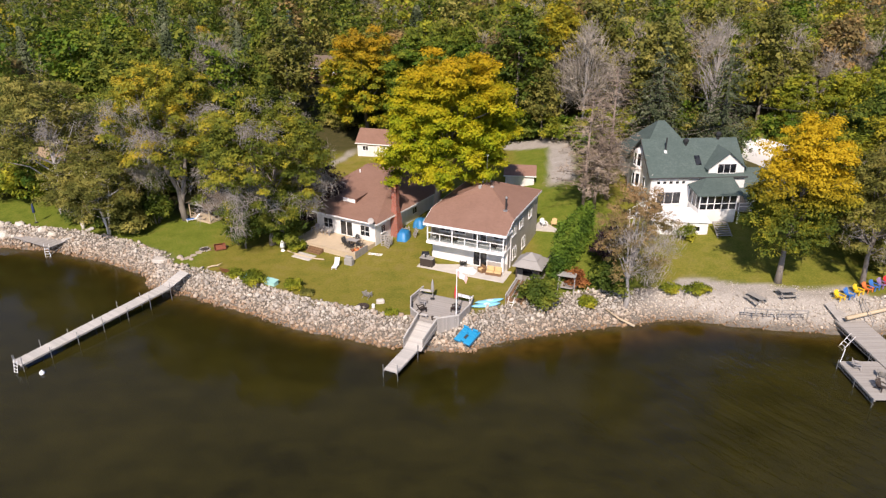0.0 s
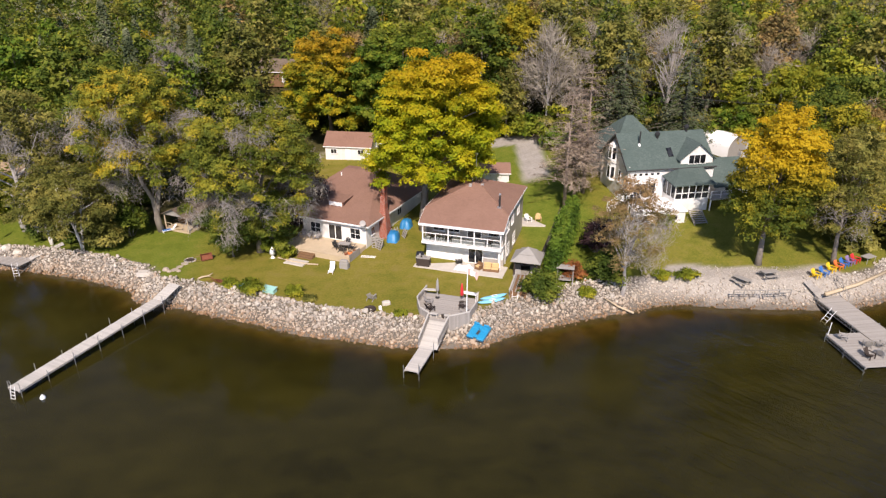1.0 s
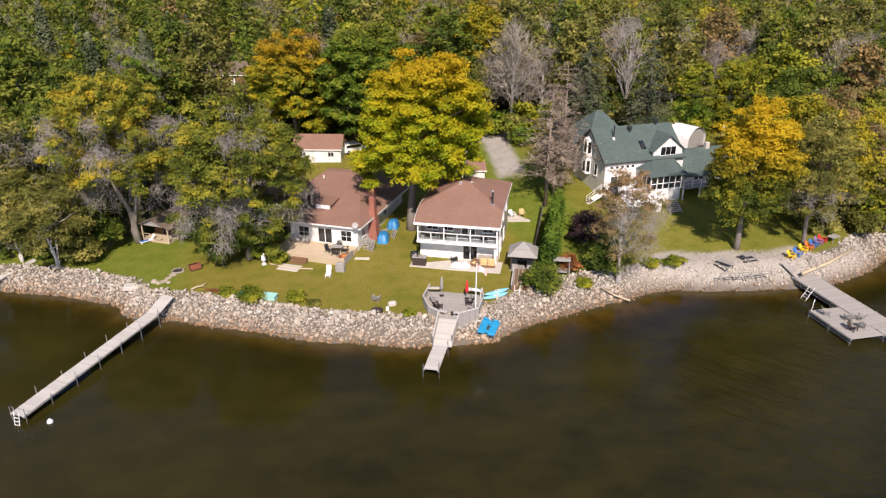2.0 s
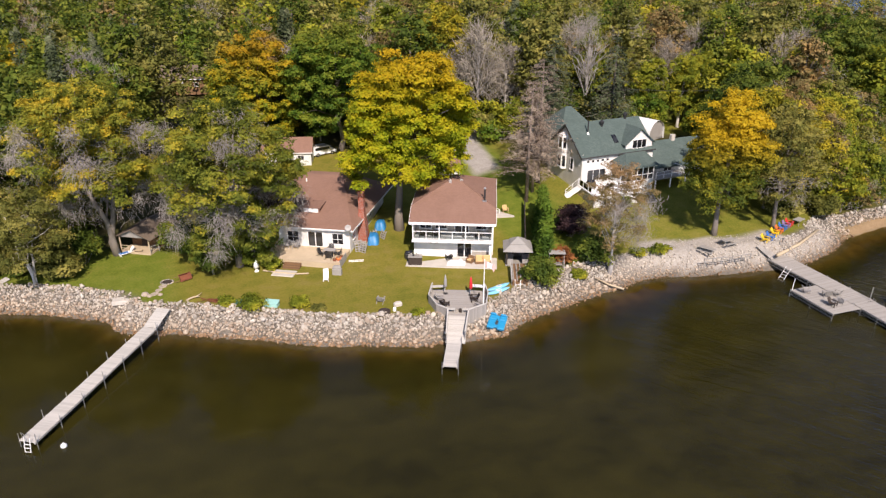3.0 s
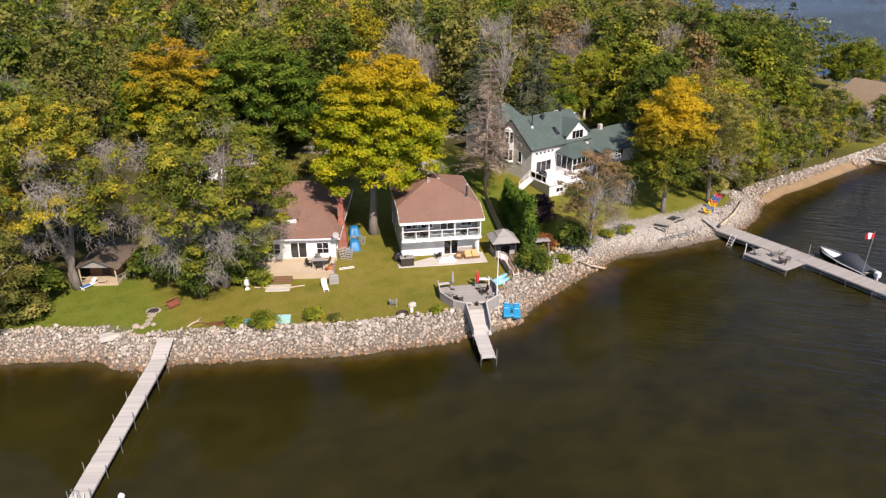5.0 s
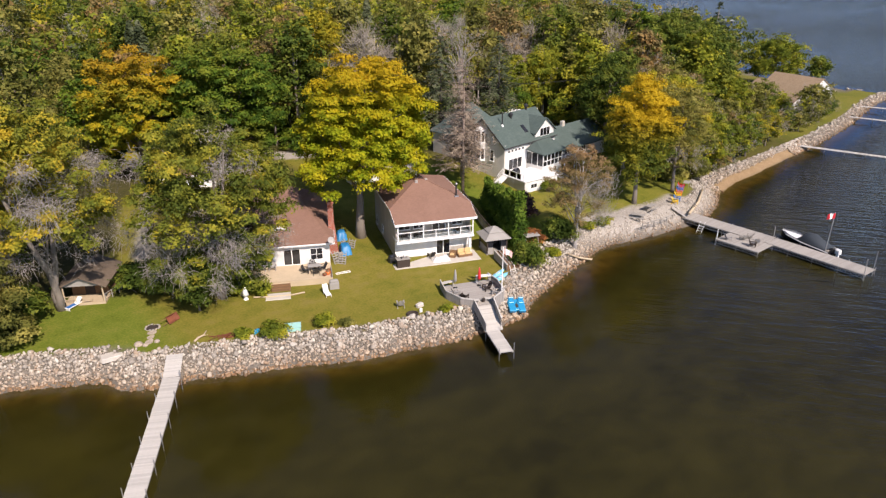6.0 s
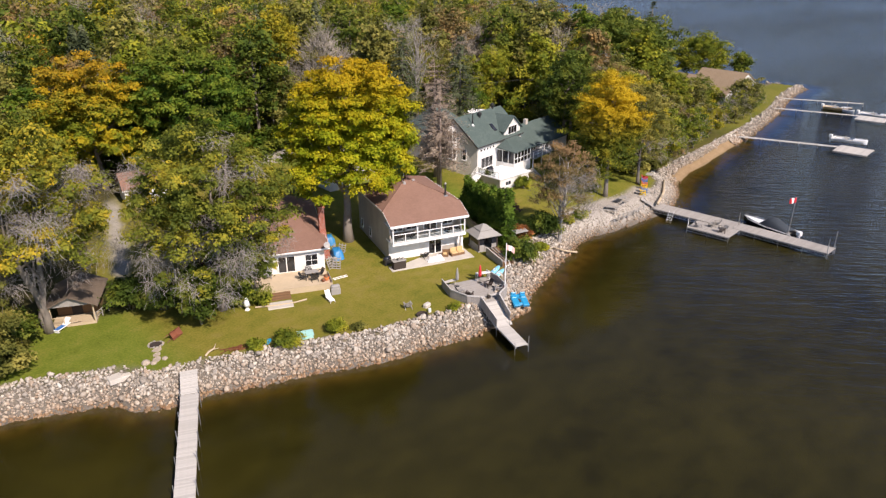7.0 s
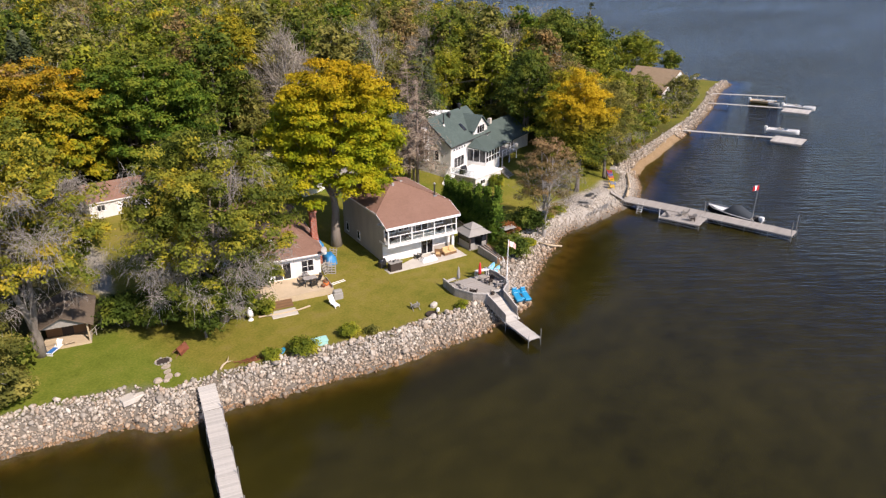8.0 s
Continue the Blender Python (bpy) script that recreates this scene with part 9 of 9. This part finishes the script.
def plant_far_woods():
    """Joined woodland behind: a nearer ring and a far, coarser one."""
    r = np.random.default_rng(43)
    vs, fs, mi, n = [], [], [], 0
    for y0, y1, gap, boughs_, per_, leaf_, big in ((86, 255, 7.2, 26, 24, 0.43, 1.0), (255, 450, 10.5, 18, 14, 0.85, 1.35)):
        forms = {}
        for kd in KINDS:
            forms[kd] = []
            for j in range(3):
                con = kd == "pine"
                h = r.uniform(14, 20) * big
                forms[kd].append(wood_form(r, "conifer" if con else "bare" if kd == "greytwig" else "broad", h, h * (0.27 if not con else 0.2), boughs_, per_, leaf_ if kd != "greytwig" else leaf_ * 1.2))
        x, y = wood_spots(r, y1, gap)
        keep = (y > y0) & ~((y <= 158) & (x >= -80) & (x <= 125)) & (x > -0.72 * y - 20) & (x < 290)
        x, y = x[keep], y[keep]
        for px, py, pz in zip(x, y, height(x, y)):
            kd = wood_kind(r, px)
            v, f, tv, tf = forms[kd][r.integers(3)]
            a, s = r.uniform(0, 6.28), r.uniform(0.75, 1.2)
            rot = np.array([[math.cos(a), -math.sin(a), 0], [math.sin(a), math.cos(a), 0], [0, 0, 1]]) * s
            vs.append(v @ rot.T + (px, py, pz))
            fs.append(f + n)
            n += len(v)
            mi.append(np.full(len(f), KINDS.index(kd), np.int32))
    me = numpy_mesh("far_woods", np.vstack(vs), np.vstack(fs), [G[k] for k in KINDS])
    me.polygons.foreach_set("material_index", np.concatenate(mi))
    tagged(new("far_woods", me), "autumn woodland of green, gold and grey trees", "woods", kind="stuff")
    return len(mi)


def undergrowth():
    """Low leafy growth along the edge of the woods."""
    r = np.random.default_rng(47)
    vs, fs, mi, n = [], [], [], 0
    kinds = ["green", "olive", "lime", "dark maple"]
    for x in np.repeat(np.arange(-78, 118, 2.4), 2):
        y = float(np.interp(x, EDGE_X, EDGE_Y)) + r.uniform(-3.5, 6.0)
        if shore_distance(np.array([x]), np.array([y]))[0] < 8 or abs(x + 30.5) < 5 or abs(x - 139) < 20:
            continue
        h, cr = r.uniform(2.5, 8.5), r.uniform(1.7, 3.2)
        c, rad = crown_boughs(r, 12, cr * 0.8, h * 0.42, h * 0.46, cr * 0.42)
        v, f = leaf_cloud(c, rad, 72, 0.24, r, hollow=0.35)
        vs.append(v + (x, y, float(height(np.array([x]), np.array([y]))[0])))
        fs.append(f + n)
        n += len(v)
        mi.append(np.full(len(f), r.integers(len(kinds)), np.int32))
    me = numpy_mesh("undergrowth", np.vstack(vs), np.vstack(fs), [G[k] for k in kinds])
    me.polygons.foreach_set("material_index", np.concatenate(mi))
    tagged(new("undergrowth", me), "low leafy undergrowth along the edge of the woods", "undergrowth", kind="stuff")


undergrowth()
print("near woods", plant_near_woods())
print("far woods", plant_far_woods())
